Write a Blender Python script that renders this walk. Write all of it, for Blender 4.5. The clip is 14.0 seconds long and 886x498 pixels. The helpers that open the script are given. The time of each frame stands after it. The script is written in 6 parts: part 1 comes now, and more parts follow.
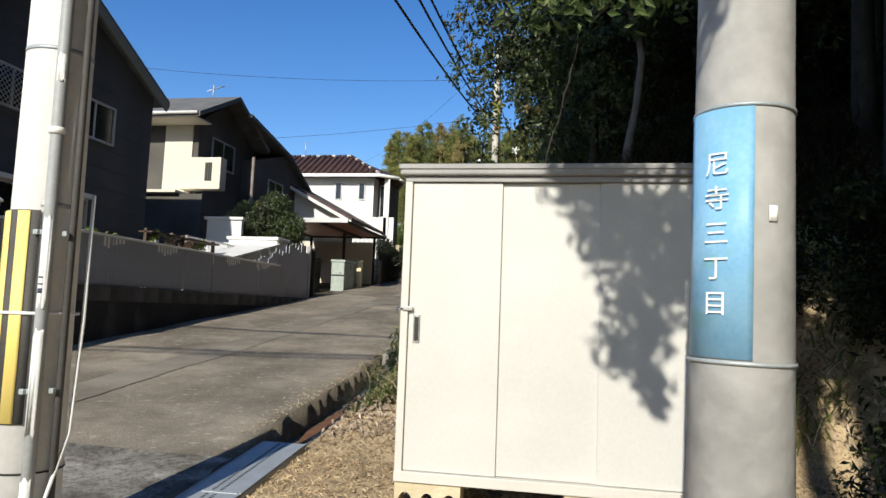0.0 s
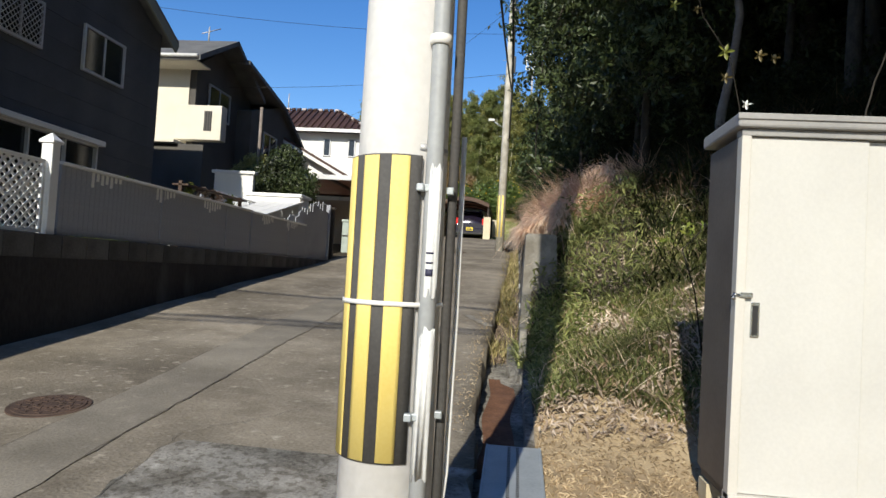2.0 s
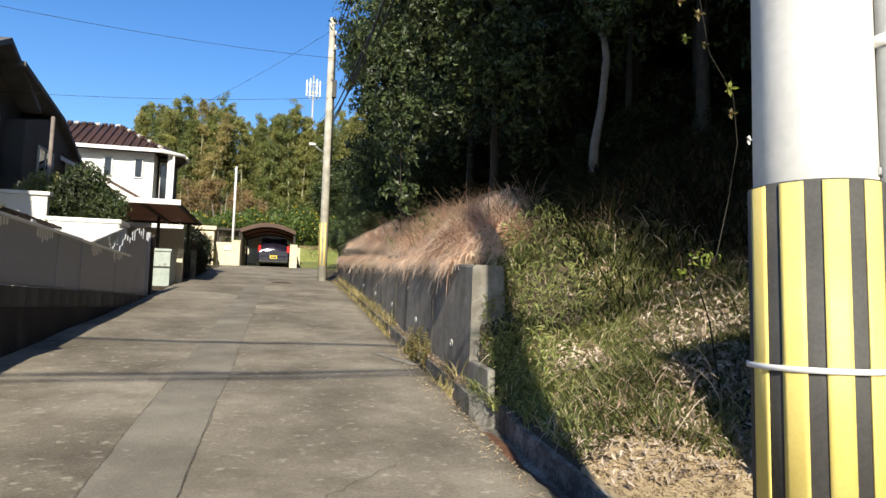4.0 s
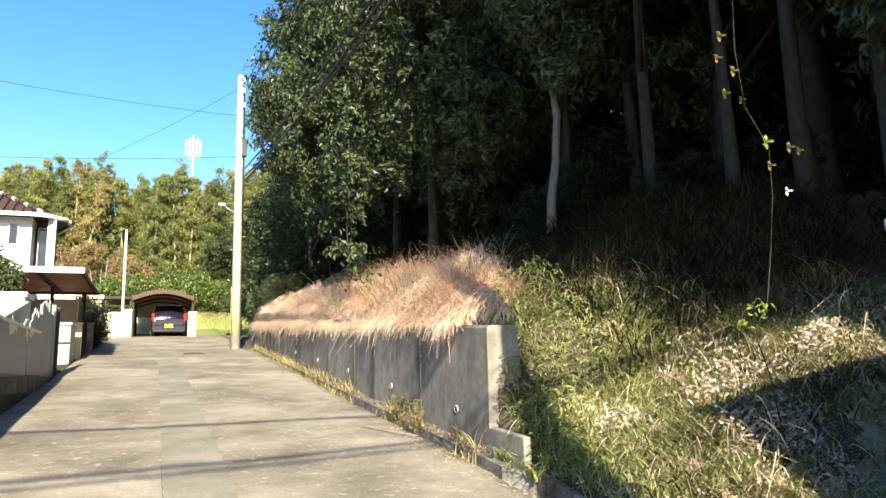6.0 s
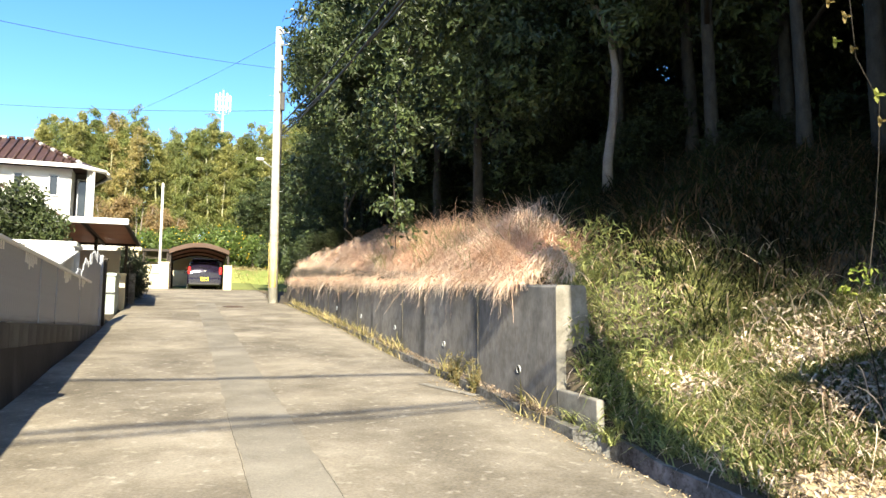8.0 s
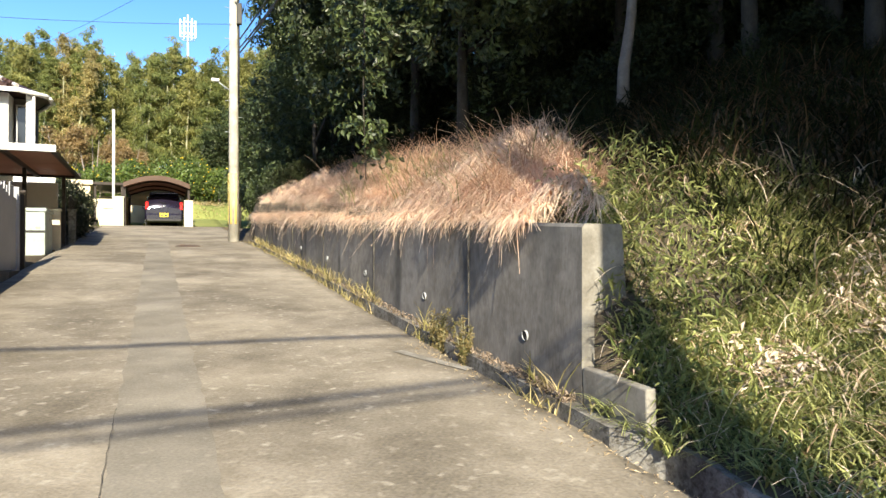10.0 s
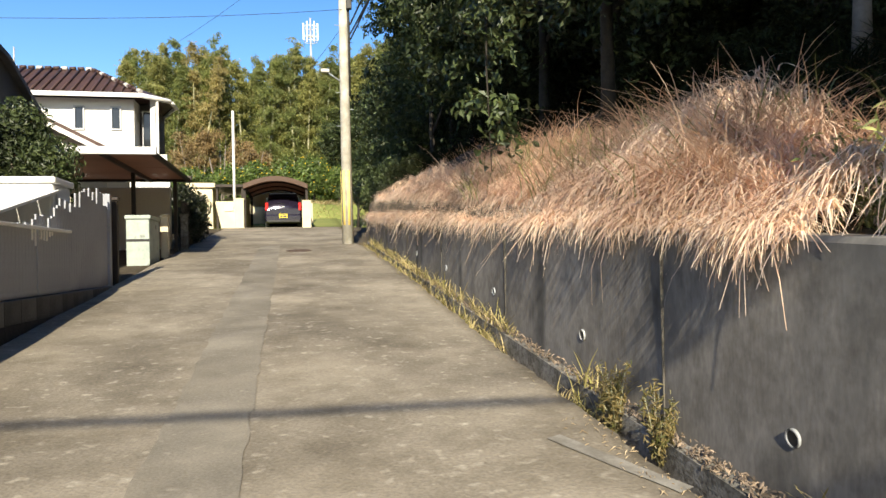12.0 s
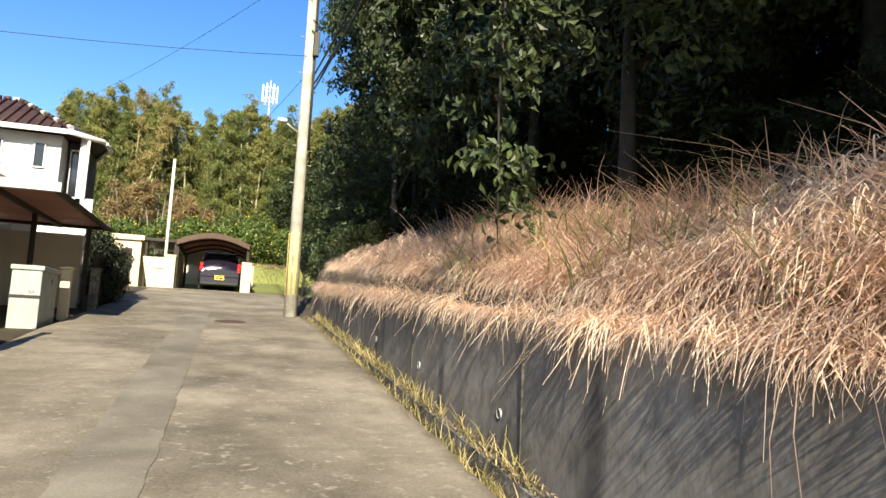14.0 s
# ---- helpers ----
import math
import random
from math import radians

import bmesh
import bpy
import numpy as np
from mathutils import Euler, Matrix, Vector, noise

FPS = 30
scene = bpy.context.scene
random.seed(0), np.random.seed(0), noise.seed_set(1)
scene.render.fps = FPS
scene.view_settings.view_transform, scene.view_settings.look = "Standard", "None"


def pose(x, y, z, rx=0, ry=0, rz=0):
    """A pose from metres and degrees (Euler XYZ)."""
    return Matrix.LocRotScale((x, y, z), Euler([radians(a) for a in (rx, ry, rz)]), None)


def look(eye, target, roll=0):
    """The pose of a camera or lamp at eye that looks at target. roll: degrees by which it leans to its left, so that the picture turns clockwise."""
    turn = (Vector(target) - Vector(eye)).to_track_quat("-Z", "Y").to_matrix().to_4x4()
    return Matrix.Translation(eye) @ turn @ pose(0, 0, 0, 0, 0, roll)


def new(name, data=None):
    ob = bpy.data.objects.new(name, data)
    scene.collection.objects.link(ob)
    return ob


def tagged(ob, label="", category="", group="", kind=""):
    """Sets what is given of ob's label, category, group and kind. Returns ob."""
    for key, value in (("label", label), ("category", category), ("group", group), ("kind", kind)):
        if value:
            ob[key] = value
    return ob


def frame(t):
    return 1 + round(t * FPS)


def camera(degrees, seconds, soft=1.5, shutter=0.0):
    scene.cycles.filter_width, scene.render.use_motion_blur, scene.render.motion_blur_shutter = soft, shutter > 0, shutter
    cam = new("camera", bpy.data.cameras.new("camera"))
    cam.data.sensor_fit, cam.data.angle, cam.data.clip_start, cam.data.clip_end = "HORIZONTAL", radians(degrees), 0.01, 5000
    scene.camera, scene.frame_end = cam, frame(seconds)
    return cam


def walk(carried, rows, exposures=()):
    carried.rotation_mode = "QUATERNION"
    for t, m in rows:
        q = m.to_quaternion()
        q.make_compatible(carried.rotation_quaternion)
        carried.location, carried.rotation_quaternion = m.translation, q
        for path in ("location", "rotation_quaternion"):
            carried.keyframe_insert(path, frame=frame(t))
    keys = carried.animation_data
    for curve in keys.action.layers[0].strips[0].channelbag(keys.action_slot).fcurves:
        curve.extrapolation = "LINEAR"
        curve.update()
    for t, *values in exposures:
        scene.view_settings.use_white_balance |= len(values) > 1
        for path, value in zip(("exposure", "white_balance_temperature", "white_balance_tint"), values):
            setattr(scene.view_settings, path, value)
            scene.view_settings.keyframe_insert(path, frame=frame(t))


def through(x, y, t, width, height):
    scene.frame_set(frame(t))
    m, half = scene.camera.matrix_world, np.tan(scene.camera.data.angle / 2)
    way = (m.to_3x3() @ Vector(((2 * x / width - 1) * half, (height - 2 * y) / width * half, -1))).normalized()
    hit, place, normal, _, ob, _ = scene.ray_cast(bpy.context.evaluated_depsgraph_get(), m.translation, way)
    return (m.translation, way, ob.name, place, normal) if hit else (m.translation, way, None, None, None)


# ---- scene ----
cam = camera(66.5, 14.0)
METRES, EYE, TILT, LEAN, TURN = 12.0, 1.5, 0.0, 0.0, 10.3
ROWS = [
    (0.0, 0.0, 0.0, 0.0, -0.19, 5.19, -2.12),
    (0.5, -0.0388, 0.0208, -0.0012, 5.73, 2.9, -1.53),
    (1.0, -0.0818, 0.0381, -0.0015, 7.21, 0.62, -2.2),
    (1.5, -0.1186, 0.0582, -0.0012, 3.93, -1.02, -2.48),
    (2.0, -0.1563, 0.0774, 0.0017, -4.23, 2.09, -3.34),
    (2.5, -0.1902, 0.0983, 0.0033, -13.74, 6.04, -2.7),
    (3.0, -0.2232, 0.1201, 0.0029, -16.7, 4.46, -2.18),
    (5.5, -0.3545, 0.2167, 0.0068, -32.86, 8.27, 0.63),
    (6.0, -0.3661, 0.2345, 0.0089, -32.9, 10.01, 1.82),
    (6.5, -0.3827, 0.2461, 0.0105, -33.64, 10.98, 2.16),
    (7.0, -0.3892, 0.2512, 0.0111, -31.31, 10.16, 1.15),
    (7.5, -0.3901, 0.2536, 0.0091, -30.73, 8.44, 0.5),
    (10.0, -0.3093, 0.3987, 0.0205, -32.89, 1.19, 0.49),
    (10.5, -0.2844, 0.4317, 0.0277, -28.0, 0.42, 1.01),
    (11.0, -0.2706, 0.4728, 0.0314, -26.32, 0.2, 0.73),
    (11.5, -0.2489, 0.5141, 0.0352, -24.66, 0.75, 1.13),
    (12.0, -0.2367, 0.5589, 0.0411, -22.66, 0.7, 1.41),
    (12.5, -0.2209, 0.5978, 0.0458, -24.9, 3.04, 0.44),
    (13.0, -0.2122, 0.6433, 0.0511, -27.74, 7.12, -1.64),
    (13.5, -0.2037, 0.6862, 0.0536, -28.09, 8.21, -2.59),
    (14.0, -0.1968, 0.7325, 0.0579, -27.69, 7.1, -2.58),
]
walk(cam, [(t, pose(0, 0, EYE, TILT, LEAN, TURN) @ pose(METRES * x, METRES * y, METRES * z, 90 + pitch, roll, yaw)) for t, x, y, z, yaw, pitch, roll in ROWS],
     exposures=[(0.0, 0.2, 6500, 8), (0.5, -0.02, 6500, 8), (1.2, 0.05, 6500, 8), (2.0, 0.14, 6450, 8), (3.2, 0.1, 6550, 8), (5.3, 1.49, 7250, 5), (7.7, 1.6, 7250, 5), (9.8, 1.30, 7200, 7), (11.0, 1.0, 7250, 7), (12.2, 0.87, 7250, 7), (14.0, 0.99, 7300, 7)])


# ---- light ----
SUN_TO = Vector((0.152, 1.0, -0.565)).normalized()  # the way the sunlight travels
world = bpy.data.worlds.new("sky")
scene.world = world
world.use_nodes = True
wn = world.node_tree.nodes
sky = wn.new("ShaderNodeTexSky")
sky.sky_type, sky.sun_disc = "NISHITA", False
sky.sun_elevation, sky.sun_rotation = math.asin(-SUN_TO.z), math.pi + 0.12
sky.air_density, sky.dust_density, sky.ozone_density = 1.0, 0.3, 2.0
tone = wn.new("ShaderNodeHueSaturation")
tone.inputs["Hue"].default_value, tone.inputs["Saturation"].default_value = 0.512, 1.35
world.node_tree.links.new(sky.outputs[0], tone.inputs["Color"])
world.node_tree.links.new(tone.outputs[0], wn["Background"].inputs[0])
wn["Background"].inputs[1].default_value = 0.135
sun = new("sun", bpy.data.lights.new("sun", "SUN"))
sun.data.energy, sun.data.angle, sun.data.color = 5.0, radians(0.5), (1.0, 0.94, 0.83)
sun.matrix_world = look((0, 0, 30), Vector((0, 0, 30)) + SUN_TO)


# ---- materials ----
def material(name, a, b, rough=0.8, scale=3.0, fine=40.0, bump=0.2, metal=0.0, rand=0.0, island=False, spec=0.3, stain=None, detail=6.0, stretch=None, soft=0.12):
    """Colours a and b mixed by a coarse and a fine noise; rand: brightness spread from piece to piece; stain: a third colour in patches."""
    m = bpy.data.materials.new(name)
    m.use_nodes = True
    n, l = m.node_tree.nodes, m.node_tree.links
    p = n["Principled BSDF"]
    p.inputs["Roughness"].default_value, p.inputs["Metallic"].default_value = rough, metal
    p.inputs["Specular IOR Level"].default_value = spec
    co = n.new("ShaderNodeTexCoord")
    big, small = n.new("ShaderNodeTexNoise"), n.new("ShaderNodeTexNoise")
    big.inputs["Scale"].default_value, small.inputs["Scale"].default_value = scale, fine
    big.inputs["Detail"].default_value = detail
    where = co.outputs["Object"]
    if stretch:
        warp = n.new("ShaderNodeMapping")
        warp.inputs["Scale"].default_value = stretch
        warp.inputs["Rotation"].default_value = (0.35, 0.2, 0.65) if soft > 0.12 else (0, 0, 0)
        l.new(where, warp.inputs["Vector"])
        where = warp.outputs[0]
    for t in (big, small):
        l.new(where, t.inputs["Vector"])
    add = n.new("ShaderNodeMath")
    add.operation = "MULTIPLY_ADD"
    l.new(small.outputs["Fac"], add.inputs[0])
    add.inputs[1].default_value = 0.45
    l.new(big.outputs["Fac"], add.inputs[2])
    ramp = n.new("ShaderNodeValToRGB")
    ramp.color_ramp.elements[0].position, ramp.color_ramp.elements[1].position = 0.5, 0.95
    ramp.color_ramp.elements[0].color, ramp.color_ramp.elements[1].color = (*a, 1), (*b, 1)
    l.new(add.outputs[0], ramp.inputs[0])
    col = ramp.outputs[0]
    if stain:
        blot = n.new("ShaderNodeTexNoise")
        blot.inputs["Scale"].default_value, blot.inputs["Detail"].default_value = stain[1], 8.0
        l.new(where, blot.inputs["Vector"])
        edge = n.new("ShaderNodeValToRGB")
        edge.color_ramp.elements[0].position, edge.color_ramp.elements[1].position = stain[2], stain[2] + soft
        l.new(blot.outputs["Fac"], edge.inputs[0])
        mix = n.new("ShaderNodeMixRGB")
        l.new(edge.outputs[0], mix.inputs[0])
        l.new(col, mix.inputs[1])
        mix.inputs[2].default_value = (*stain[0], 1)
        col = mix.outputs[0]
    if rand:
        src = n.new("ShaderNodeNewGeometry").outputs["Random Per Island"] if island else n.new("ShaderNodeObjectInfo").outputs["Random"]
        span = n.new("ShaderNodeMapRange")
        span.inputs["To Min"].default_value, span.inputs["To Max"].default_value = 1 - rand, 1 + rand
        l.new(src, span.inputs[0])
        hsv = n.new("ShaderNodeHueSaturation")
        l.new(span.outputs[0], hsv.inputs["Value"])
        l.new(col, hsv.inputs["Color"])
        col = hsv.outputs[0]
    l.new(col, p.inputs["Base Color"])
    if bump:
        bp = n.new("ShaderNodeBump")
        bp.inputs["Strength"].default_value, bp.inputs["Distance"].default_value = bump, 0.02
        l.new(add.outputs[0], bp.inputs["Height"])
        l.new(bp.outputs[0], p.inputs["Normal"])
    return m


def leaf_material(name, a, b, rand=0.5, through=0.25, rough=0.45, spec=0.4):
    """Leaves: colour from a to b leaf by leaf, a little light coming through."""
    m = bpy.data.materials.new(name)
    m.use_nodes = True
    n, l = m.node_tree.nodes, m.node_tree.links
    p = n["Principled BSDF"]
    p.inputs["Roughness"].default_value = rough
    p.inputs["Specular IOR Level"].default_value = spec
    geo = n.new("ShaderNodeNewGeometry")
    ramp = n.new("ShaderNodeValToRGB")
    ramp.color_ramp.elements[0].color, ramp.color_ramp.elements[1].color = (*a, 1), (*b, 1)
    l.new(geo.outputs["Random Per Island"], ramp.inputs[0])
    co, tex = n.new("ShaderNodeTexCoord"), n.new("ShaderNodeTexNoise")
    tex.inputs["Scale"].default_value = 0.9
    l.new(co.outputs["Object"], tex.inputs["Vector"])
    span = n.new("ShaderNodeMapRange")
    span.inputs["From Min"].default_value, span.inputs["From Max"].default_value = 0.3, 0.7
    span.inputs["To Min"].default_value, span.inputs["To Max"].default_value = 1 - rand, 1 + rand
    l.new(tex.outputs["Fac"], span.inputs[0])
    hsv = n.new("ShaderNodeHueSaturation")
    l.new(span.outputs[0], hsv.inputs["Value"])
    l.new(ramp.outputs[0], hsv.inputs["Color"])
    l.new(hsv.outputs[0], p.inputs["Base Color"])
    tr = n.new("ShaderNodeBsdfTranslucent")
    l.new(hsv.outputs[0], tr.inputs["Color"])
    mix = n.new("ShaderNodeMixShader")
    mix.inputs[0].default_value = through
    l.new(p.outputs[0], mix.inputs[1])
    l.new(tr.outputs[0], mix.inputs[2])
    l.new(mix.outputs[0], n["Material Output"].inputs["Surface"])
    return m


def clear(name, colour, rough=0.05, alpha_like=0.6):
    """Tinted sheet: part transparent, part glossy."""
    m = bpy.data.materials.new(name)
    m.use_nodes = True
    n, l = m.node_tree.nodes, m.node_tree.links
    p = n["Principled BSDF"]
    p.inputs["Base Color"].default_value, p.inputs["Roughness"].default_value = (*colour, 1), rough
    p.inputs["Transmission Weight"].default_value = alpha_like
    return m


def blotch(m, scale, dark, lo=0.42, hi=0.62, detail=8.0):
    """Broad worn and soiled patches over a material's colour."""
    n, l = m.node_tree.nodes, m.node_tree.links
    p = n["Principled BSDF"]
    src = p.inputs["Base Color"].links[0].from_socket
    co, tex, ramp, mix = n.new("ShaderNodeTexCoord"), n.new("ShaderNodeTexNoise"), n.new("ShaderNodeValToRGB"), n.new("ShaderNodeMixRGB")
    tex.inputs["Scale"].default_value, tex.inputs["Detail"].default_value, tex.inputs["Roughness"].default_value = scale, detail, 0.62
    l.new(co.outputs["Object"], tex.inputs["Vector"])
    ramp.color_ramp.elements[0].position, ramp.color_ramp.elements[1].position = lo, hi
    ramp.color_ramp.elements[0].color, ramp.color_ramp.elements[1].color = (*dark, 1), (1, 1, 1, 1)
    l.new(tex.outputs["Fac"], ramp.inputs[0])
    mix.blend_type = "MULTIPLY"
    mix.inputs[0].default_value = 1.0
    l.new(src, mix.inputs[1])
    l.new(ramp.outputs[0], mix.inputs[2])
    l.new(mix.outputs[0], p.inputs["Base Color"])
    return m


ASPHALT = material("asphalt", (0.165, 0.142, 0.109), (0.375, 0.327, 0.255), 0.9, 0.7, 46, 0.6, stain=((0.46, 0.415, 0.335), 11.0, 0.585), detail=14, stretch=(1.0, 1.15, 1.0), soft=0.16)
blotch(blotch(ASPHALT, 0.55, (0.72, 0.71, 0.69), 0.40, 0.60), 2.6, (0.76, 0.75, 0.73), 0.36, 0.56, 12)
PATCH = material("road_patch", (0.165, 0.147, 0.118), (0.31, 0.277, 0.222), 0.9, 1.4, 60, 0.4, stain=((0.35, 0.315, 0.255), 13.0, 0.60), detail=12, soft=0.22, stretch=(1.0, 1.15, 1.0))
blotch(PATCH, 0.6, (0.74, 0.73, 0.71), 0.38, 0.60)
OLD_CONCRETE = material("old_concrete", (0.15, 0.145, 0.13), (0.36, 0.34, 0.30), 0.9, 1.5, 60, 0.5, stain=((0.42, 0.40, 0.36), 3.0, 0.6))
blotch(blotch(OLD_CONCRETE, 4.0, (0.5, 0.48, 0.45), 0.40, 0.58, 12), 22.0, (0.6, 0.58, 0.55), 0.40, 0.5, 4)
WALL_CONCRETE = material("wall_concrete", (0.155, 0.143, 0.126), (0.31, 0.287, 0.252), 0.92, 1.3, 45, 0.10, stain=((0.10, 0.095, 0.086), 1.5, 0.53), stretch=(1.0, 1.0, 0.35))
blotch(WALL_CONCRETE, 6.0, (0.74, 0.73, 0.72), 0.38, 0.56, 10)
# stained concrete, with the shade of the sunless face put into its colour
STAINED_SHADED = material("stained_shaded_concrete", (0.016, 0.014, 0.014), (0.05, 0.045, 0.043), 0.9, 0.9, 30, 0.2, stain=((0.085, 0.08, 0.077), 1.2, 0.6), stretch=(1.0, 1.0, 0.4))
END_CONCRETE = material("pale_concrete", (0.21, 0.196, 0.168), (0.32, 0.30, 0.258), 0.9, 2.5, 50, 0.1)
blotch(END_CONCRETE, 5.0, (0.70, 0.68, 0.65), 0.38, 0.58, 10)
POLE_CONCRETE = material("pole_concrete", (0.62, 0.60, 0.57), (0.76, 0.74, 0.71), 0.8, 2.0, 30, 0.15)
FAR_POLE = blotch(material("weathered_pole_concrete", (0.44, 0.42, 0.36), (0.58, 0.55, 0.48), 0.85, 2.0, 30, 0.2), 3.0, (0.72, 0.71, 0.68), 0.40, 0.60)
POLE_GREY = material("grey_pole_concrete", (0.28, 0.275, 0.26), (0.42, 0.41, 0.39), 0.85, 3.0, 14, 0.5)
SOIL = material("soil", (0.05, 0.04, 0.028), (0.115, 0.09, 0.058), 0.95, 2.5, 40, 0.8)
SAND = material("sandy_soil", (0.30, 0.22, 0.13), (0.50, 0.39, 0.24), 0.95, 3.0, 55, 0.8, stain=((0.20, 0.15, 0.09), 5.0, 0.56))
GRASSLAND = material("grassland", (0.09, 0.13, 0.03), (0.26, 0.27, 0.09), 0.95, 0.4, 8, 0.6)
SHED_PAINT = material("shed_paint", (0.50, 0.49, 0.46), (0.57, 0.56, 0.525), 0.42, 1.5, 60, 0.04, spec=0.4)
SHED_FRAME = material("shed_frame_paint", (0.52, 0.50, 0.45), (0.60, 0.57, 0.52), 0.45, 2.0, 60, 0.05)
# shade on the shed's side and back, put into the paint colour
SHED_SHADED = material("shed_shaded_paint", (0.09, 0.078, 0.068), (0.13, 0.115, 0.10), 0.55, 3.0, 40, 0.08)
SHED_ROOF = material("shed_roof_paint", (0.26, 0.255, 0.25), (0.34, 0.33, 0.32), 0.5, 2.0, 40, 0.08)
BLOCK = material("concrete_block", (0.45, 0.38, 0.24), (0.60, 0.52, 0.36), 0.95, 6, 60, 0.6)
BLACK_METAL = material("black_metal", (0.02, 0.02, 0.02), (0.035, 0.034, 0.033), 0.5, 4, 60, 0.1)
CHROME = material("chrome", (0.5, 0.5, 0.5), (0.62, 0.62, 0.62), 0.25, 4, 60, 0.02, metal=1.0)
STEEL = material("galvanised_steel", (0.33, 0.36, 0.37), (0.45, 0.48, 0.49), 0.5, 5, 70, 0.1, metal=0.35)
RUSTY = material("rusty_iron", (0.05, 0.035, 0.028), (0.11, 0.07, 0.05), 0.8, 6, 80, 0.5)
YELLOW = material("yellow_band", (0.82, 0.63, 0.17), (0.88, 0.70, 0.24), 0.55, 3, 90, 0.08)
BLACK_BAND = material("black_band", (0.055, 0.052, 0.05), (0.10, 0.096, 0.09), 0.7, 3, 90, 0.1)
TAPE = material("worn_tape", (0.62, 0.62, 0.60), (0.80, 0.80, 0.78), 0.6, 8, 60, 0.1)
PIPE = material("grey_conduit", (0.30, 0.31, 0.31), (0.40, 0.41, 0.41), 0.5, 4, 50, 0.05)
CABLE = material("cable", (0.015, 0.015, 0.015), (0.03, 0.03, 0.03), 0.6, 4, 40, 0.0)
SIGN_BLUE = material("sign_blue", (0.17, 0.39, 0.60), (0.28, 0.51, 0.70), 0.45, 5, 60, 0.03, stain=((0.20, 0.42, 0.52), 9.0, 0.58))
WHITE = material("white_paint", (0.74, 0.73, 0.70), (0.82, 0.81, 0.78), 0.5, 3, 40, 0.03)
INK = material("ink", (0.03, 0.03, 0.06), (0.05, 0.05, 0.09), 0.6, 3, 40, 0.0)
FENCE_GREY = material("fence_grey", (0.28, 0.29, 0.32), (0.36, 0.37, 0.40), 0.6, 1.5, 30, 0.05)
HOUSE_DARK = material("dark_siding", (0.055, 0.058, 0.064), (0.085, 0.088, 0.095), 0.75, 1.2, 60, 0.15)
HOUSE_SAGE = material("grey_green_siding", (0.19, 0.20, 0.165), (0.245, 0.255, 0.215), 0.8, 1.2, 60, 0.15)
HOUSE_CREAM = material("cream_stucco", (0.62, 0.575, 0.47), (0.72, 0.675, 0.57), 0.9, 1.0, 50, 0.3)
# grey lowered so that the shade on the walls sits in the colour
HOUSE_GREY_SHADE = material("grey_shaded_stucco", (0.075, 0.07, 0.062), (0.12, 0.112, 0.10), 0.9, 1.0, 50, 0.3)
HOUSE_WHITE = material("white_stucco", (0.72, 0.71, 0.68), (0.80, 0.79, 0.76), 0.9, 0.8, 40, 0.15)
CREAM_WALL = material("cream_wall", (0.60, 0.52, 0.36), (0.70, 0.62, 0.46), 0.9, 1.5, 50, 0.2)
TILE_GREY = material("grey_roof_tile", (0.10, 0.10, 0.095), (0.17, 0.165, 0.155), 0.7, 2, 40, 0.3)
TILE_BROWN = material("brown_roof_tile", (0.045, 0.026, 0.022), (0.085, 0.045, 0.036), 0.55, 2, 40, 0.2, rand=0.25, island=True)
TILE_EDGE = material("pale_tile_edge", (0.45, 0.40, 0.38), (0.6, 0.55, 0.52), 0.5, 2, 40, 0.1)
GLASS_DARK = material("dark_window_glass", (0.015, 0.017, 0.02), (0.025, 0.028, 0.03), 0.06, 1, 4, 0.0, spec=0.6)
ALU = material("aluminium_frame", (0.42, 0.42, 0.42), (0.52, 0.52, 0.52), 0.45, 3, 40, 0.02, metal=0.3)
BRONZE = material("bronze_aluminium", (0.022, 0.017, 0.014), (0.04, 0.03, 0.024), 0.5, 3, 40, 0.05, metal=0.3)
BROWN_SHEET = leaf_material("brown_roof_sheet", (0.20, 0.125, 0.09), (0.26, 0.165, 0.12), 0.12, 0.6, 0.4, 0.4)
BIN_GREEN = material("weathered_green_metal", (0.28, 0.33, 0.30), (0.42, 0.47, 0.43), 0.6, 4, 20, 0.1, stain=((0.10, 0.10, 0.09), 4.0, 0.6))
DARK_HEDGE = leaf_material("dark_hedge_leaf", (0.008, 0.012, 0.006), (0.03, 0.04, 0.015), 0.4, 0.1)
LEAF = leaf_material("evergreen_leaf", (0.022, 0.036, 0.014), (0.085, 0.11, 0.04), 0.6, 0.2)
# undergrowth leaves: the shade under the trees is put into the colour
LEAF_SHADE = leaf_material("shaded_leaf", (0.012, 0.016, 0.007), (0.035, 0.042, 0.016), 0.5, 0.12, 0.6, 0.12)
LEAF_BAMBOO = leaf_material("bamboo_leaf", (0.18, 0.19, 0.055), (0.46, 0.445, 0.17), 0.25, 0.45)
LEAF_BAMBOO_DRY = leaf_material("yellowing_bamboo_leaf", (0.27, 0.22, 0.085), (0.54, 0.46, 0.21), 0.25, 0.45)
LEAF_BAMBOO_DARK = leaf_material("deep_green_bamboo_leaf", (0.115, 0.15, 0.045), (0.32, 0.345, 0.125), 0.25, 0.45)
LEAF_CITRUS = leaf_material("citrus_leaf", (0.05, 0.09, 0.018), (0.15, 0.20, 0.05), 0.4, 0.25)
LEAF_BRIGHT = leaf_material("young_leaf", (0.10, 0.15, 0.025), (0.30, 0.32, 0.07), 0.3, 0.35)
BRANCH_LEAF = leaf_material("broad_leaf", (0.06, 0.10, 0.025), (0.20, 0.26, 0.09), 0.3, 0.35)
FRUIT = material("yellow_fruit", (0.75, 0.48, 0.03), (0.85, 0.58, 0.05), 0.5, 6, 60, 0.05)
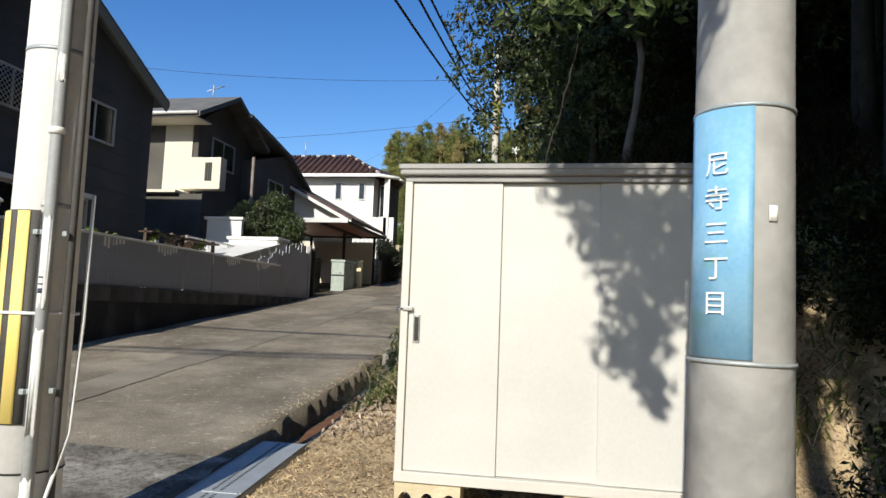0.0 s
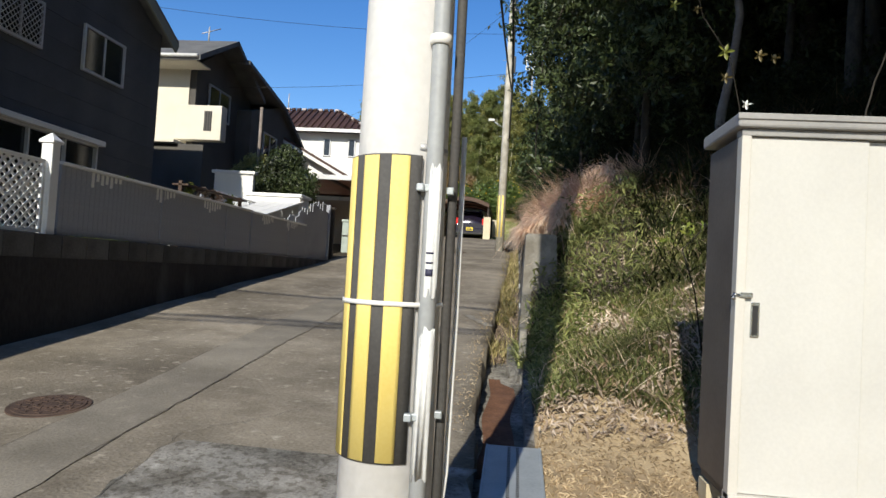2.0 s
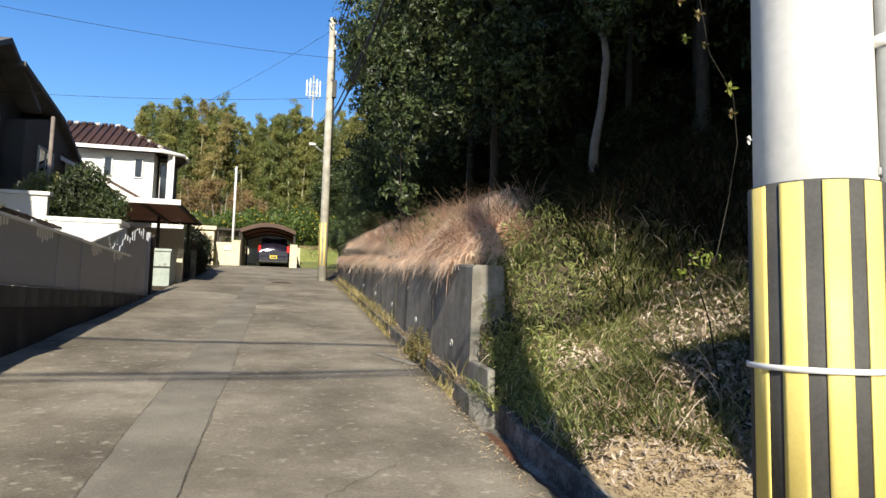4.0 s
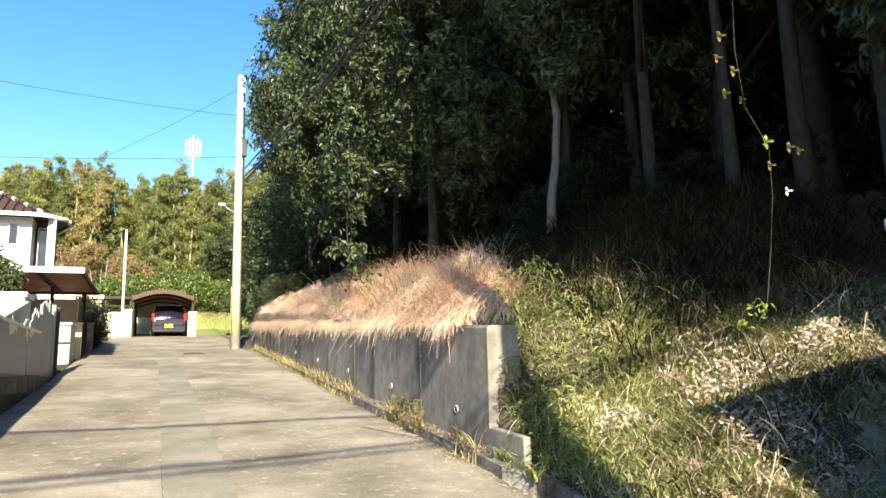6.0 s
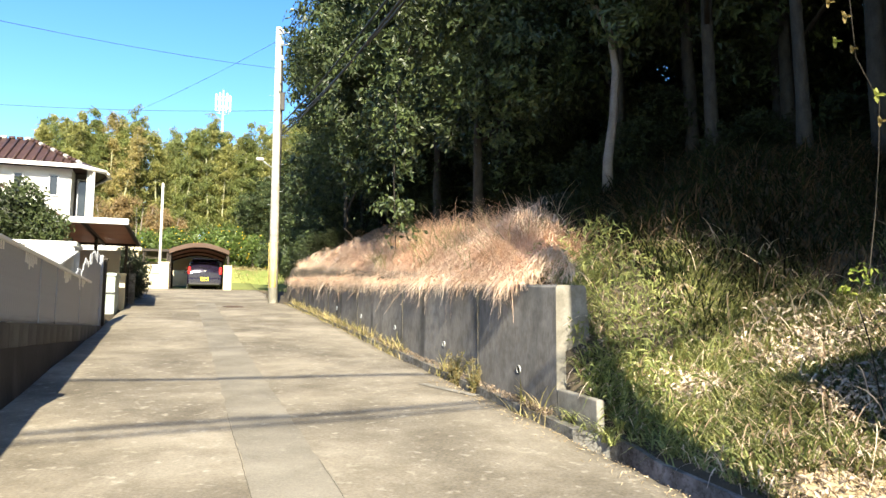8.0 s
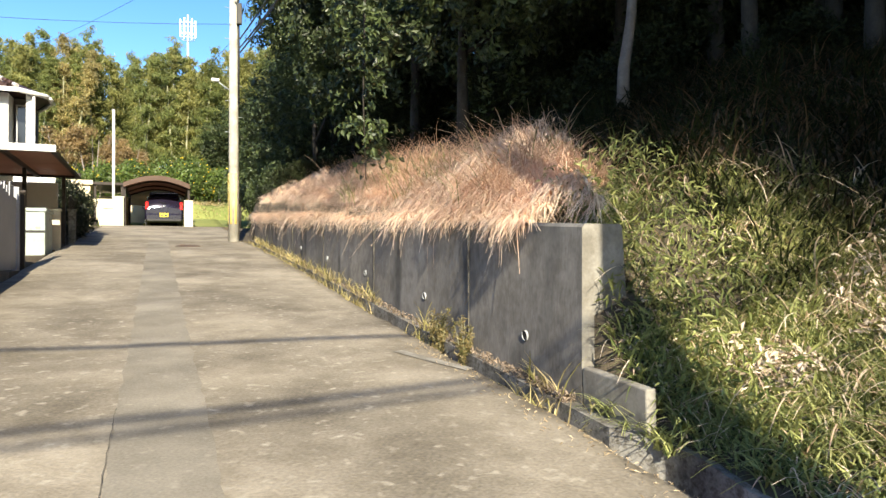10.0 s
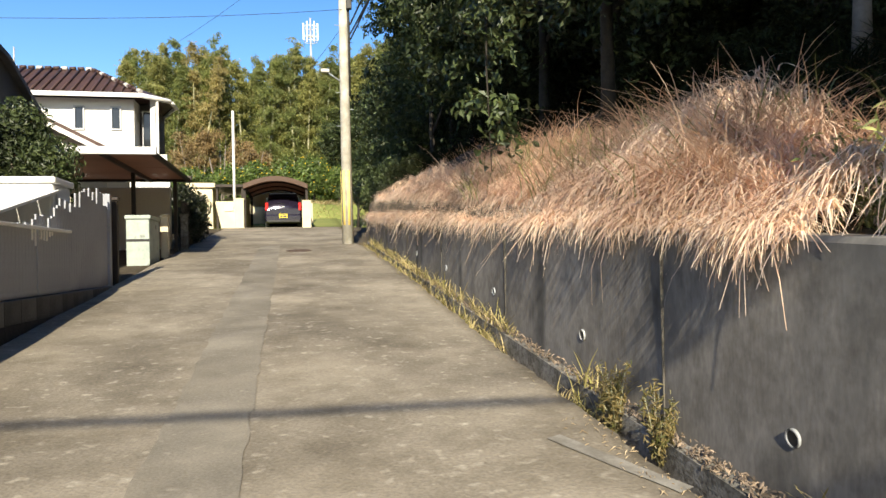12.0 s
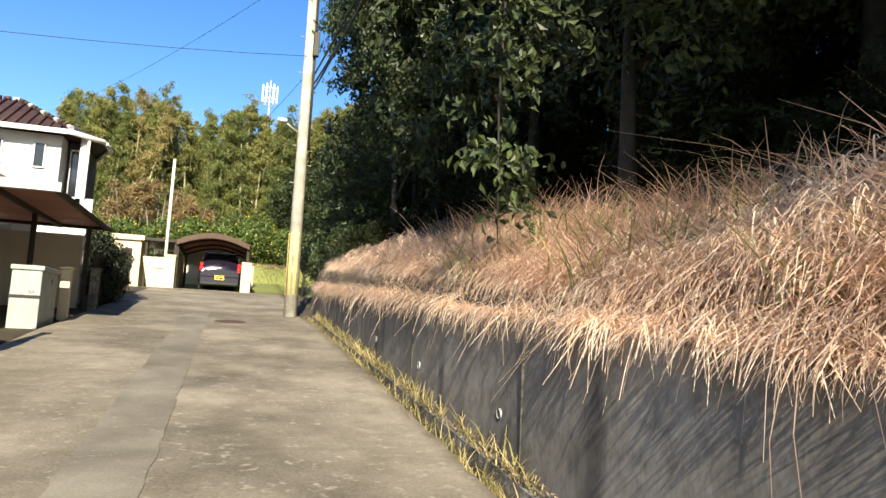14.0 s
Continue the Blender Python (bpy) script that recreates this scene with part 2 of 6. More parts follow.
BARK = material("bark", (0.022, 0.019, 0.015), (0.052, 0.044, 0.035), 0.9, 5, 30, 0.6)
PALE_BARK = material("pale_bark", (0.17, 0.14, 0.12), (0.27, 0.23, 0.20), 0.9, 6, 30, 0.4)
BAMBOO_CULM = material("bamboo_culm", (0.22, 0.22, 0.12), (0.42, 0.40, 0.26), 0.6, 3, 20, 0.1)
STRAW = leaf_material("dry_grass", (0.68, 0.465, 0.33), (0.98, 0.82, 0.645), 0.2, 0.4, 0.6, 0.3)
STRAW_DARK = leaf_material("old_grass", (0.52, 0.315, 0.215), (0.90, 0.68, 0.51), 0.3, 0.35, 0.7, 0.2)
GREEN_BLADE = leaf_material("green_grass", (0.085, 0.115, 0.035), (0.40, 0.41, 0.16), 0.5, 0.3, 0.55, 0.3)
LITTER = leaf_material("leaf_litter", (0.26, 0.19, 0.13), (0.74, 0.62, 0.50), 0.3, 0.15, 0.8, 0.2)
CHAFF = leaf_material("dry_chaff", (0.26, 0.185, 0.105), (0.70, 0.565, 0.375), 0.3, 0.1, 0.85, 0.1)
CAR_PAINT = material("car_paint", (0.016, 0.013, 0.028), (0.022, 0.017, 0.036), 0.12, 1, 5, 0.0, metal=0.4, spec=0.6)
RED_LENS = material("red_lens", (0.55, 0.02, 0.02), (0.65, 0.03, 0.03), 0.2, 3, 40, 0.0)
PLATE_YELLOW = material("plate_yellow", (0.8, 0.6, 0.03), (0.85, 0.65, 0.05), 0.5, 3, 40, 0.0)
RUBBER = material("rubber", (0.02, 0.02, 0.02), (0.03, 0.03, 0.03), 0.8, 8, 60, 0.1)


# ---- mesh helpers ----
def mesh_of(name, verts, faces, mats, index=None, smooth=False):
    me = bpy.data.meshes.new(name)
    me.from_pydata([tuple(v) for v in np.asarray(verts).tolist()], [], [tuple(f) for f in (faces.tolist() if isinstance(faces, np.ndarray) else faces)])
    for m in mats if isinstance(mats, (list, tuple)) else [mats]:
        me.materials.append(m)
    if index is not None:
        me.polygons.foreach_set("material_index", np.asarray(index, dtype=np.int32))
    if smooth:
        me.polygons.foreach_set("use_smooth", np.ones(len(me.polygons), dtype=bool))
    me.update()
    return me


def part(name, bm, mat, parent=None, label=""):
    """Links a bmesh as one mesh object under a thing or a part."""
    me = bpy.data.meshes.new(name)
    bm.normal_update()
    bm.to_mesh(me)
    bm.free()
    me.materials.append(mat)
    ob = new(name, me)
    ob.parent = parent
    return tagged(ob, label)


def thing(name, label, category, group="", kind="", at=None):
    ob = new(name)
    ob.empty_display_size = 0.1
    if at:
        ob.matrix_world = at if isinstance(at, Matrix) else Matrix.Translation(at)
    return tagged(ob, label, category, group, kind)


def add_box(bm, x0, y0, z0, x1, y1, z1, bevel=0.0, m=None):
    r = bmesh.ops.create_cube(bm, size=1.0)
    vs = r["verts"]
    for v in vs:
        v.co = Vector((x0 + (x1 - x0) * (v.co.x + 0.5), y0 + (y1 - y0) * (v.co.y + 0.5), z0 + (z1 - z0) * (v.co.z + 0.5)))
    if bevel:
        es = list({e for v in vs for e in v.link_edges})
        out = bmesh.ops.bevel(bm, geom=es, offset=bevel, segments=2, affect="EDGES", profile=0.5)
        vs = list({v for f in out["faces"] for v in f.verts} | {v for v in vs if v.is_valid})
    if m is not None:
        bmesh.ops.transform(bm, matrix=m, verts=vs)
    return vs


def box(x0, y0, z0, x1, y1, z1, bevel=0.0, m=None):
    bm = bmesh.new()
    add_box(bm, x0, y0, z0, x1, y1, z1, bevel, m)
    return bm


def add_tube(bm, pts, radii, sides=12, caps=True):
    """A tube through pts with a radius at each."""
    pts = [Vector(p) for p in pts]
    if not isinstance(radii, (list, tuple)):
        radii = [radii] * len(pts)
    rings = []
    for i, p in enumerate(pts):
        d = (pts[min(i + 1, len(pts) - 1)] - pts[max(i - 1, 0)]).normalized()
        a = d.cross(Vector((0, 0, 1)) if abs(d.z) < 0.9 else Vector((1, 0, 0))).normalized()
        b = d.cross(a)
        rings.append([bm.verts.new(p + radii[i] * (math.cos(2 * math.pi * k / sides) * a + math.sin(2 * math.pi * k / sides) * b)) for k in range(sides)])
    for r0, r1 in zip(rings, rings[1:]):
        for k in range(sides):
            f = bm.faces.new((r0[k], r0[(k + 1) % sides], r1[(k + 1) % sides], r1[k]))
            f.smooth = True
    if caps:
        bm.faces.new(rings[0])
        bm.faces.new(rings[-1][::-1])
    bmesh.ops.recalc_face_normals(bm, faces=bm.faces)


def tube(pts, radii, sides=12):
    bm = bmesh.new()
    add_tube(bm, pts, radii, sides)
    return bm


def sag(a, b, drop, n=14):
    a, b = Vector(a), Vector(b)
    return [a.lerp(b, i / n) - Vector((0, 0, drop * 4 * (i / n) * (1 - i / n))) for i in range(n + 1)]


def prism(outline, lo, hi, axis="y"):
    """An outline (a, b) pushed along an axis: 'y' takes (x, z), 'x' takes (y, z), 'z' takes (x, y)."""
    bm = bmesh.new()
    put = {"y": lambda a, b, c: (a, c, b), "x": lambda a, b, c: (c, a, b), "z": lambda a, b, c: (a, b, c)}[axis]
    v0 = [bm.verts.new(put(a, b, lo)) for a, b in outline]
    v1 = [bm.verts.new(put(a, b, hi)) for a, b in outline]
    n = len(outline)
    bm.faces.new(v0)
    bm.faces.new(v1[::-1])
    for i in range(n):
        bm.faces.new((v0[i], v1[i], v1[(i + 1) % n], v0[(i + 1) % n]))
    bmesh.ops.recalc_face_normals(bm, faces=bm.faces)
    return bm


rng = np.random.default_rng(7)


def unit(v):
    return v / np.maximum(np.linalg.norm(v, axis=1, keepdims=True), 1e-9)


def leaf_arrays(centres, normals, size, aspect=0.45, fold=0.15):
    """Pointed leaves: four corners each, two triangles folded along the rib."""
    n = len(centres)
    nrm = unit(normals)
    t = unit(np.cross(nrm, rng.normal(size=(n, 3))))
    t[:, 2] -= 0.5
    t = unit(t)
    s = unit(np.cross(nrm, t))
    L = size * rng.uniform(0.6, 1.3, (n, 1))
    base, tip = centres - t * L * 0.5, centres + t * L * 0.5
    mid = centres - t * L * 0.08 + nrm * L * fold
    a, b = mid + s * L * aspect * 0.5, mid - s * L * aspect * 0.5
    v = np.stack([base, a, tip, b], axis=1).reshape(-1, 3)
    i = np.arange(n)[:, None] * 4
    f = np.concatenate([np.hstack([i, i + 1, i + 2]), np.hstack([i, i + 2, i + 3])])
    return v, f


def clump_points(n, clumps, hollow=0.55):
    """Points spread over balls (x, y, z, r, flat), near their skins."""
    clumps = np.asarray(clumps, float)
    w = clumps[:, 3] ** 2
    k = rng.choice(len(clumps), n, p=w / w.sum())
    d = unit(rng.normal(size=(n, 3)))
    r = clumps[k, 3:4] * rng.uniform(hollow, 1.08, (n, 1))
    off = d * r
    off[:, 2] *= clumps[k, 4]
    return clumps[k, :3] + off, d


def blade_arrays(root, heading, length, width, rise, droop, levels=5, curl=0.16):
    """Bent grass blades: rise is the share of the length that goes up, droop how far the tip falls again."""
    n = len(root)
    h = np.stack([np.cos(heading), np.sin(heading), np.zeros(n)], axis=1)
    side = np.stack([-np.sin(heading), np.cos(heading), np.zeros(n)], axis=1)
    L = length[:, None]
    rows = []
    bend = rng.normal(0, curl, (n, 1))
    for j in range(levels):
        t = j / (levels - 1)
        up = (rise * t - droop * t * t)[:, None] if isinstance(rise, np.ndarray) else rise * t - droop * t * t
        out = t ** 1.4 * np.sqrt(np.clip(1 - (up if np.isscalar(up) else up) ** 2 * 0.5, 0.2, 1))
        p = root + h * L * out * 0.75 + side * L * bend * t * t
        p[:, 2:3] += L * up
        w = (width * (1 - t ** 1.6) + 0.0012)[:, None]
        rows += [p - side * w, p + side * w]
    v = np.stack(rows, axis=1).reshape(-1, 3)
    i = np.arange(n)[:, None] * (2 * levels)
    f = np.concatenate([np.hstack([i + 2 * j, i + 2 * j + 1, i + 2 * j + 3, i + 2 * j + 2]) for j in range(levels - 1)])
    return v, f


def join(*sets):
    vs, fs, o = [], [], 0
    for v, f in sets:
        vs.append(v)
        fs.append(f + o)
        o += len(v)
    return np.concatenate(vs), np.concatenate(fs)


# ---- the lie of the land ----
def smooth(a, b, t):
    t = np.clip((np.asarray(t, float) - a) / (b - a), 0, 1)
    return t * t * (3 - 2 * t)


def road_z(y):
    y = np.asarray(y, float)
    return np.where(y < -1, -0.0685 + 0.03 * (y + 1).clip(-40), np.where(y < 33.5, 0.03 + 0.0985 * y, 3.33 + 0.02 * (y - 33.5).clip(0, 3) + 0.15 * (y - 36.5).clip(0, 40) + 0.06 * (y - 76).clip(0, 120)))


def land_z(x, y):
    x, y = np.asarray(x, float), np.asarray(y, float)
    r = road_z(y)
    u = (x + 1.9).clip(0)
    low = 0.40 * u.clip(0, 4) * smooth(4.7, 6.2, y)
    high = 1.08 + 0.5 * u.clip(0, 3.5) + 0.12 * (u - 3.5).clip(0, 20)
    f = low + (high - low) * smooth(6.8, 8.8, y)
    f = f * (1 - smooth(25.5, 27.5, y) * (1 - smooth(1.0, 5.0, x))) - 0.03
    lumps = 0.05 * np.sin(x * 2.1 + 1.3 * np.sin(y * 1.7)) * smooth(4.8, 6.0, y) * smooth(-1.9, -1.2, x)
    right = r + f + lumps
    yard = np.where(y < 17.0, 1.62, np.maximum(r - 0.03, 1.62))
    right = right - 0.05 * (smooth(-1.3, -0.9, x) * (1 - smooth(1.2, 1.6, x)) * smooth(3.3, 3.8, y) * (1 - smooth(4.5, 4.9, y)))
    left = np.where(y < 34, yard, r)
    mid = r - 0.09
    z = np.where(x > -1.83, right, np.where(x < -6.72, left, np.where(y < 33.5, mid, r)))
    z = np.where((x <= -1.83) & (x > -2.297) & (y < 25.2) & (y > 2.2), r - 0.4, z)
    return z


def build_ground():
    xs = np.unique(np.concatenate([[-900, -400, -200, -120, -80, -60, -45, -35], np.arange(-28, -7, 1.5), [-6.74, -6.71, -6.5, -5.5, -4.5, -3.5, -2.6, -2.30, -2.295, -1.832, -1.828],
                                   np.arange(-1.75, 3.2, 0.14), np.arange(3.3, 9, 0.5), np.arange(9, 30, 2.0), [35, 45, 60, 80, 120, 200, 400, 900]]))
    ys = np.unique(np.concatenate([[-900, -400, -200, -100, -60, -40, -30, -20, -12, -8, -5, -3, -2, -1, 0, 1, 2, 2.19, 2.21], np.arange(2.5, 14, 0.14), np.arange(14, 28, 0.5),
                                   [16.99, 17.01, 25.19, 25.21, 33.49, 33.51], np.arange(28, 60, 1.5), np.arange(60, 100, 4.0), [120, 160, 220, 400, 900]]))
    X, Y = np.meshgrid(xs, ys)
    Z = land_z(X, Y)
    nx = len(xs)
    v = np.stack([X, Y, Z], axis=2).reshape(-1, 3)
    i, j = np.meshgrid(np.arange(nx - 1), np.arange(len(ys) - 1))
    a = (j * nx + i).reshape(-1)
    f = np.stack([a, a + 1, a + nx + 1, a + nx], axis=1)
    c = v[f].mean(axis=1)
    k = np.zeros(len(f), int)
    k[(c[:, 0] > -2) & (c[:, 1] < 5.6 + 0.25 * np.sin(c[:, 0] * 4)) & (c[:, 1] > -30)] = 1
    k[(c[:, 1] > 33.5)] = 2
    return tagged(new("ground", mesh_of("ground", v, f, [SOIL, SAND, GRASSLAND], k, True)), "sandy and grassy ground rising along the lane", "ground", kind="structure")


build_ground()


def build_road():
    ys = np.concatenate([np.arange(-30, 0, 2.0), np.arange(0, 24, 0.12), np.arange(24, 33.6, 0.5)])
    xs = np.concatenate([[-6.62], np.linspace(-6.3, -2.6, 22), [-2.40, -2.265]])
    X, Y = np.meshgrid(xs, ys)
    Z = road_z(Y) + 0.008 * np.sin(X * 1.9 + Y * 0.7) + 0.006 * np.sin(Y * 2.3 - X)
    wob = 0.010 * np.sin(Y[:, -1] * 5.3) + 0.008 * np.sin(Y[:, -1] * 13.1 + 1) + 0.01 * np.sin(Y[:, -1] * 29)
    X[:, -1] += wob
    X[:, -2] += wob
    X[:, -1] += 0.09 * (1 - smooth(4.4, 5.6, Y[:, -1])) + 0.05 * smooth(12, 16, Y[:, -1])
    X[:, -1] -= 0.45 * smooth(23.0, 25.5, Y[:, -1]) * (1 - smooth(26, 30, Y[:, -1]))
    nx, ny = len(xs), len(ys)
    v = np.stack([X, Y, Z], axis=2).reshape(-1, 3)
    i, j = np.meshgrid(np.arange(nx - 1), np.arange(ny - 1))
    a = (j * nx + i).reshape(-1)
    f = np.stack([a, a + 1, a + nx + 1, a + nx], axis=1)
    e = np.arange(ny) * nx + nx - 1
    low = v[e].copy()
    low[:, 2] -= 0.3
    lowi = len(v) + np.arange(ny)
    side = np.stack([e[:-1], lowi[:-1], lowi[1:], e[1:]], axis=1)
    return tagged(new("road", mesh_of("road", np.concatenate([v, low]), np.concatenate([f, side]), ASPHALT, None, True)), "worn grey asphalt lane climbing between walls", "road", kind="structure")


build_road()


def ribbon(name, pts, width, mat, label, lift=0.006, cat="road"):
    """A strip along pts (x, y) lying on the lane, its edges a little uneven."""
    v, n = [], len(pts)
    for i, (x, y) in enumerate(pts):
        x0, y0 = pts[max(i - 1, 0)]
        x1, y1 = pts[min(i + 1, n - 1)]
        d = Vector((x1 - x0, y1 - y0)).normalized()
        for s in (-1, 1):
            w = s * width * 0.5 * (random.uniform(0.8, 1.15) if width < 0.1 else random.uniform(0.93, 1.05))
            px, py = x - d.y * w, y + d.x * w
            v.append((px, py, float(road_z(py)) + 0.008 * math.sin(px * 1.9 + py * 0.7) + 0.006 * math.sin(py * 2.3 - px) + lift))
    f = [(2 * i, 2 * i + 1, 2 * i + 3, 2 * i + 2) for i in range(n - 1)]
    return tagged(new(name, mesh_of(name, v, f, mat)), label, cat, kind="structure")


ribbon("road_patch_1", [(-4.5 - 0.006 * (y - 7), y) for y in np.arange(2.0, 24, 0.15)], 0.5, PATCH, "smooth trench patch running along the lane")


def wander(x0, y0, x1, y1, n, amp):
    return [(x0 + (x1 - x0) * i / n + random.uniform(-amp, amp), y0 + (y1 - y0) * i / n + random.uniform(-amp, amp)) for i in range(n + 1)]


CRACK = material("crack", (0.07, 0.064, 0.054), (0.14, 0.125, 0.10), 0.95, 8, 60, 0.2)
for k, w in enumerate([wander(-3.85, 2.7, -3.92, 4.45, 22, 0.02), wander(-3.92, 4.45, -3.0, 5.6, 16, 0.03), wander(-4.735, 4.0, -4.765, 8.6, 60, 0.004), wander(-4.235, 4.0, -4.255, 7.0, 44, 0.004),
                       wander(-3.95, 3.5, -5.4, 2.4, 14, 0.02)]):
    ribbon(f"road_crack_{k + 1}", w, 0.004, CRACK, "thin dark crack in the asphalt", 0.010)
ribbon("road_apron_1", [(-3.04, y) for y in np.arange(1.2, 4.4, 0.15)], 1.7, OLD_CONCRETE, "rough worn concrete apron beside the drain", 0.005)
ribbon("road_mark_1", [(-2.62 + 0.34 * k / 8, 9.62 - 0.76 * k / 8) for k in range(9)], 0.10, END_CONCRETE, "short pale concrete strip at the lane's edge", 0.008)


# ---- retaining walls, gutter, drain ----
def build_right_wall():
    ys = np.arange(7.85, 25.21, 0.3)
    top = 2.0 + (ys - 7.8) * 0.0665
    sec = []
    for y, t in zip(ys, top):
        b = float(road_z(y)) - 0.4
        sec.append([(-1.94, y, b), (-1.935, y, b + 0.4), (-1.915, y, t - 0.025), (-1.893, y, t), (-1.61, y, t), (-1.59, y, t - 0.02), (-1.50, y, b)])
    v = [p for s in sec for p in s]
    n = 7
    f = [(i * n + k, i * n + (k + 1) % n, (i + 1) * n + (k + 1) % n, (i + 1) * n + k) for i in range(len(sec) - 1) for k in range(n)]
    f += [tuple(range(n - 1, -1, -1)), tuple(len(v) - n + k for k in range(n))]
    ob = tagged(new("wall_east", mesh_of("wall_east", v, f, [WALL_CONCRETE, END_CONCRETE], [0] * (len(f) - 2) + [1, 0])), "weathered grey concrete retaining wall, streaked dark", "wall", kind="structure")
    for y in (8.60, 10.75, 13.0, 15.3, 17.6):
        z = float(road_z(y)) + 0.31
        bm = bmesh.new()
        add_tube(bm, [(-1.90, y, z), (-1.942, y, z - 0.004)], 0.042, 14, False)
        add_tube(bm, [(-1.942, y, z - 0.004), (-1.90, y, z)], 0.036, 14, False)
        pipe = part("weep_pipe", bm, PIPE, ob, "round plastic weep pipe in the wall")
        part("bore", tube([(-1.90, y, z), (-1.936, y, z - 0.003)], 0.036, 14), BLACK_METAL, pipe)
    for y in (9.63, 12.6, 15.6, 18.6, 21.6):
        b = float(road_z(y)) - 0.1
        part("joint", box(-1.940, y, b, -1.91, y + 0.010, 2.0 + (y - 7.8) * 0.0665 - 0.05), CRACK, ob)


build_right_wall()


def build_gutter():
    """Open concrete channel between the lane and the wall."""
    ys = np.arange(2.3, 25.1, 0.3)
    v, f = [], []
    for y in ys:
        r = float(road_z(y))
        right = -1.945 if y > 7.84 else -1.825
        lip = -2.05 if y > 7.1 else -1.89
        d = 0.22
        up = 0.0 if y > 6.5 else 0.04
        v += [(-2.25, y, r - d), (lip, y, r - d), (lip, y, r - up), (right, y, r - up - 0.005), (right, y, r - 0.45), (-2.25, y, r - 0.45)]
    for i in range(len(ys) - 1):
        for k in range(6):
            f.append((i * 6 + k, i * 6 + (k + 1) % 6, (i + 1) * 6 + (k + 1) % 6, (i + 1) * 6 + k))
    f += [tuple(range(6)), tuple(len(v) - 6 + k for k in range(5, -1, -1))]
    tagged(new("gutter", mesh_of("gutter", v, f, OLD_CONCRETE)), "open concrete side gutter below the wall", "gutter", kind="structure")


build_gutter()


def build_grating():
    """Folded steel cover plates over the gutter, with rows of small slots."""
    base = thing("drain_grating", "galvanised steel drain cover over the gutter", "drain cover")
    for k, (y0, y1) in enumerate(((2.75, 3.72), (3.725, 4.72))):
        s = 0.0985
        bm = bmesh.new()
        for x0, x1, z0, z1 in ((-2.13, -1.80, -0.014, 0.0), (-2.13, -2.115, -0.06, 0.004), (-1.815, -1.80, -0.06, 0.004)):
            add_box(bm, x0, y0, z0, x1, y1, z1, 0.003)
        for v in bm.verts:
            v.co.z += 0.03 + s * v.co.y + 0.012
        plate = part("plate", bm, STEEL, base)
        slots = bmesh.new()
        for x in (-1.99, -1.94):
            y = y0 + 0.03
            while y < y1 - 0.03:
                add_box(slots, x - 0.009, y, 0.0005, x + 0.009, y + 0.011, 0.002)
                y += 0.025
        for v in slots.verts:
            v.co.z += 0.03 + s * v.co.y + 0.012
        tagged(part("slot_row", slots, BLACK_METAL, plate), kind="stuff")


build_grating()
RUST_SILT = material("rusty_silt", (0.085, 0.042, 0.026), (0.19, 0.095, 0.055), 0.9, 5, 40, 0.5)
silt_y = np.arange(4.75, 7.2, 0.12)
tagged(new("gutter_bed", mesh_of("gutter_bed", [(x + 0.02 * math.sin(5 * y), y, float(road_z(y)) - 0.208 + 0.008 * math.sin(9 * y)) for y in silt_y for x in (-2.19, -2.10, -1.97 if y < 7 else -2.08)],
       [(3 * i + k, 3 * i + k + 1, 3 * i + k + 4, 3 * i + k + 3) for i in range(len(silt_y) - 1) for k in range(2)], RUST_SILT)), "rusty brown silt in the open gutter", "silt", kind="structure")
slab = bmesh.new()
add_box(slab, -1.935, 7.20, 0.60, -1.86, 7.84, 1.03, 0.012)
for v in slab.verts:
    v.co.z += 0.02 * math.sin(v.co.y * 5) if v.co.z > 0.9 else 0.0
part_ob = part("wing_block", slab, END_CONCRETE)
tagged(part_ob, "low grey concrete block at the wall's end", "concrete block")


def manhole(x, y, r, name, label):
    base = thing(name, label, "manhole", at=Matrix.Translation((x, y, float(road_z(y)) + 0.006)) @ pose(0, 0, 0, math.degrees(math.atan(0.0985))))
    bm = tube([(0, 0, -0.03), (0, 0, 0.004)], r + 0.03, 40)
    part("rim", bm, RUSTY, base)
    bm = bmesh.new()
    add_tube(bm, [(0, 0, -0.02), (0, 0, 0.010)], r, 40)
    for a in range(12):
        for q in (0.35, 0.6, 0.82):
            c, s = math.cos(a * math.pi / 6 + q) * r * q, math.sin(a * math.pi / 6 + q) * r * q
            add_box(bm, c - 0.015, s - 0.015, 0.009, c + 0.015, s + 0.015, 0.014)
    part("cover", bm, RUSTY, base, "round cast iron cover with raised studs")


manhole(-5.0, 4.76, 0.22, "manhole_cover", "round rusty iron manhole cover set in the lane")
manhole(-3.9, 22.3, 0.27, "manhole_cover", "round dark iron manhole cover up the lane")


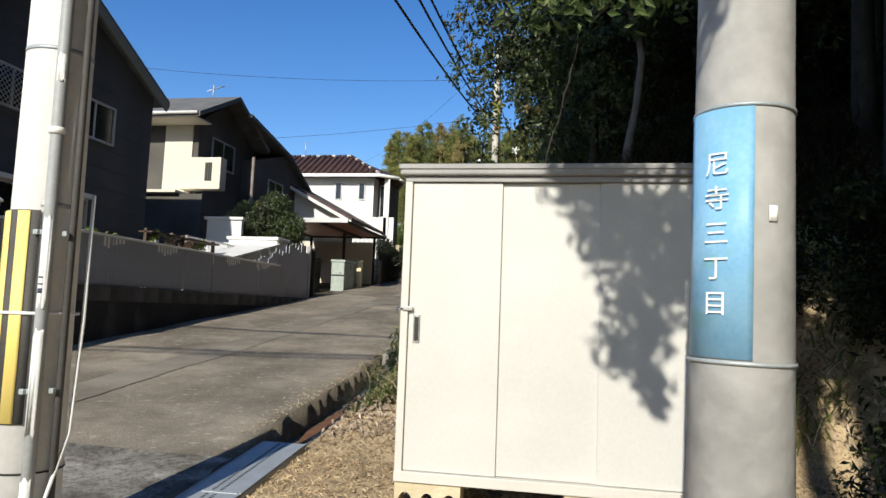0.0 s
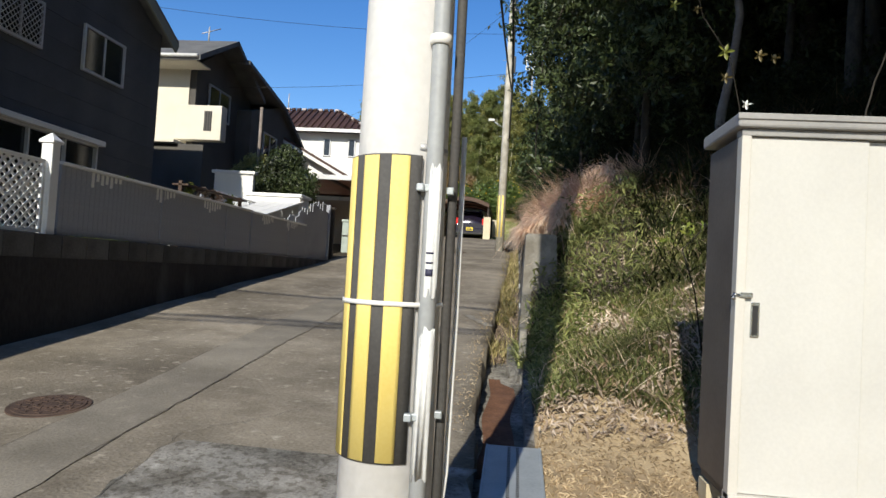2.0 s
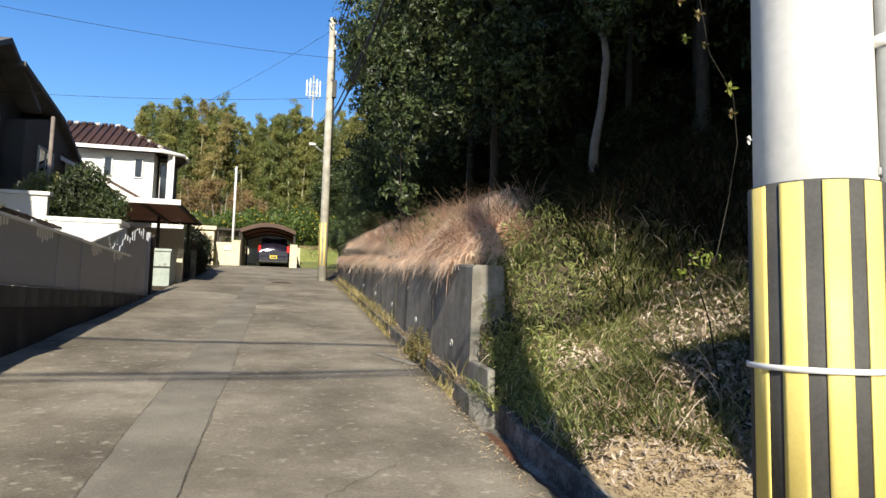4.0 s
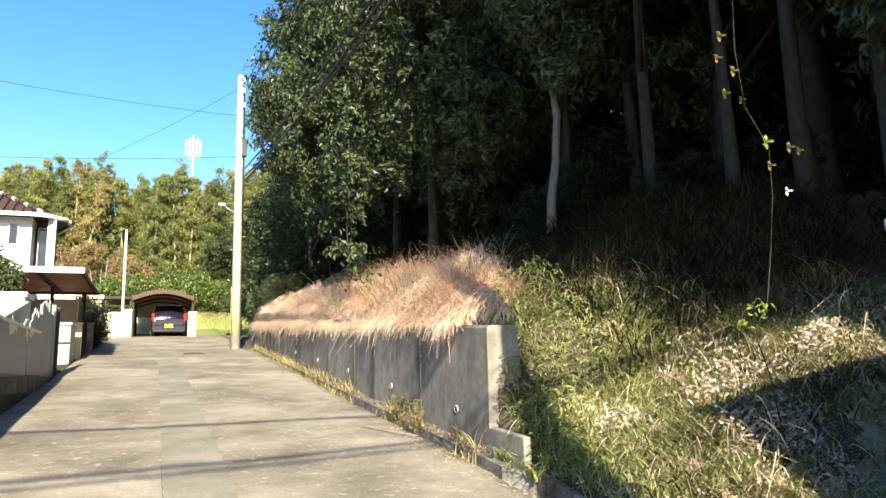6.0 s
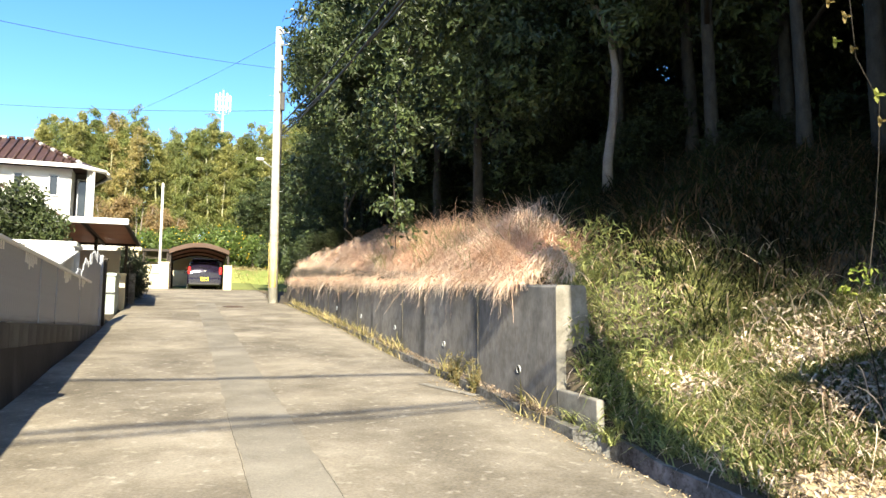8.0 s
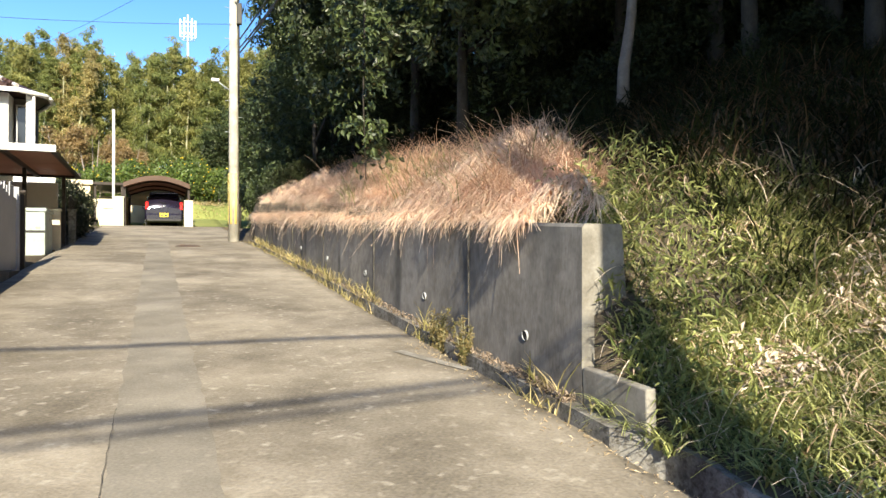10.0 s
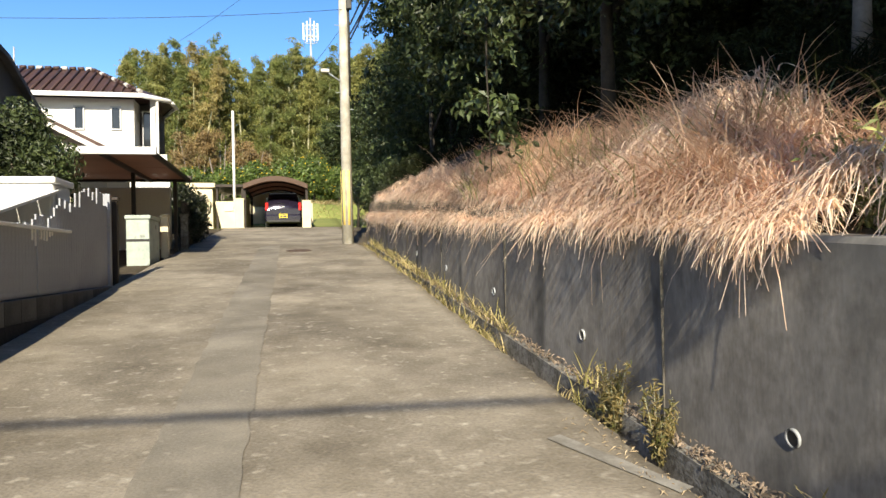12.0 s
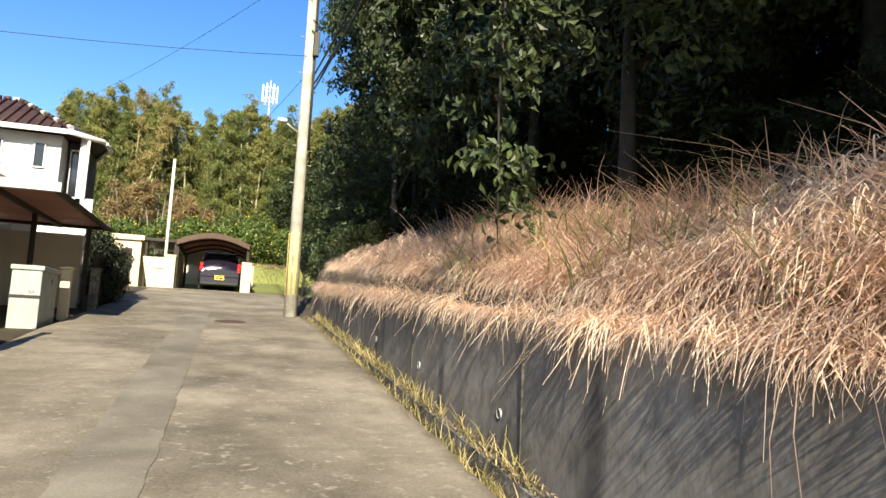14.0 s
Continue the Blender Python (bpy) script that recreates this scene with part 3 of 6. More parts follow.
def iron_grate(x0, y0, x1, y1):
    base = thing("iron_grate", "rusty iron drain grate set in concrete", "drain grate", group="iron grates in the apron", at=Matrix.Translation(((x0 + x1) / 2, (y0 + y1) / 2, float(road_z((y0 + y1) / 2)) + 0.012)) @ pose(0, 0, 0, math.degrees(math.atan(0.0985))))
    w, h = (x1 - x0) / 2, (y1 - y0) / 2
    fr = bmesh.new()
    for a in ((-w, -h, w, -h + 0.02), (-w, h - 0.02, w, h), (-w, -h, -w + 0.02, h), (w - 0.02, -h, w, h)):
        add_box(fr, a[0], a[1], -0.03, a[2], a[3], 0.004)
    part("frame", fr, RUSTY, base)
    n = 14
    for k in range(n):
        y = -h + 0.03 + (2 * h - 0.06) * k / (n - 1)
        part("bar", box(-w + 0.02, y - 0.006, -0.02, w - 0.02, y + 0.006, 0.002), RUSTY, base)
    part("backing", box(-w + 0.01, -h + 0.01, -0.03, w - 0.01, h - 0.01, -0.012), BLACK_METAL, base)


iron_grate(-3.76, 2.72, -3.50, 3.26)
iron_grate(-3.36, 2.62, -3.10, 3.12)


def build_left_wall():
    """Concrete retaining wall along the yards with a course of blocks on top."""
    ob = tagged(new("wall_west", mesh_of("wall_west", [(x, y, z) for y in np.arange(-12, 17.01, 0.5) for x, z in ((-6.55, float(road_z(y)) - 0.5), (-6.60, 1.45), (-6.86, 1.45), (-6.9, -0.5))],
                                         [(i * 4 + k, i * 4 + (k + 1) % 4, i * 4 + 4 + (k + 1) % 4, i * 4 + 4 + k) for i in range(58) for k in range(4)] + [(0, 1, 2, 3), (232, 233, 234, 235)], STAINED_SHADED)),
                "stained concrete retaining wall beside the lane, darkened for shade", "wall", kind="structure")
    # block colour lowered too, for the same shaded face
    me = bpy.data.meshes.new("block")
    bm = box(0, 0, 0, 0.2, 0.392, 0.23, 0.006)
    bm.to_mesh(me)
    bm.free()
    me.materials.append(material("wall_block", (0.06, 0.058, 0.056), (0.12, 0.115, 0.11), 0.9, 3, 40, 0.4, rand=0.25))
    for k in range(60):
        o = new("block", me)
        o.location = (-6.80, -7.0 + 0.4 * k, 1.452)
        o.parent = ob


build_left_wall()


# ---- fence on the left wall ----
def lattice_panel(y0, y1, z0, z1):
    base = thing("lattice_fence", "white diagonal lattice fence panel on the wall", "fence", group="lattice fence panels", at=(-6.70, y0, z0))
    w, h = y1 - y0, z1 - z0
    for a in ((0, 0, w, 0.035), (0, h - 0.035, w, h)):
        part("rail", box(-0.015, a[0], a[1], 0.02, a[2], a[3], 0.004), WHITE, base)
    for a in ((0, 0.035), (w - 0.035, w)):
        part("stile", box(-0.015, a[0], 0.035, 0.02, a[1], h - 0.035, 0.004), WHITE, base)
    step, q = 0.105, 0.0
    for s in (1, -1):
        c = -h
        while c < w:
            lo, hi = max(0.035, c), min(w - 0.035, c + h)
            if hi - lo > 0.05:
                z_lo, z_hi = (lo - c, hi - c) if s > 0 else (h - (lo - c), h - (hi - c))
                cl = lambda z: min(max(z, 0.03), h - 0.03)
                p0, p1 = Vector((0, lo, cl(z_lo))), Vector((0, hi, cl(z_hi)))
                d = (p1 - p0).normalized()
                m = Matrix(((1, 0, 0, 0.004 * s), (0, d.y, -d.z, p0.y), (0, d.z, d.y, p0.z), (0, 0, 0, 1)))
                part("slat", box(-0.004, 0, -0.013, 0.004, (p1 - p0).length, 0.013, 0, m), WHITE, base)
            c += step
    return base


for y in (1.0, 2.45, 3.9, 5.35):
    lattice_panel(y, y + 1.43, 1.69, 2.42)


def gate_post(y):
    base = thing("fence_post", "white square fence post with a pyramid cap", "fence post", at=(-6.70, y, 1.68))
    part("shaft", box(-0.06, -0.06, 0, 0.06, 0.06, 0.92, 0.008), WHITE, base)
    bm = bmesh.new()
    bmesh.ops.create_cone(bm, cap_ends=True, segments=4, radius1=0.115, radius2=0.01, depth=0.08, matrix=Matrix.Translation((0, 0, 0.98)) @ pose(0, 0, 0, 0, 0, 45))
    add_box(bm, -0.08, -0.08, 0.915, 0.08, 0.08, 0.945, 0.004)
    part("cap", bm, WHITE, base)


gate_post(6.86)


def picket_fence(y0, y1, z0, z1, label):
    """Grey aluminium fence of close upright slats between two rails."""
    base = thing("slat_fence", label, "fence", group="grey slat fences", at=(-6.68, y0, z0))
    w, h = y1 - y0, z1 - z0
    part("rail", box(-0.02, 0, h - 0.035, 0.04, w, h, 0.006), WHITE, base, "white top rail")
    part("rail", box(-0.024, 0, 0.02, 0.012, w, 0.06, 0.003), FENCE_GREY, base)
    for k in range(int(w / 2.0) + 1):
        part("post", box(-0.03, min(k * 2.0, w - 0.05), 0, 0.022, min(k * 2.0, w - 0.05) + 0.05, h - 0.03, 0.006), FENCE_GREY, base)
    n = int(w / 0.085)
    me = bpy.data.meshes.new("slat")
    bm = box(-0.008, 0, 0, 0.008, 0.080, h - 0.036, 0.002)
    bm.to_mesh(me)
    bm.free()
    me.materials.append(FENCE_GREY)
    for k in range(n):
        o = new("slat", me)
        o.parent = base
        o.location = (0, 0.005 + k * 0.085, 0.0)
    # short white strips below the rail stand for sunlight coming through
    for c in np.arange(0.5, w - 0.6, 1.35):
        m = random.randint(5, 8)
        for k in range(m):
            y = c + k * 0.085
            if y < w - 0.1:
                part("sun_strip", box(0.009, y + 0.012, h - 0.06 - random.uniform(0.05, 0.17) * (1 - k / m * 0.6), 0.014, y + 0.06, h - 0.04, 0.001), WHITE, base, "white strip standing for sunlight through the fence")
    return base


picket_fence(6.98, 12.0, 1.69, 2.44, "grey aluminium slat fence on the wall")
picket_fence(12.02, 15.1, 1.69, 2.43, "grey aluminium slat fence further along the wall")


def screen_panel():
    """The last grey screen, its top stepping up with the lane, pale uneven board ends behind."""
    base = thing("screen_fence", "grey board screen fence ending at a gateway", "fence", at=(-6.74, 10.2, 1.69))
    w = 6.85
    n = 70
    for k in range(n):
        y = w * k / n
        h = 0.73 + 0.64 * smooth(3.3, 6.3, y) + random.choice((-0.16, -0.08, 0, 0, 0.05)) + random.uniform(-0.03, 0.03)
        part("board", box(-0.012, y, 0, 0.008, y + w / n - 0.004, float(h), 0.002), FENCE_GREY, base)
    part("end_post", box(-0.05, w, -0.2, 0.05, w + 0.09, 1.38, 0.006), FENCE_GREY, base)


screen_panel()


# ---- the two near poles ----
def pole_panel_mesh(r, a0, a1, z0, z1, thick, n=10):
    """A curved plate round a pole from angle a0 to a1 in degrees."""
    bm = bmesh.new()
    cols = []
    for k in range(n + 1):
        a = radians(a0 + (a1 - a0) * k / n)
        c, s = math.cos(a), math.sin(a)
        cols.append([bm.verts.new((c * q, s * q, z)) for q in (r, r + thick) for z in (z0, z1)])
    for p, q in zip(cols, cols[1:]):
        for i, j in ((2, 3), (1, 0), (0, 2), (3, 1)):
            f = bm.faces.new((p[i], q[i], q[j], p[j]))
            f.smooth = i == 2
    bm.faces.new((cols[0][0], cols[0][1], cols[0][3], cols[0][2]))
    bm.faces.new((cols[-1][0], cols[-1][2], cols[-1][3], cols[-1][1]))
    bmesh.ops.recalc_face_normals(bm, faces=bm.faces)
    return bm


def striped_pole():
    base = thing("utility_pole", "pale concrete utility pole with yellow and black warning bands", "utility pole", at=pose(-2.393, 2.769, 0.28, 0, -0.2, 0))
    part("shaft", tube([(0, 0, -0.4), (0, 0, 2.4), (0, 0, 9.0)], [0.158, 0.142, 0.105], 40), POLE_CONCRETE, base)
    sheet = part("warning_sheet", pole_panel_mesh(0.155, -222, -58, 0.655, 1.60, 0.006, 20), BLACK_BAND, base, "black rubber warning sheet")
    for k in range(4):
        a = -194 + k * 34
        part("stripe", pole_panel_mesh(0.1625, a, a + 20, 0.66, 1.595, 0.003, 5), YELLOW, sheet, "yellow reflective stripe")
    for z in (1.14,):
        part("strap", pole_panel_mesh(0.167, -225, 30, z - 0.007, z + 0.007, 0.004, 20), WHITE, base, "thin white strap")
    part("strap", pole_panel_mesh(0.157, -235, 60, 0.44, 0.448, 0.003, 24), CABLE, base, "thin dark wire")
    for z in (2.35, 3.1, 4.2):
        part("strap", pole_panel_mesh(0.148 - 0.004 * z, 0, 359, z, z + 0.02, 0.006, 30), STEEL, base)
    a = radians(-44)
    cx, cy = 0.176 * math.cos(a), 0.176 * math.sin(a)
    pipe = part("conduit", tube([(cx, cy, -0.3), (cx - 0.005, cy, 1.6), (cx - 0.02, cy, 8.0)], [0.027, 0.027, 0.026], 16), PIPE, base, "grey plastic conduit")
    for z0, z1 in ((1.18, 1.56), (0.62, 1.06), (0.05, 0.42), (2.2, 2.32)):
        bm = pole_panel_mesh(0.0275, -150, -30, z0, z1, 0.0015, 8)
        for v in bm.verts:
            v.co.x += cx + random.uniform(-0.002, 0.002)
            v.co.y += cy
            v.co.z += random.uniform(-0.02, 0.02)
        part("paper_tape", bm, TAPE, pipe, "torn white paper tape")
    for z, h in ((1.30, 0.006), (1.27, 0.006), (1.24, 0.022)):
        bm = pole_panel_mesh(0.0292, -115, -70, z - h / 2, z + h / 2, 0.0008, 4)
        for v in bm.verts:
            v.co.x += cx
            v.co.y += cy
        part("mark", bm, INK, pipe)
    a = radians(-12)
    c2, s2 = 0.178 * math.cos(a), 0.178 * math.sin(a)
    part("conduit", tube([(c2, s2, -0.3), (c2, s2, 1.9), (c2 - 0.01, s2, 4.0)], 0.016, 14), BLACK_BAND, base, "dark conduit")
    a = radians(22)
    c3, s3 = 0.21 * math.cos(a), 0.21 * math.sin(a)
    part("cable", tube([(cx + 0.02, cy - 0.01, -0.3), (cx + 0.04, cy, 0.2), (c3, s3 - 0.06, 0.6), (c3 + 0.004, s3 - 0.03, 1.1), (c3, s3 - 0.02, 1.7)], 0.009, 10), WHITE, base, "thin pale cable")
    for z in (0.80, 1.50):
        for k, (px, py) in enumerate(((0.105, -0.135), (0.085, -0.15), (0.17, -0.075))):
            part("clamp", box(px - 0.012, py - 0.012, z - 0.012, px + 0.012, py + 0.012, z + 0.012, 0.004), STEEL, base)
    for z in (1.95, 2.6):
        part("collar", tube([(cx - 0.006, cy, z), (cx - 0.006, cy, z + 0.03)], 0.034, 14), WHITE, base)
    part("label", pole_panel_mesh(0.147, -60, -5, 1.62, 1.64, 0.004, 6), ALU, base)
    return base


striped_pole()


def sign_pole():
    base = thing("utility_pole", "grey concrete pole with a blue street name sign", "utility pole", at=pose(0.565, 2.42, 0.2, 0, 0.9, 0))
    part("shaft", tube([(0, 0, -0.4), (0, 0, 2.0), (0, 0, 4.0), (0, 0, 9.0)], [0.175, 0.158, 0.148, 0.115], 40), POLE_GREY, base)
    for z in (1.162, 1.995):
        part("strap", pole_panel_mesh(0.1785 - 0.009 * z, 0, 359, z, z + 0.012, 0.003, 30), STEEL, base)
    plate = part("sign_plate", pole_panel_mesh(0.166, -172, -92, 1.18, 1.99, 0.004, 12), SIGN_BLUE, base, "blue enamel street name plate with white characters")
    part("sticker", pole_panel_mesh(0.166, -76, -66, 1.62, 1.67, 0.002, 5), WHITE, base)
    for k, ch in enumerate("尼寺三丁目"):
        cu = bpy.data.curves.new("letter", "FONT")
        cu.body, cu.size, cu.align_x, cu.extrude = ch, 0.085, "CENTER", 0.002
        ob = bpy.data.objects.new("letter", cu)
        me = bpy.data.meshes.new_from_object(ob)
        a0 = radians(-130)
        for v in me.vertices:
            a = a0 + v.co.x / 0.17
            rr = 0.1775 + v.co.z * 0.3
            v.co = Vector((math.cos(a) * rr, math.sin(a) * rr, 1.775 - 0.113 * k + v.co.y))
        bpy.data.objects.remove(ob)
        me.materials.clear()
        me.materials.append(WHITE)
        o = new("letter", me)
        o.parent = plate
        tagged(o, f"white character {ch}")
    return base


sign_pole()


# ---- storage shed ----
def build_shed():
    base = thing("storage_shed", "cream steel storage shed with three sliding doors", "storage shed", at=(-0.96, 3.94, 0.0))
    W, D, z0, z1 = 1.86, 0.55, 0.53, 2.27
    part("back", box(0.02, D - 0.02, z0, W - 0.02, D, z1, 0.003), SHED_SHADED, base)
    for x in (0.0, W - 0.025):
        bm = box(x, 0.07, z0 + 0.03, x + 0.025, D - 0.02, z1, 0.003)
        part("side_panel", bm, SHED_SHADED, base, "side panel coloured dark brown for shade")
    for x in (0.0, W - 0.045):
        part("post", box(x, 0.0, z0, x + 0.045, 0.07, z1, 0.004), SHED_FRAME, base)
    part("sill", box(0, -0.01, z0 - 0.03, W, 0.09, z0 + 0.03, 0.004), SHED_FRAME, base)
    part("floor_pan", box(0.02, 0.09, z0 - 0.02, W - 0.02, D - 0.02, z0 + 0.02, 0.003), SHED_SHADED, base)
    roof = part("roof", box(-0.03, -0.035, z1 + 0.035, W + 0.03, D + 0.03, z1 + 0.105, 0.012), SHED_ROOF, base, "grey steel roof with a folded rim")
    part("rim", box(-0.035, -0.045, z1 + 0.07, W + 0.035, -0.032, z1 + 0.10, 0.004), SHED_ROOF, roof)
    part("header", box(0.0, 0.0, z1, W, 0.085, z1 + 0.034, 0.003), SHED_ROOF, base)
    for k, (x0, x1, y) in enumerate(((0.047, 0.590, 0.022), (0.580, 1.165, 0.042), (1.155, W - 0.047, 0.022))):
        bm = box(x0, y, z0 + 0.032, x1, y + 0.016, z1 - 0.002, 0.004)
        door = part("door", bm, SHED_PAINT, base, "smooth cream sliding door")
        if k != 1:
            hx = x0 + 0.03 if k == 0 else x1 - 0.085
            h = bmesh.new()
            add_box(h, hx, y - 0.006, 1.30, hx + 0.042, y + 0.002, 1.47, 0.004)
            handle = part("handle", h, CHROME, door, "chrome edged recessed handle")
            part("recess", box(hx + 0.008, y - 0.0075, 1.315, hx + 0.034, y - 0.004, 1.455, 0.001), BLACK_METAL, handle)
    bm = bmesh.new()
    add_box(bm, 0.015, -0.012, 1.49, 0.075, 0.022, 1.515, 0.004)
    add_tube(bm, [(0.012, -0.006, 1.50), (-0.012, -0.014, 1.508), (-0.022, -0.012, 1.492), (-0.006, -0.01, 1.478)], 0.007, 8)
    part("lock", bm, CHROME, base, "small padlock hasp")
    return base


build_shed()


def hollow_block(x, y, z):
    """Hollow concrete block lying on its side under the shed, its rounded cores showing."""
    out = [(0, 0.12), (0, 0)]
    for k in range(3):
        c = 0.39 * (k + 0.5) / 3
        out += [(c + 0.042 * math.cos(a), 0.062 * math.sin(a)) for a in np.linspace(math.pi, 0, 9)]
    out += [(0.39, 0), (0.39, 0.12)]
    ob = part("hollow_block", prism(out, 0, 0.15), BLOCK)
    ob.location = (x, y, z)
    tagged(ob, "yellowish hollow concrete block under the shed", "concrete block", group="blocks under the shed")


for x in (-0.955, 0.02, 0.52):
    hollow_block(x, 3.95, 0.38)
    hollow_block(x, 4.30, 0.38)


# ---- far pole and wires ----
def far_pole():
    base = thing("utility_pole", "tall pale concrete utility pole with a street lamp", "utility pole", at=(-2.6, 24.2, 2.35))
    part("shaft", tube([(0, 0, -0.4), (0, 0, 4.6), (0.0, 0, 9.15)], [0.155, 0.125, 0.095], 24), FAR_POLE, base)
    for k in range(3):
        part("stripe", pole_panel_mesh(0.156, -190 + 50 * k, -165 + 50 * k, 0.55, 2.0, 0.004, 4), YELLOW, base, "yellow warning stripe")
    lamp = part("lamp_arm", tube([(-0.1, -0.02, 4.40), (-0.28, -0.06, 4.50), (-0.46, -0.1, 4.62)], [0.02, 0.02, 0.02], 8), STEEL, base)
    part("lamp_head", box(-0.62, -0.17, 4.60, -0.40, -0.05, 4.68, 0.02), WHITE, lamp, "small white street lamp head")
    for z, a in ((8.9, 0.5), (8.5, 0.5), (8.0, 0.35)):
        part("bracket", tube([(-0.05, 0, z), (a * 0.7, -a * 0.7, z)], 0.022, 8), STEEL, base)
    for z in (8.95, 8.55, 8.05, 6.6):
        part("insulator", tube([(0.12, -0.1, z), (0.12, -0.1, z + 0.12)], [0.035, 0.02], 10), WHITE, base)
    for k in range(9):
        z = 3.2 + 0.45 * k
        s = 1 if k % 2 else -1
        part("step_bolt", tube([(s * 0.1, 0, z), (s * 0.24, 0, z)], 0.008, 6), STEEL, base)
    part("cable_run", tube([(0.13, -0.06, 4.0), (0.14, -0.06, 5.5), (0.12, -0.05, 8.5)], 0.03, 8), CABLE, base)
    part("junction_box", box(0.08, -0.2, 6.3, 0.22, -0.06, 6.9, 0.015), BLACK_METAL, base)
    return base


far_pole()


def wire(pts, r, label):
    ob = part("wire", tube(pts, r, 6), CABLE)
    return tagged(ob, label, "wire", group="overhead wires")


P2 = Vector((-2.48, 24.1, 11.25))
for k, (dz, end, drop) in enumerate(((0.0, (-2.2, 2.8, 9.2), 0.5), (-0.35, (-2.2, 2.8, 8.9), 0.5), (-0.8, (-2.4, 2.8, 8.5), 0.55), (-3.0, (-2.22, 2.8, 6.2), 0.3), (-3.25, (-2.2, 2.8, 5.75), 0.3), (-3.4, (-2.55, 2.8, 5.6), 0.35))):
    wire(sag(P2 + Vector((0.05, 0, dz)), end, drop), 0.014 if k < 3 else 0.022, "thin black overhead wire up the lane")
for dz, end in ((-1.2, (-22, 15, 9.2)), (-2.6, (-24, 21, 7.6)), (-0.2, (-16, 48, 12.0)), (-3.0, (-8.2, 44, 7.9))):
    wire(sag(P2 + Vector((-0.1, 0, dz)), end, 0.7), 0.006, "thin overhead wire crossing the sky")
# wires of the street behind, whose shadows cross the lane
for y, z, r, tilt in ((-4.43, 8.15, 0.034, 0.10), (-4.72, 8.15, 0.026, 0.11), (-2.2, 8.15, 0.036, -0.10)):
    wire(sag((-24, y - tilt * 18.4, z + 0.3), (14, y + tilt * 19.6, z + 0.3), 0.3, 20), r, "thick overhead cable of the street behind")


# ---- trees ----
def crown_mesh(name, seed, sprays, per, size, spread, height, mat, count=30, aspect=0.5, reach=0.42):
    """A crown of boughs, each a rounded mass of twigs, each twig a drooping spray of leaves."""
    global rng
    rng = np.random.default_rng(seed)
    cl = []
    for k in range(count):
        a, h = rng.uniform(0, 2 * math.pi), rng.uniform(0, 1)
        rad = spread * math.sin(math.pi * (0.18 + 0.72 * h)) * rng.uniform(0.5, 1.0)
        cl.append((math.cos(a) * rad, math.sin(a) * rad, height * h, spread * rng.uniform(0.24, 0.44), rng.uniform(0.7, 1.0)))
    c, d = clump_points(sprays, cl, 0.6)
    axis = unit(d + np.array([0, 0, -0.25]) + rng.normal(scale=0.35, size=d.shape))
    c, d, axis = np.repeat(c, per, axis=0), np.repeat(d, per, axis=0), np.repeat(axis, per, axis=0)
    u = rng.uniform(-0.35, 0.65, (len(c), 1))
    c = c + axis * u * reach + rng.normal(scale=0.085 * reach / 0.42, size=c.shape)
    c[:, 2] -= 0.10 * np.clip(u[:, 0], 0, 1)
    d = d + np.array([0, 0, 0.35]) + rng.normal(scale=0.5, size=d.shape)
    v, f = leaf_arrays(c, d, size, aspect)
    return mesh_of(name, v, f, mat)


def trunk_mesh(name, seed, h, r, mat, lean=0.3, limbs=4):
    random.seed(seed)
    bm = bmesh.new()
    pts = [Vector((lean * (t ** 2) + random.uniform(-0.05, 0.05) * h * 0.1, random.uniform(-0.05, 0.05) * h * 0.1, h * t - 0.5 * (t == 0))) for t in (0, 0.12, 0.3, 0.5, 0.75, 1.0)]
    add_tube(bm, pts, [r * 1.5, r * 1.05, r * 0.9, r * 0.75, r * 0.55, r * 0.25], 10)
    for k in range(limbs):
        p = pts[2 + k % 3]
        a = random.uniform(0, 6.28)
        e = p + Vector((math.cos(a) * h * 0.3, math.sin(a) * h * 0.3, h * random.uniform(0.15, 0.35)))
        add_tube(bm, [p, p.lerp(e, 0.5) + Vector((0, 0, 0.1)), e], [r * 0.45, r * 0.3, r * 0.1], 7)
    me = bpy.data.meshes.new(name)
    bm.to_mesh(me)
    bm.free()
    me.materials.append(mat)
    return me


CROWNS = [crown_mesh("crown", 10 + k, 1900, 19, 0.15, 2.5, 8.0, LEAF, 34, 0.5) for k in range(4)]
DENSE = [crown_mesh("crown", 50 + k, 1100, 19, 0.27, 2.5, 8.0, LEAF, 34, 0.55, 0.6) for k in range(2)]
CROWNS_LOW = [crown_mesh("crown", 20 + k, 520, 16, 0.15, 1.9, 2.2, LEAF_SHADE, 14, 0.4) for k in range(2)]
TRUNKS = [trunk_mesh("trunk", 30 + k, 8.0, 0.17, BARK, 0.4 - 0.3 * k, 2) for k in range(3)]
STRAIGHT = trunk_mesh("trunk", 40, 8.0, 0.13, BARK, 0.1, 0)


def tree(x, y, k, s=1.0, turn=0.0, up=3.0, label="tall dark evergreen tree on the wooded bank", flat=1.0, name="tree", stem=1.0, straight=False):
    z = float(land_z(x, y))
    base = thing(name, label, "tree", group="trees of the wood", at=pose(x, y, z - 0.05, 0, 0, turn))
    t = new("trunk", STRAIGHT if straight else TRUNKS[k % 3])
    t.parent, t.scale = base, (s * stem, s * stem, s * (up + 4.0) / 8.0)
    c = new("crown", DENSE[k % 2] if straight else CROWNS[k % 4])
    c.parent, c.location, c.scale = base, (0, 0, up), (s, s, s * flat / 1.45)
    return base


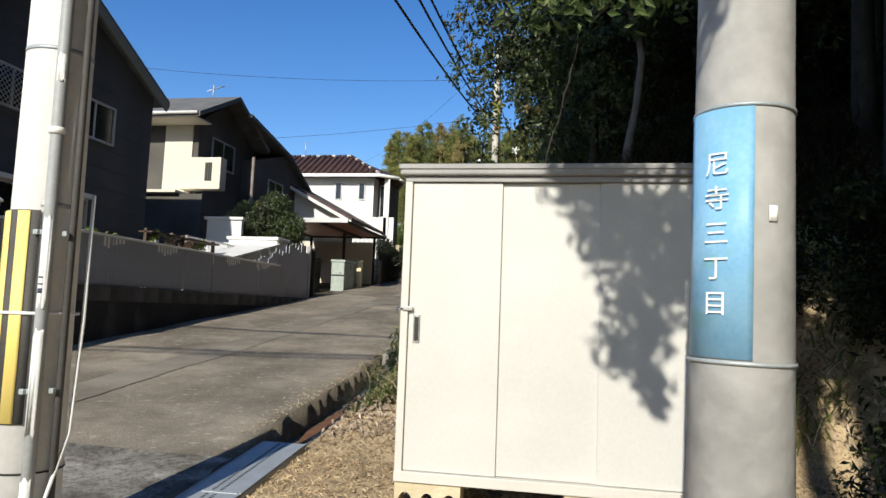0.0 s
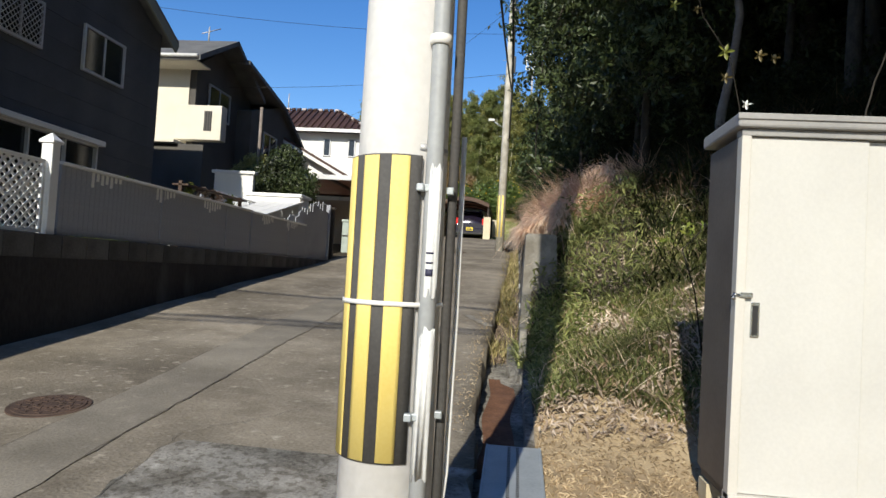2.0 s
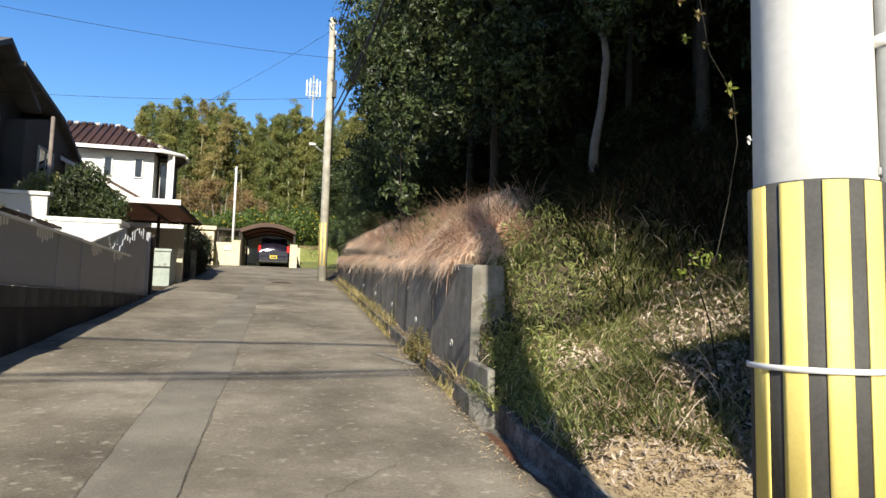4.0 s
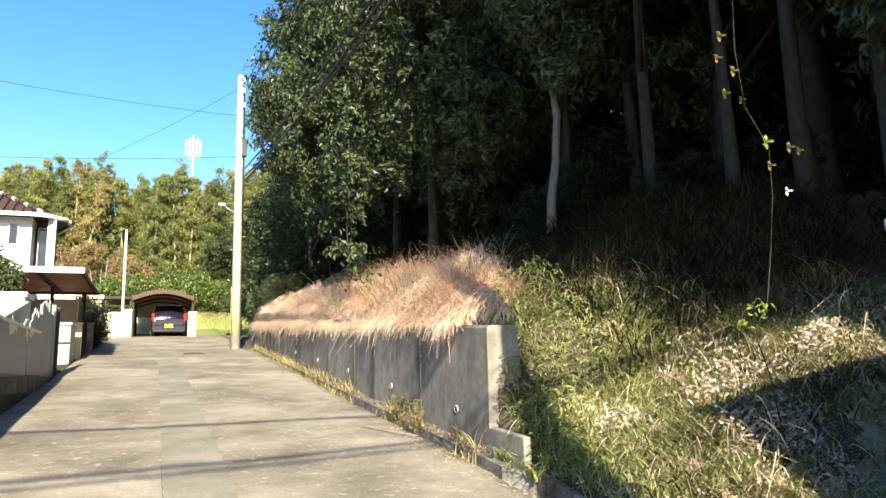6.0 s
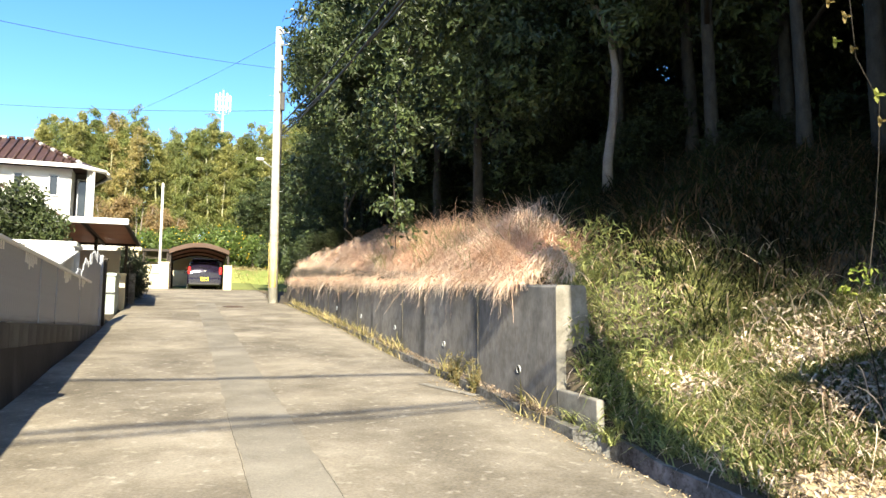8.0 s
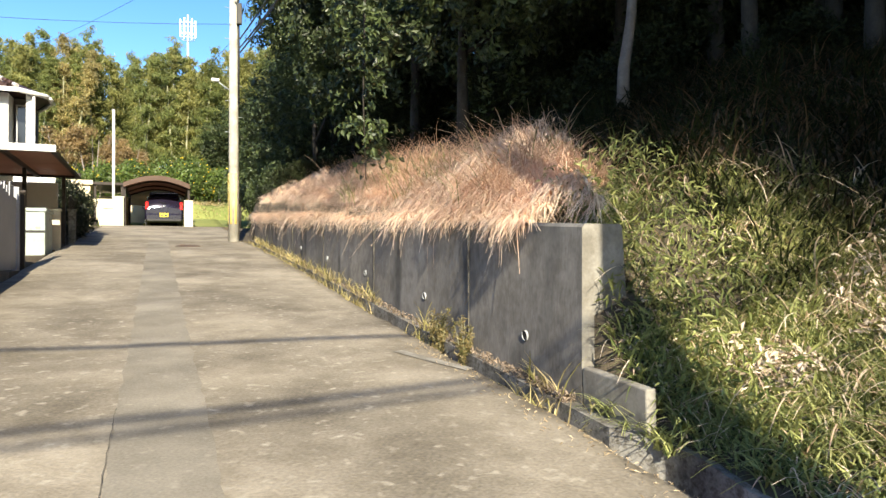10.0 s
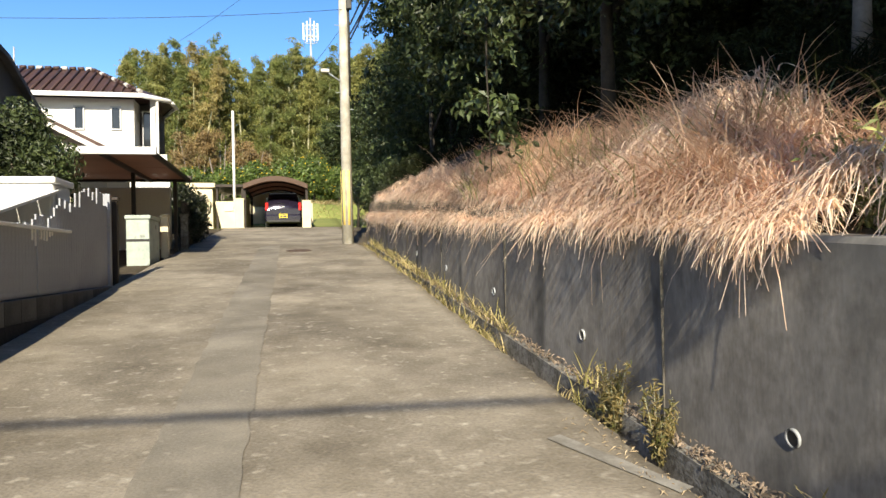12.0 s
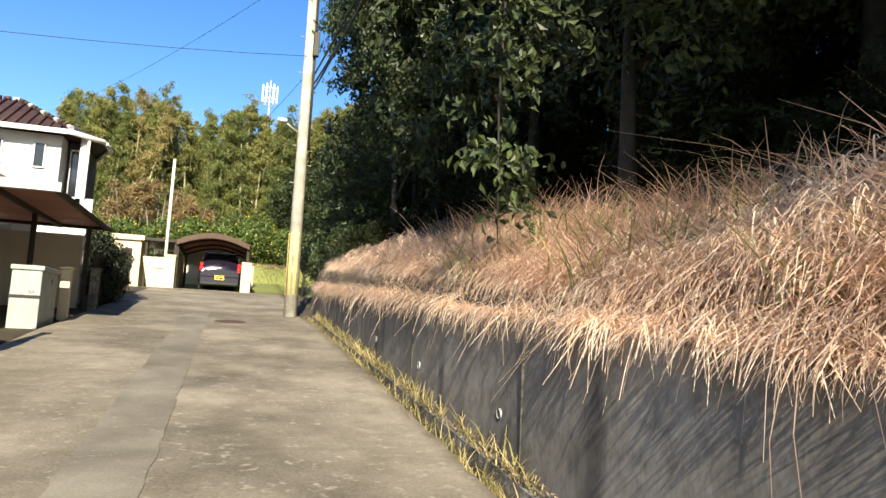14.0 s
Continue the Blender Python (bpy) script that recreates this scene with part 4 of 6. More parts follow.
# edge of the wood along the lane, lit on its outer side
for k, (x, y, s, up, fl) in enumerate(((1.7, 25.8, 1.1, 3.2, 1.6), (1.2, 23.0, 1.0, 6.5, 1.4), (3.2, 21.5, 1.25, 3.6, 1.7), (2.6, 18.8, 0.9, 4.4, 1.5), (4.6, 18.0, 1.2, 4.2, 1.7),
                                       (2.5, 25.0, 1.0, 0.9, 1.0), (0.6, 15.3, 0.95, 2.0, 1.5), (2.0, 16.9, 1.05, 2.4, 1.5), (1.5, 29.0, 1.1, 2.0, 1.5), (3.5, 31.5, 1.3, 2.6, 1.5), (1.1, 19.2, 1.0, 2.4, 1.5), (1.5, 22.0, 1.2, 1.8, 1.7), (0.3, 26.8, 0.9, 5.5, 1.7), (1.7, 27.0, 1.2, 8.0, 1.4), (2.8, 24.0, 1.2, 9.0, 1.4), (2.6, 13.0, 0.8, 3.6, 1.7), (3.0, 27.5, 1.3, 4.0, 1.5), (5.6, 23.5, 1.4, 4.5, 1.6))):
    tree(x, y, k, s, 47 * k, up, flat=fl, stem=0.62)
# trees beyond the wood's far end
for k, (x, y, s) in enumerate(((1.5, 38.0, 1.0), (4.2, 40.0, 1.2), (7.0, 38.5, 1.3), (2.2, 44.0, 1.1), (5.6, 46.0, 1.3), (9.6, 44.0, 1.4), (0.6, 49.0, 1.1), (3.6, 51.0, 1.3))):
    tree(x, y, k, s, 41 * k, 0.6, "broad evergreen tree beyond the end of the wall", flat=1.0)
# the deep of the wood
k = 0
for x, y in ((3.4, 14.2), (6.2, 15.2), (5.2, 11.6), (8.3, 12.4), (7.6, 9.4), (10.8, 10.0), (9.0, 16.5), (11.5, 14.0), (4.4, 8.9), (6.6, 6.6), (9.6, 6.6), (12.5, 6.5), (4.8, 5.4), (7.6, 3.8), (10.5, 3.2), (8.4, 20.5), (12.5, 18.5)):
    tree(x, y, k, 1.15 + 0.15 * math.sin(k * 2.3), 61 * k, 3.0 + 0.9 * math.sin(k * 1.7), flat=1.5)
    k += 1
for x, y in ((15, 12), (15.5, 7), (16, 18), (14, 23), (9, 27), (14.5, 2), (6, 30), (12, 31), (19, 25), (20, 14), (20, 4)):
    tree(x, y, k, 1.9, 71 * k, 1.5, flat=1.3)
    k += 1
# broad crowns that roof the bank
for x, y, s, up in ((3.4, 8.4, 1.15, 4.6), (2.6, 10.6, 1.0, 4.4), (5.6, 9.6, 1.3, 4.6), (3.6, 12.2, 1.15, 4.4), (2.7, 9.0, 0.85, 4.9), (3.1, 7.0, 0.9, 4.9), (4.6, 10.9, 1.1, 4.6), (4.9, 7.4, 1.0, 4.6)):
    tree(x, y, k, s, 53 * k, up, flat=1.2, stem=0.6)
    k += 1
# trees behind the start of the walk, which shade the shed and the upper bank
for x, y, s, up, fl in ((2.8, 0.3, 0.56, 2.6, 1.3), (3.9, 0.2, 0.72, 2.4, 1.3), (5.8, 0.0, 0.9, 2.4, 1.5), (-0.1, -4.2, 1.2, 11.0, 2.0), (1.1, -4.5, 1.05, 10.2, 2.3), (2.4, -4.9, 1.1, 9.4, 2.4), (4.4, -4.0, 1.25, 8.6, 2.5), (6.8, -4.6, 1.2, 8.0, 2.5), (1.2, -6.6, 1.15, 11.6, 2.4), (5.4, -6.4, 1.25, 11.0, 2.4), (9.2, -4.4, 1.35, 7.0, 2.6), (3.2, -8.0, 1.3, 12.4, 2.3), (7.2, -8.0, 1.3, 11.0, 2.4), (13.2, -3.6, 1.4, 5.0, 2.4), (11.5, -8.5, 1.4, 7.0, 2.4), (0.0, -8.5, 1.05, 12.6, 2.4), (0.0, -6.0, 1.0, 11.1, 2.5), (-0.3, -11.0, 1.1, 14.0, 2.4), (2.6, -11.2, 1.2, 13.6, 2.4)):
    tree(x, y, k, s, 53 * k, up, "leafy evergreen tree beside the shed's plot", flat=fl, straight=True)
    k += 1


def bush(x, y, k, s, mat_label="leafy undergrowth bush under the trees, coloured dark for shade"):
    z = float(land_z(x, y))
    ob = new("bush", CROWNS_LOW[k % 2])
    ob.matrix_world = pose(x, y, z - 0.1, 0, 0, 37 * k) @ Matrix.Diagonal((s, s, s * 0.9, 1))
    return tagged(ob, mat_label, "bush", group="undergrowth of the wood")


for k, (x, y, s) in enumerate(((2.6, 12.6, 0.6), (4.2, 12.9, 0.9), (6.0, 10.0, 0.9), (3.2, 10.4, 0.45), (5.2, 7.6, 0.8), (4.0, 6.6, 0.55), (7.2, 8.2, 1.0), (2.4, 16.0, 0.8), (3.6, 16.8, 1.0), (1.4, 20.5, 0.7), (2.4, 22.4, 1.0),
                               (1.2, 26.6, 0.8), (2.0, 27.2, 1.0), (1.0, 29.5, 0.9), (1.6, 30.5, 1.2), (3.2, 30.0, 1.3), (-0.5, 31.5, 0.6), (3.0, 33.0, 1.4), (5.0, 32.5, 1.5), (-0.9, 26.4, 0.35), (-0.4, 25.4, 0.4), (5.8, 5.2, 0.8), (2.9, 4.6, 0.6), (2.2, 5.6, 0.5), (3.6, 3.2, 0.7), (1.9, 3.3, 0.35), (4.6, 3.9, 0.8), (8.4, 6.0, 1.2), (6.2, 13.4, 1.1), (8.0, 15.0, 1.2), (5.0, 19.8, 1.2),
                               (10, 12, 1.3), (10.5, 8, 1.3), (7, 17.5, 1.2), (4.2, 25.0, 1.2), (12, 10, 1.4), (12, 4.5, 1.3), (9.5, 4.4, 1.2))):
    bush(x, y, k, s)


def pale_tree():
    base = thing("tree", "slender pale-barked tree at the edge of the wood", "tree", at=(0.93, 11.1, 3.7))
    bm = bmesh.new()
    add_tube(bm, [(0, 0, -0.3), (0.03, 0, 0.5), (0.16, 0, 1.2), (0.24, 0, 2.0), (0.16, 0, 2.6), (-0.1, 0.05, 3.1), (-0.5, 0.1, 3.6)], [0.095, 0.075, 0.064, 0.06, 0.05, 0.04, 0.03], 12)
    add_tube(bm, [(0.2, 0, 2.4), (0.5, 0.1, 3.0), (0.7, 0.2, 4.0)], [0.05, 0.04, 0.02], 8)
    part("trunk", bm, material("grey_brown_bark", (0.12, 0.10, 0.085), (0.19, 0.16, 0.14), 0.9, 6, 30, 0.4), base)
    c, d = clump_points(2400, [(0.1, -0.3, 2.7, 0.38, 1.2), (0.5, -0.2, 3.2, 0.5, 1.0), (-0.2, -0.2, 3.4, 0.5, 0.9), (-0.3, -0.1, 4.0, 0.7, 0.8)])
    v, f = leaf_arrays(c, d + rng.normal(scale=0.4, size=d.shape), 0.15)
    o = new("crown", mesh_of("crown", v, f, LEAF))
    o.parent = base


pale_tree()


def near_branch():
    """A twig with broad leaves that hangs above the shed, with a dead vine below it."""
    base = thing("hanging_branch", "leafy branch hanging over the shed with a dead vine", "branch", at=(0.0, 4.3, 0.0))
    part("twig", tube([(2.6, -0.6, 5.2), (1.3, -0.3, 4.3), (0.5, 0.0, 3.75), (0.15, 0.0, 3.4)], [0.035, 0.025, 0.015, 0.006], 8), BARK, base)
    c, d = clump_points(300, [(0.05, 0.0, 3.50, 0.24, 0.8), (0.45, 0, 3.60, 0.30, 0.8), (-0.22, 0.1, 3.66, 0.22, 0.8), (0.75, 0.1, 3.75, 0.3, 0.8), (1.0, -0.1, 4.1, 0.55, 0.9), (0.2, 0.1, 3.95, 0.4, 0.8)], 0.2)
    c, d = np.repeat(c, 5, axis=0), np.repeat(d, 5, axis=0)
    c = c + rng.normal(scale=0.05, size=c.shape)
    d = d + rng.normal(scale=0.6, size=d.shape)
    d[:, 1] -= 0.6
    v, f = leaf_arrays(c, d, 0.088, 0.42, 0.08)
    o = new("leaves", mesh_of("leaves", v, f, BRANCH_LEAF))
    o.parent = base
    pts = [(0.07 - 0.02 * i + random.uniform(-0.012, 0.012), random.uniform(-0.01, 0.01) + 0.2, 3.4 - 0.085 * i) for i in range(13)]
    part("vine", tube(pts, 0.005, 6), BARK, base, "thin dead brown vine")


near_branch()


def hanging_ivy():
    """Leafy shoots that hang from the wood's edge down to the wall grass."""
    base = thing("hanging_branch", "leafy shoots hanging from the wood above the wall", "branch", at=(-1.75, 13.75, 0.0))
    part("twig", tube([(2.4, 1.6, 8.2), (0.9, 0.4, 7.4), (0.4, 0.2, 6.9), (0.05, 0.0, 5.8), (0.0, -0.05, 4.2), (0.05, 0, 3.0)], [0.05, 0.035, 0.026, 0.018, 0.012, 0.006], 7), BARK, base)
    c, d = clump_points(460, [(0.5, 0.3, 6.9, 0.6, 0.9), (0.1, 0.1, 6.2, 0.5, 1.0), (-0.05, 0, 5.5, 0.42, 1.0), (0.1, 0, 4.9, 0.36, 1.1), (0.0, 0, 4.3, 0.30, 1.2), (0.12, 0, 3.75, 0.26, 1.1), (0.3, 0.1, 3.4, 0.3, 0.8), (-0.1, 0, 3.3, 0.16, 0.9),
                                    (0.0, 0.0, 7.2, 0.6, 0.9), (-0.1, 0.3, 7.9, 0.7, 0.9), (0.5, 0.2, 8.4, 0.7, 0.9), (-0.35, 0.1, 6.7, 0.4, 0.9), (0.9, 0.3, 7.6, 0.7, 0.9), (0.1, 0.4, 9.0, 0.7, 0.9), (1.2, 0.4, 6.6, 0.6, 0.9)], 0.4)
    axis = unit(d + np.array([0, 0, -0.6]))
    c, d, axis = np.repeat(c, 11, axis=0), np.repeat(d, 11, axis=0), np.repeat(axis, 11, axis=0)
    c = c + axis * rng.uniform(-0.12, 0.25, (len(c), 1)) + rng.normal(scale=0.06, size=c.shape)
    v, f = leaf_arrays(c, d + np.array([0, 0, 0.3]) + rng.normal(scale=0.5, size=d.shape), 0.125, 0.5)
    o = new("leaves", mesh_of("leaves", v, f, LEAF))
    o.parent = base


hanging_ivy()


def shade_branch():
    """The leafy bough over the start of the walk."""
    base = thing("overhanging_bough", "leafy bough overhanging the plot by the shed", "branch", at=(-0.13, 0, 0))
    part("limb", tube([(2.0, -2.2, 5.4), (1.2, -1.2, 5.0), (0.3, -0.5, 4.5), (-0.2, -0.3, 4.3)], [0.07, 0.05, 0.03, 0.012], 8), BARK, base)
    c, d = clump_points(3900, [(-0.45, -0.35, 4.72, 0.24, 0.8), (-0.30, -0.35, 4.35, 0.2, 0.9), (0.0, -0.35, 3.46, 0.09, 0.8), (-0.30, -0.35, 4.65, 0.28, 0.8), (-0.10, -0.35, 4.4, 0.30, 1.0), (-0.15, -0.35, 4.05, 0.22, 1.0), (-0.22, -0.35, 3.76, 0.17, 0.8), (-0.02, -0.35, 3.58, 0.12, 0.9), (-0.05, -0.35, 3.82, 0.14, 0.9), (0.12, -0.35, 4.36, 0.30, 0.9), (0.06, -0.35, 4.12, 0.2, 0.9), (-0.04, -0.35, 3.9, 0.14, 0.9), (-0.09, -0.35, 3.68, 0.13, 0.9), (0.3, -0.35, 4.6, 0.30, 0.9), (0.6, -0.3, 4.6, 0.45, 0.9), (1.1, -0.4, 4.6, 0.6, 1.0)], 0.05)
    v, f = leaf_arrays(c, d, 0.11, 0.45)
    o = new("leaves", mesh_of("leaves", v, f, BRANCH_LEAF))
    o.parent = base


shade_branch()


DRY_LEAF = leaf_material("withered_leaf", (0.12, 0.09, 0.035), (0.26, 0.20, 0.08), 0.3, 0.3)


def vine_sapling():
    """A thin climbing stem with a few lobed leaves."""
    base = thing("sapling", "thin climbing stem with a few yellowing lobed leaves", "vine", at=(0, 5.6, 0))
    part("stem", tube([(-0.62, 0.1, 1.0), (-0.70, 0.1, 1.5), (-0.80, 0.1, 1.8), (-0.62, 0.12, 2.0), (-0.52, 0.12, 2.4), (-0.43, 0.12, 2.86), (-0.55, 0, 3.2), (-0.75, 0, 3.5), (-0.9, -0.1, 3.9), (-0.7, 0, 5.0)], [0.006, 0.005, 0.005, 0.0045, 0.004, 0.0035, 0.003, 0.003, 0.003, 0.002], 6), BARK, base)
    for x, z, r, m in ((-0.59, 3.24, 0.065, LEAF_BRIGHT), (-0.58, 3.05, 0.045, DRY_LEAF), (-0.35, 3.22, 0.05, DRY_LEAF), (-0.25, 3.2, 0.04, DRY_LEAF), (-0.96, 3.58, 0.045, LEAF_BRIGHT), (-0.80, 3.55, 0.035, DRY_LEAF), (-0.85, 3.78, 0.05, DRY_LEAF), (-1.0, 3.86, 0.04, DRY_LEAF), (-0.95, 4.05, 0.05, DRY_LEAF), (-0.43, 2.86, 0.04, TAPE)):
        n = 20
        ring = [Vector((x + r * (0.62 + 0.38 * math.cos(5 * a)) * math.cos(a), -0.02 - 0.02 * math.cos(a * 2), z + r * (0.62 + 0.38 * math.cos(5 * a)) * math.sin(a))) for a in np.linspace(0.3, 0.3 + 2 * math.pi, n, endpoint=False)]
        bm = bmesh.new()
        c = bm.verts.new((x, 0.0, z))
        vs = [bm.verts.new(p) for p in ring]
        for i in range(n):
            bm.faces.new((c, vs[i], vs[(i + 1) % n]))
        part("leaf", bm, m, base)
    c, d = clump_points(40, [(-0.78, 0.05, 1.95, 0.15, 0.7), (-0.95, 0.05, 1.85, 0.1, 0.8)], 0.1)
    v, f = leaf_arrays(c, d, 0.06, 0.4)
    o = new("leaves", mesh_of("leaves", v, f, LEAF_BRIGHT))
    o.parent = base


vine_sapling()


# ---- grass, litter ----
def stuff(name, v, f, mat, label, category):
    return tagged(new(name, mesh_of(name, v, f, mat)), label, category, kind="stuff")


def grow(n, x0, x1, y0, y1, keep=None):
    x, y = rng.uniform(x0, x1, n), rng.uniform(y0, y1, n)
    if keep is not None:
        k = keep(x, y)
        x, y = x[k], y[k]
    return np.stack([x, y, land_z(x, y)], axis=1)


def wall_grass():
    """Dry grass that leans over the wall's edge in a dense fringe."""
    n = 33000
    y = 8.2 + (25 - 8.2) * rng.uniform(0, 1, n) ** 1.5
    q = rng.uniform(0, 1, n)
    x = -1.92 + (0.45 + 0.8 * smooth(8.6, 10.0, y)) * q ** 1.3
    bare = (x < -1.55) & (y < 8.62 + 0.12 * np.sin(40 * x))
    bare |= (q > 0.45) & (rng.uniform(0, 1, n) < 0.45)
    x, y, q = x[~bare], y[~bare], q[~bare]
    n = len(x)
    top = 2.0 + (y - 7.8) * 0.0665
    z = np.where(x < -1.66, top, np.maximum(land_z(x, y), top + 0.1 * (x + 1.86)))
    hump = 0.10 * np.sin(y * 3.1) + 0.08 * np.sin(y * 7.3 + 2)
    root = np.stack([x, y, z + 0.30 * smooth(-1.94, -1.40, x) * (0.75 + 0.25 * np.sin(y * 1.3)) * (1 - smooth(20, 25, y)) * rng.uniform(0.5, 1.0, n) + np.maximum(hump, -0.03) * q + 0.22 * np.exp(-((y - 10.2) / 1.2) ** 2) * q], axis=1)
    head = math.pi + 0.25 + rng.normal(0, 0.95, n)
    L = rng.uniform(0.20, 0.46, n) * (0.8 + 0.2 * smooth(8.6, 9.8, y))
    tuft = 0.85 + 0.3 * np.sin(y * 9.0 + 3 * np.sin(y * 2.3))
    far = rng.uniform(0, 1, n) < 0.05
    L = np.where(x < -1.68, L * np.where(far, 1.55, 0.8) * tuft, L)
    v1 = blade_arrays(root, head, L, rng.uniform(0.0022, 0.0055, n) * (1 + 0.9 * smooth(12, 20, y)), rng.uniform(0.45, 1.0, n), rng.uniform(0.7, 1.5, n), 6, 0.28)
    stuff("dry_grass", *v1, STRAW, "dense straw-coloured dry grass hanging over the wall", "dry grass")
    n = 7000
    y = 15.0 + 10.2 * rng.uniform(0, 1, n)
    x = rng.uniform(-1.98, -1.35, n)
    root = np.stack([x, y, 2.0 + (y - 7.8) * 0.0665 + 0.22 * (x + 1.98)], axis=1)
    v3 = blade_arrays(root, math.pi + 0.25 + rng.normal(0, 0.9, n), rng.uniform(0.18, 0.42, n), rng.uniform(0.004, 0.009, n), rng.uniform(0.6, 1.1, n), rng.uniform(0.5, 1.2, n), 5)
    stuff("far_dry_grass", *v3, STRAW, "dry grass along the far stretch of the wall", "dry grass")
    n = 12000
    y = 9.0 + 10 * rng.uniform(0, 1, n) ** 1.4
    x = -1.6 + (0.8 + 0.9 * smooth(9.8, 11.2, y)) * rng.uniform(0, 1, n) ** 1.2
    root = np.stack([x, y, land_z(x, y) - 0.03], axis=1)
    L = rng.uniform(0.35, 0.8, n) * (0.7 + 0.5 * np.sin(y * 2.2 + x) ** 2)
    v2 = blade_arrays(root, math.pi + 0.4 + rng.normal(0, 1.1, n), L, rng.uniform(0.0022, 0.005, n), rng.uniform(0.7, 1.25, n), rng.uniform(0.3, 1.1, n), 6, 0.4)
    stuff("tall_dry_grass", *v2, STRAW_DARK, "reddish tall dry grass on the bank above the wall", "dry grass")
    n = 1500
    y, x = rng.uniform(8.8, 16.5, n), rng.uniform(-1.75, -0.5, n)
    hit = np.sin(y * 2.9 + 2 * x) + 0.6 * np.sin(y * 7.1) > 0.35
    root = np.stack([x, y, land_z(x, y) + 0.12], axis=1)[hit]
    n = len(root)
    v4 = blade_arrays(root, rng.uniform(0, 6.28, n), rng.uniform(0.3, 0.6, n), rng.uniform(0.004, 0.009, n), rng.uniform(0.9, 1.2, n), rng.uniform(0.2, 0.8, n), 5, 0.3)
    stuff("green_tufts", *v4, GREEN_BLADE, "green tufts standing in the dry grass", "grass")


wall_grass()


def bank_grass():
    def keep(x, y):
        wall = (x < -1.5) & (y > 7.7)
        n = 0.5 + 0.5 * np.sin(x * 2.3 + 1.7 * np.sin(y * 1.9)) * np.sin(y * 2.7 + x)
        # the green stops along the edge of the trees' shade
        return ~wall & (rng.uniform(0, 1, len(x)) < 0.25 + 0.75 * (n > 0.42)) & (y > 5.3 + 0.35 * np.sin(x * 3.1)) & (y < 8.6 + 0.2 * np.sin(x * 4.0) - 1.35 * smooth(-0.7, 1.0, x))
    r = grow(40000, -1.82, 3.4, 4.9, 9.6, keep)
    n = len(r)
    v = blade_arrays(r - np.array([0, 0, 0.01]), rng.uniform(0, 6.28, n), rng.uniform(0.10, 0.30, n), rng.uniform(0.004, 0.010, n), rng.uniform(0.7, 1.1, n), rng.uniform(0.2, 0.8, n), 4)
    stuff("bank_grass", *v, GREEN_BLADE, "green grass and bamboo grass on the sunny bank", "grass")
    # blades in the darkened leaf colour, standing in for the bank's shade
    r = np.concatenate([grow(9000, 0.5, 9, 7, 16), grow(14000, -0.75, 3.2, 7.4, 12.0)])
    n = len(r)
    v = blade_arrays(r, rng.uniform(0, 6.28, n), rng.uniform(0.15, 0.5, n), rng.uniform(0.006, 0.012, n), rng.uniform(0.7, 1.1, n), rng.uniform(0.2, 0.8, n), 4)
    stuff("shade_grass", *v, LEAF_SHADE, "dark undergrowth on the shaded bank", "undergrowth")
    r = grow(7000, -1.82, 3.4, 5.0, 9.6, keep)
    n = len(r)
    v = blade_arrays(r, rng.uniform(0, 6.28, n), rng.uniform(0.12, 0.4, n), rng.uniform(0.003, 0.006, n), rng.uniform(0.5, 1.1, n), rng.uniform(0.4, 1.0, n), 5)
    stuff("straw_stalks", *v, STRAW, "dry straw stalks among the green grass", "dry grass")
    r = grow(520, -1.5, 2.6, 5.6, 9.2, keep)
    n = len(r)
    v = blade_arrays(r, rng.uniform(2.4, 4.4, n), rng.uniform(0.45, 0.85, n), rng.uniform(0.003, 0.006, n), rng.uniform(0.6, 1.0, n), rng.uniform(0.4, 1.0, n), 7, 0.35)
    stuff("long_straw", *v, STRAW, "long arching dry stalks on the bank", "dry grass")
    r = grow(9000, -0.9, 4.0, 6.8, 10.8, lambda x, y: y > 8.3 - 1.35 * smooth(-0.7, 1.0, x))
    n = len(r)
    v = blade_arrays(r, rng.uniform(0, 6.28, n), rng.uniform(0.25, 0.65, n), rng.uniform(0.003, 0.007, n), rng.uniform(0.6, 1.1, n), rng.uniform(0.4, 1.1, n), 5, 0.4)
    stuff("dead_tangle", *v, leaf_material("dead_brown_stalk", (0.07, 0.048, 0.03), (0.17, 0.115, 0.075), 0.4, 0.15, 0.8, 0.1), "dark brown tangle of dead stalks under the trees", "undergrowth")
    r = grow(16000, -1.55, 0.9, 6.2, 9.0, keep)
    n = len(r)
    v = blade_arrays(r, rng.uniform(0, 6.28, n), rng.uniform(0.10, 0.30, n), rng.uniform(0.0025, 0.0055, n), rng.uniform(0.6, 1.1, n), rng.uniform(0.3, 1.0, n), 4, 0.3)
    stuff("fine_grass", *v, leaf_material("pale_green_grass", (0.13, 0.155, 0.05), (0.47, 0.45, 0.21), 0.4, 0.3, 0.6, 0.25), "fine yellow-green grass near the wall's end", "grass")
    # bamboo grass thick round the wall's end
    r = np.concatenate([grow(1100, -1.58, -0.7, 7.3, 9.0), grow(420, -1.85, -1.3, 6.6, 7.8)])
    c = r + np.stack([rng.normal(0, 0.03, len(r)), rng.normal(0, 0.03, len(r)), rng.uniform(0.02, 0.38, len(r))], axis=1)
    d = rng.normal(size=c.shape) * 0.6 + np.array([-0.3, -0.6, 0.6])
    v = leaf_arrays(c, d, 0.10, 0.15)
    stuff("bamboo_grass", *v, GREEN_BLADE, "low green bamboo grass crowding the wall's end", "bamboo grass")
    # tufts round the slab at the wall's foot
    r = np.concatenate([grow(700, -1.84, -1.42, 6.3, 7.75), grow(260, -1.95, -1.8, 7.0, 7.72)])
    r[:, 2] = np.maximum(r[:, 2], road_z(r[:, 1]) - 0.03)
    n = len(r)
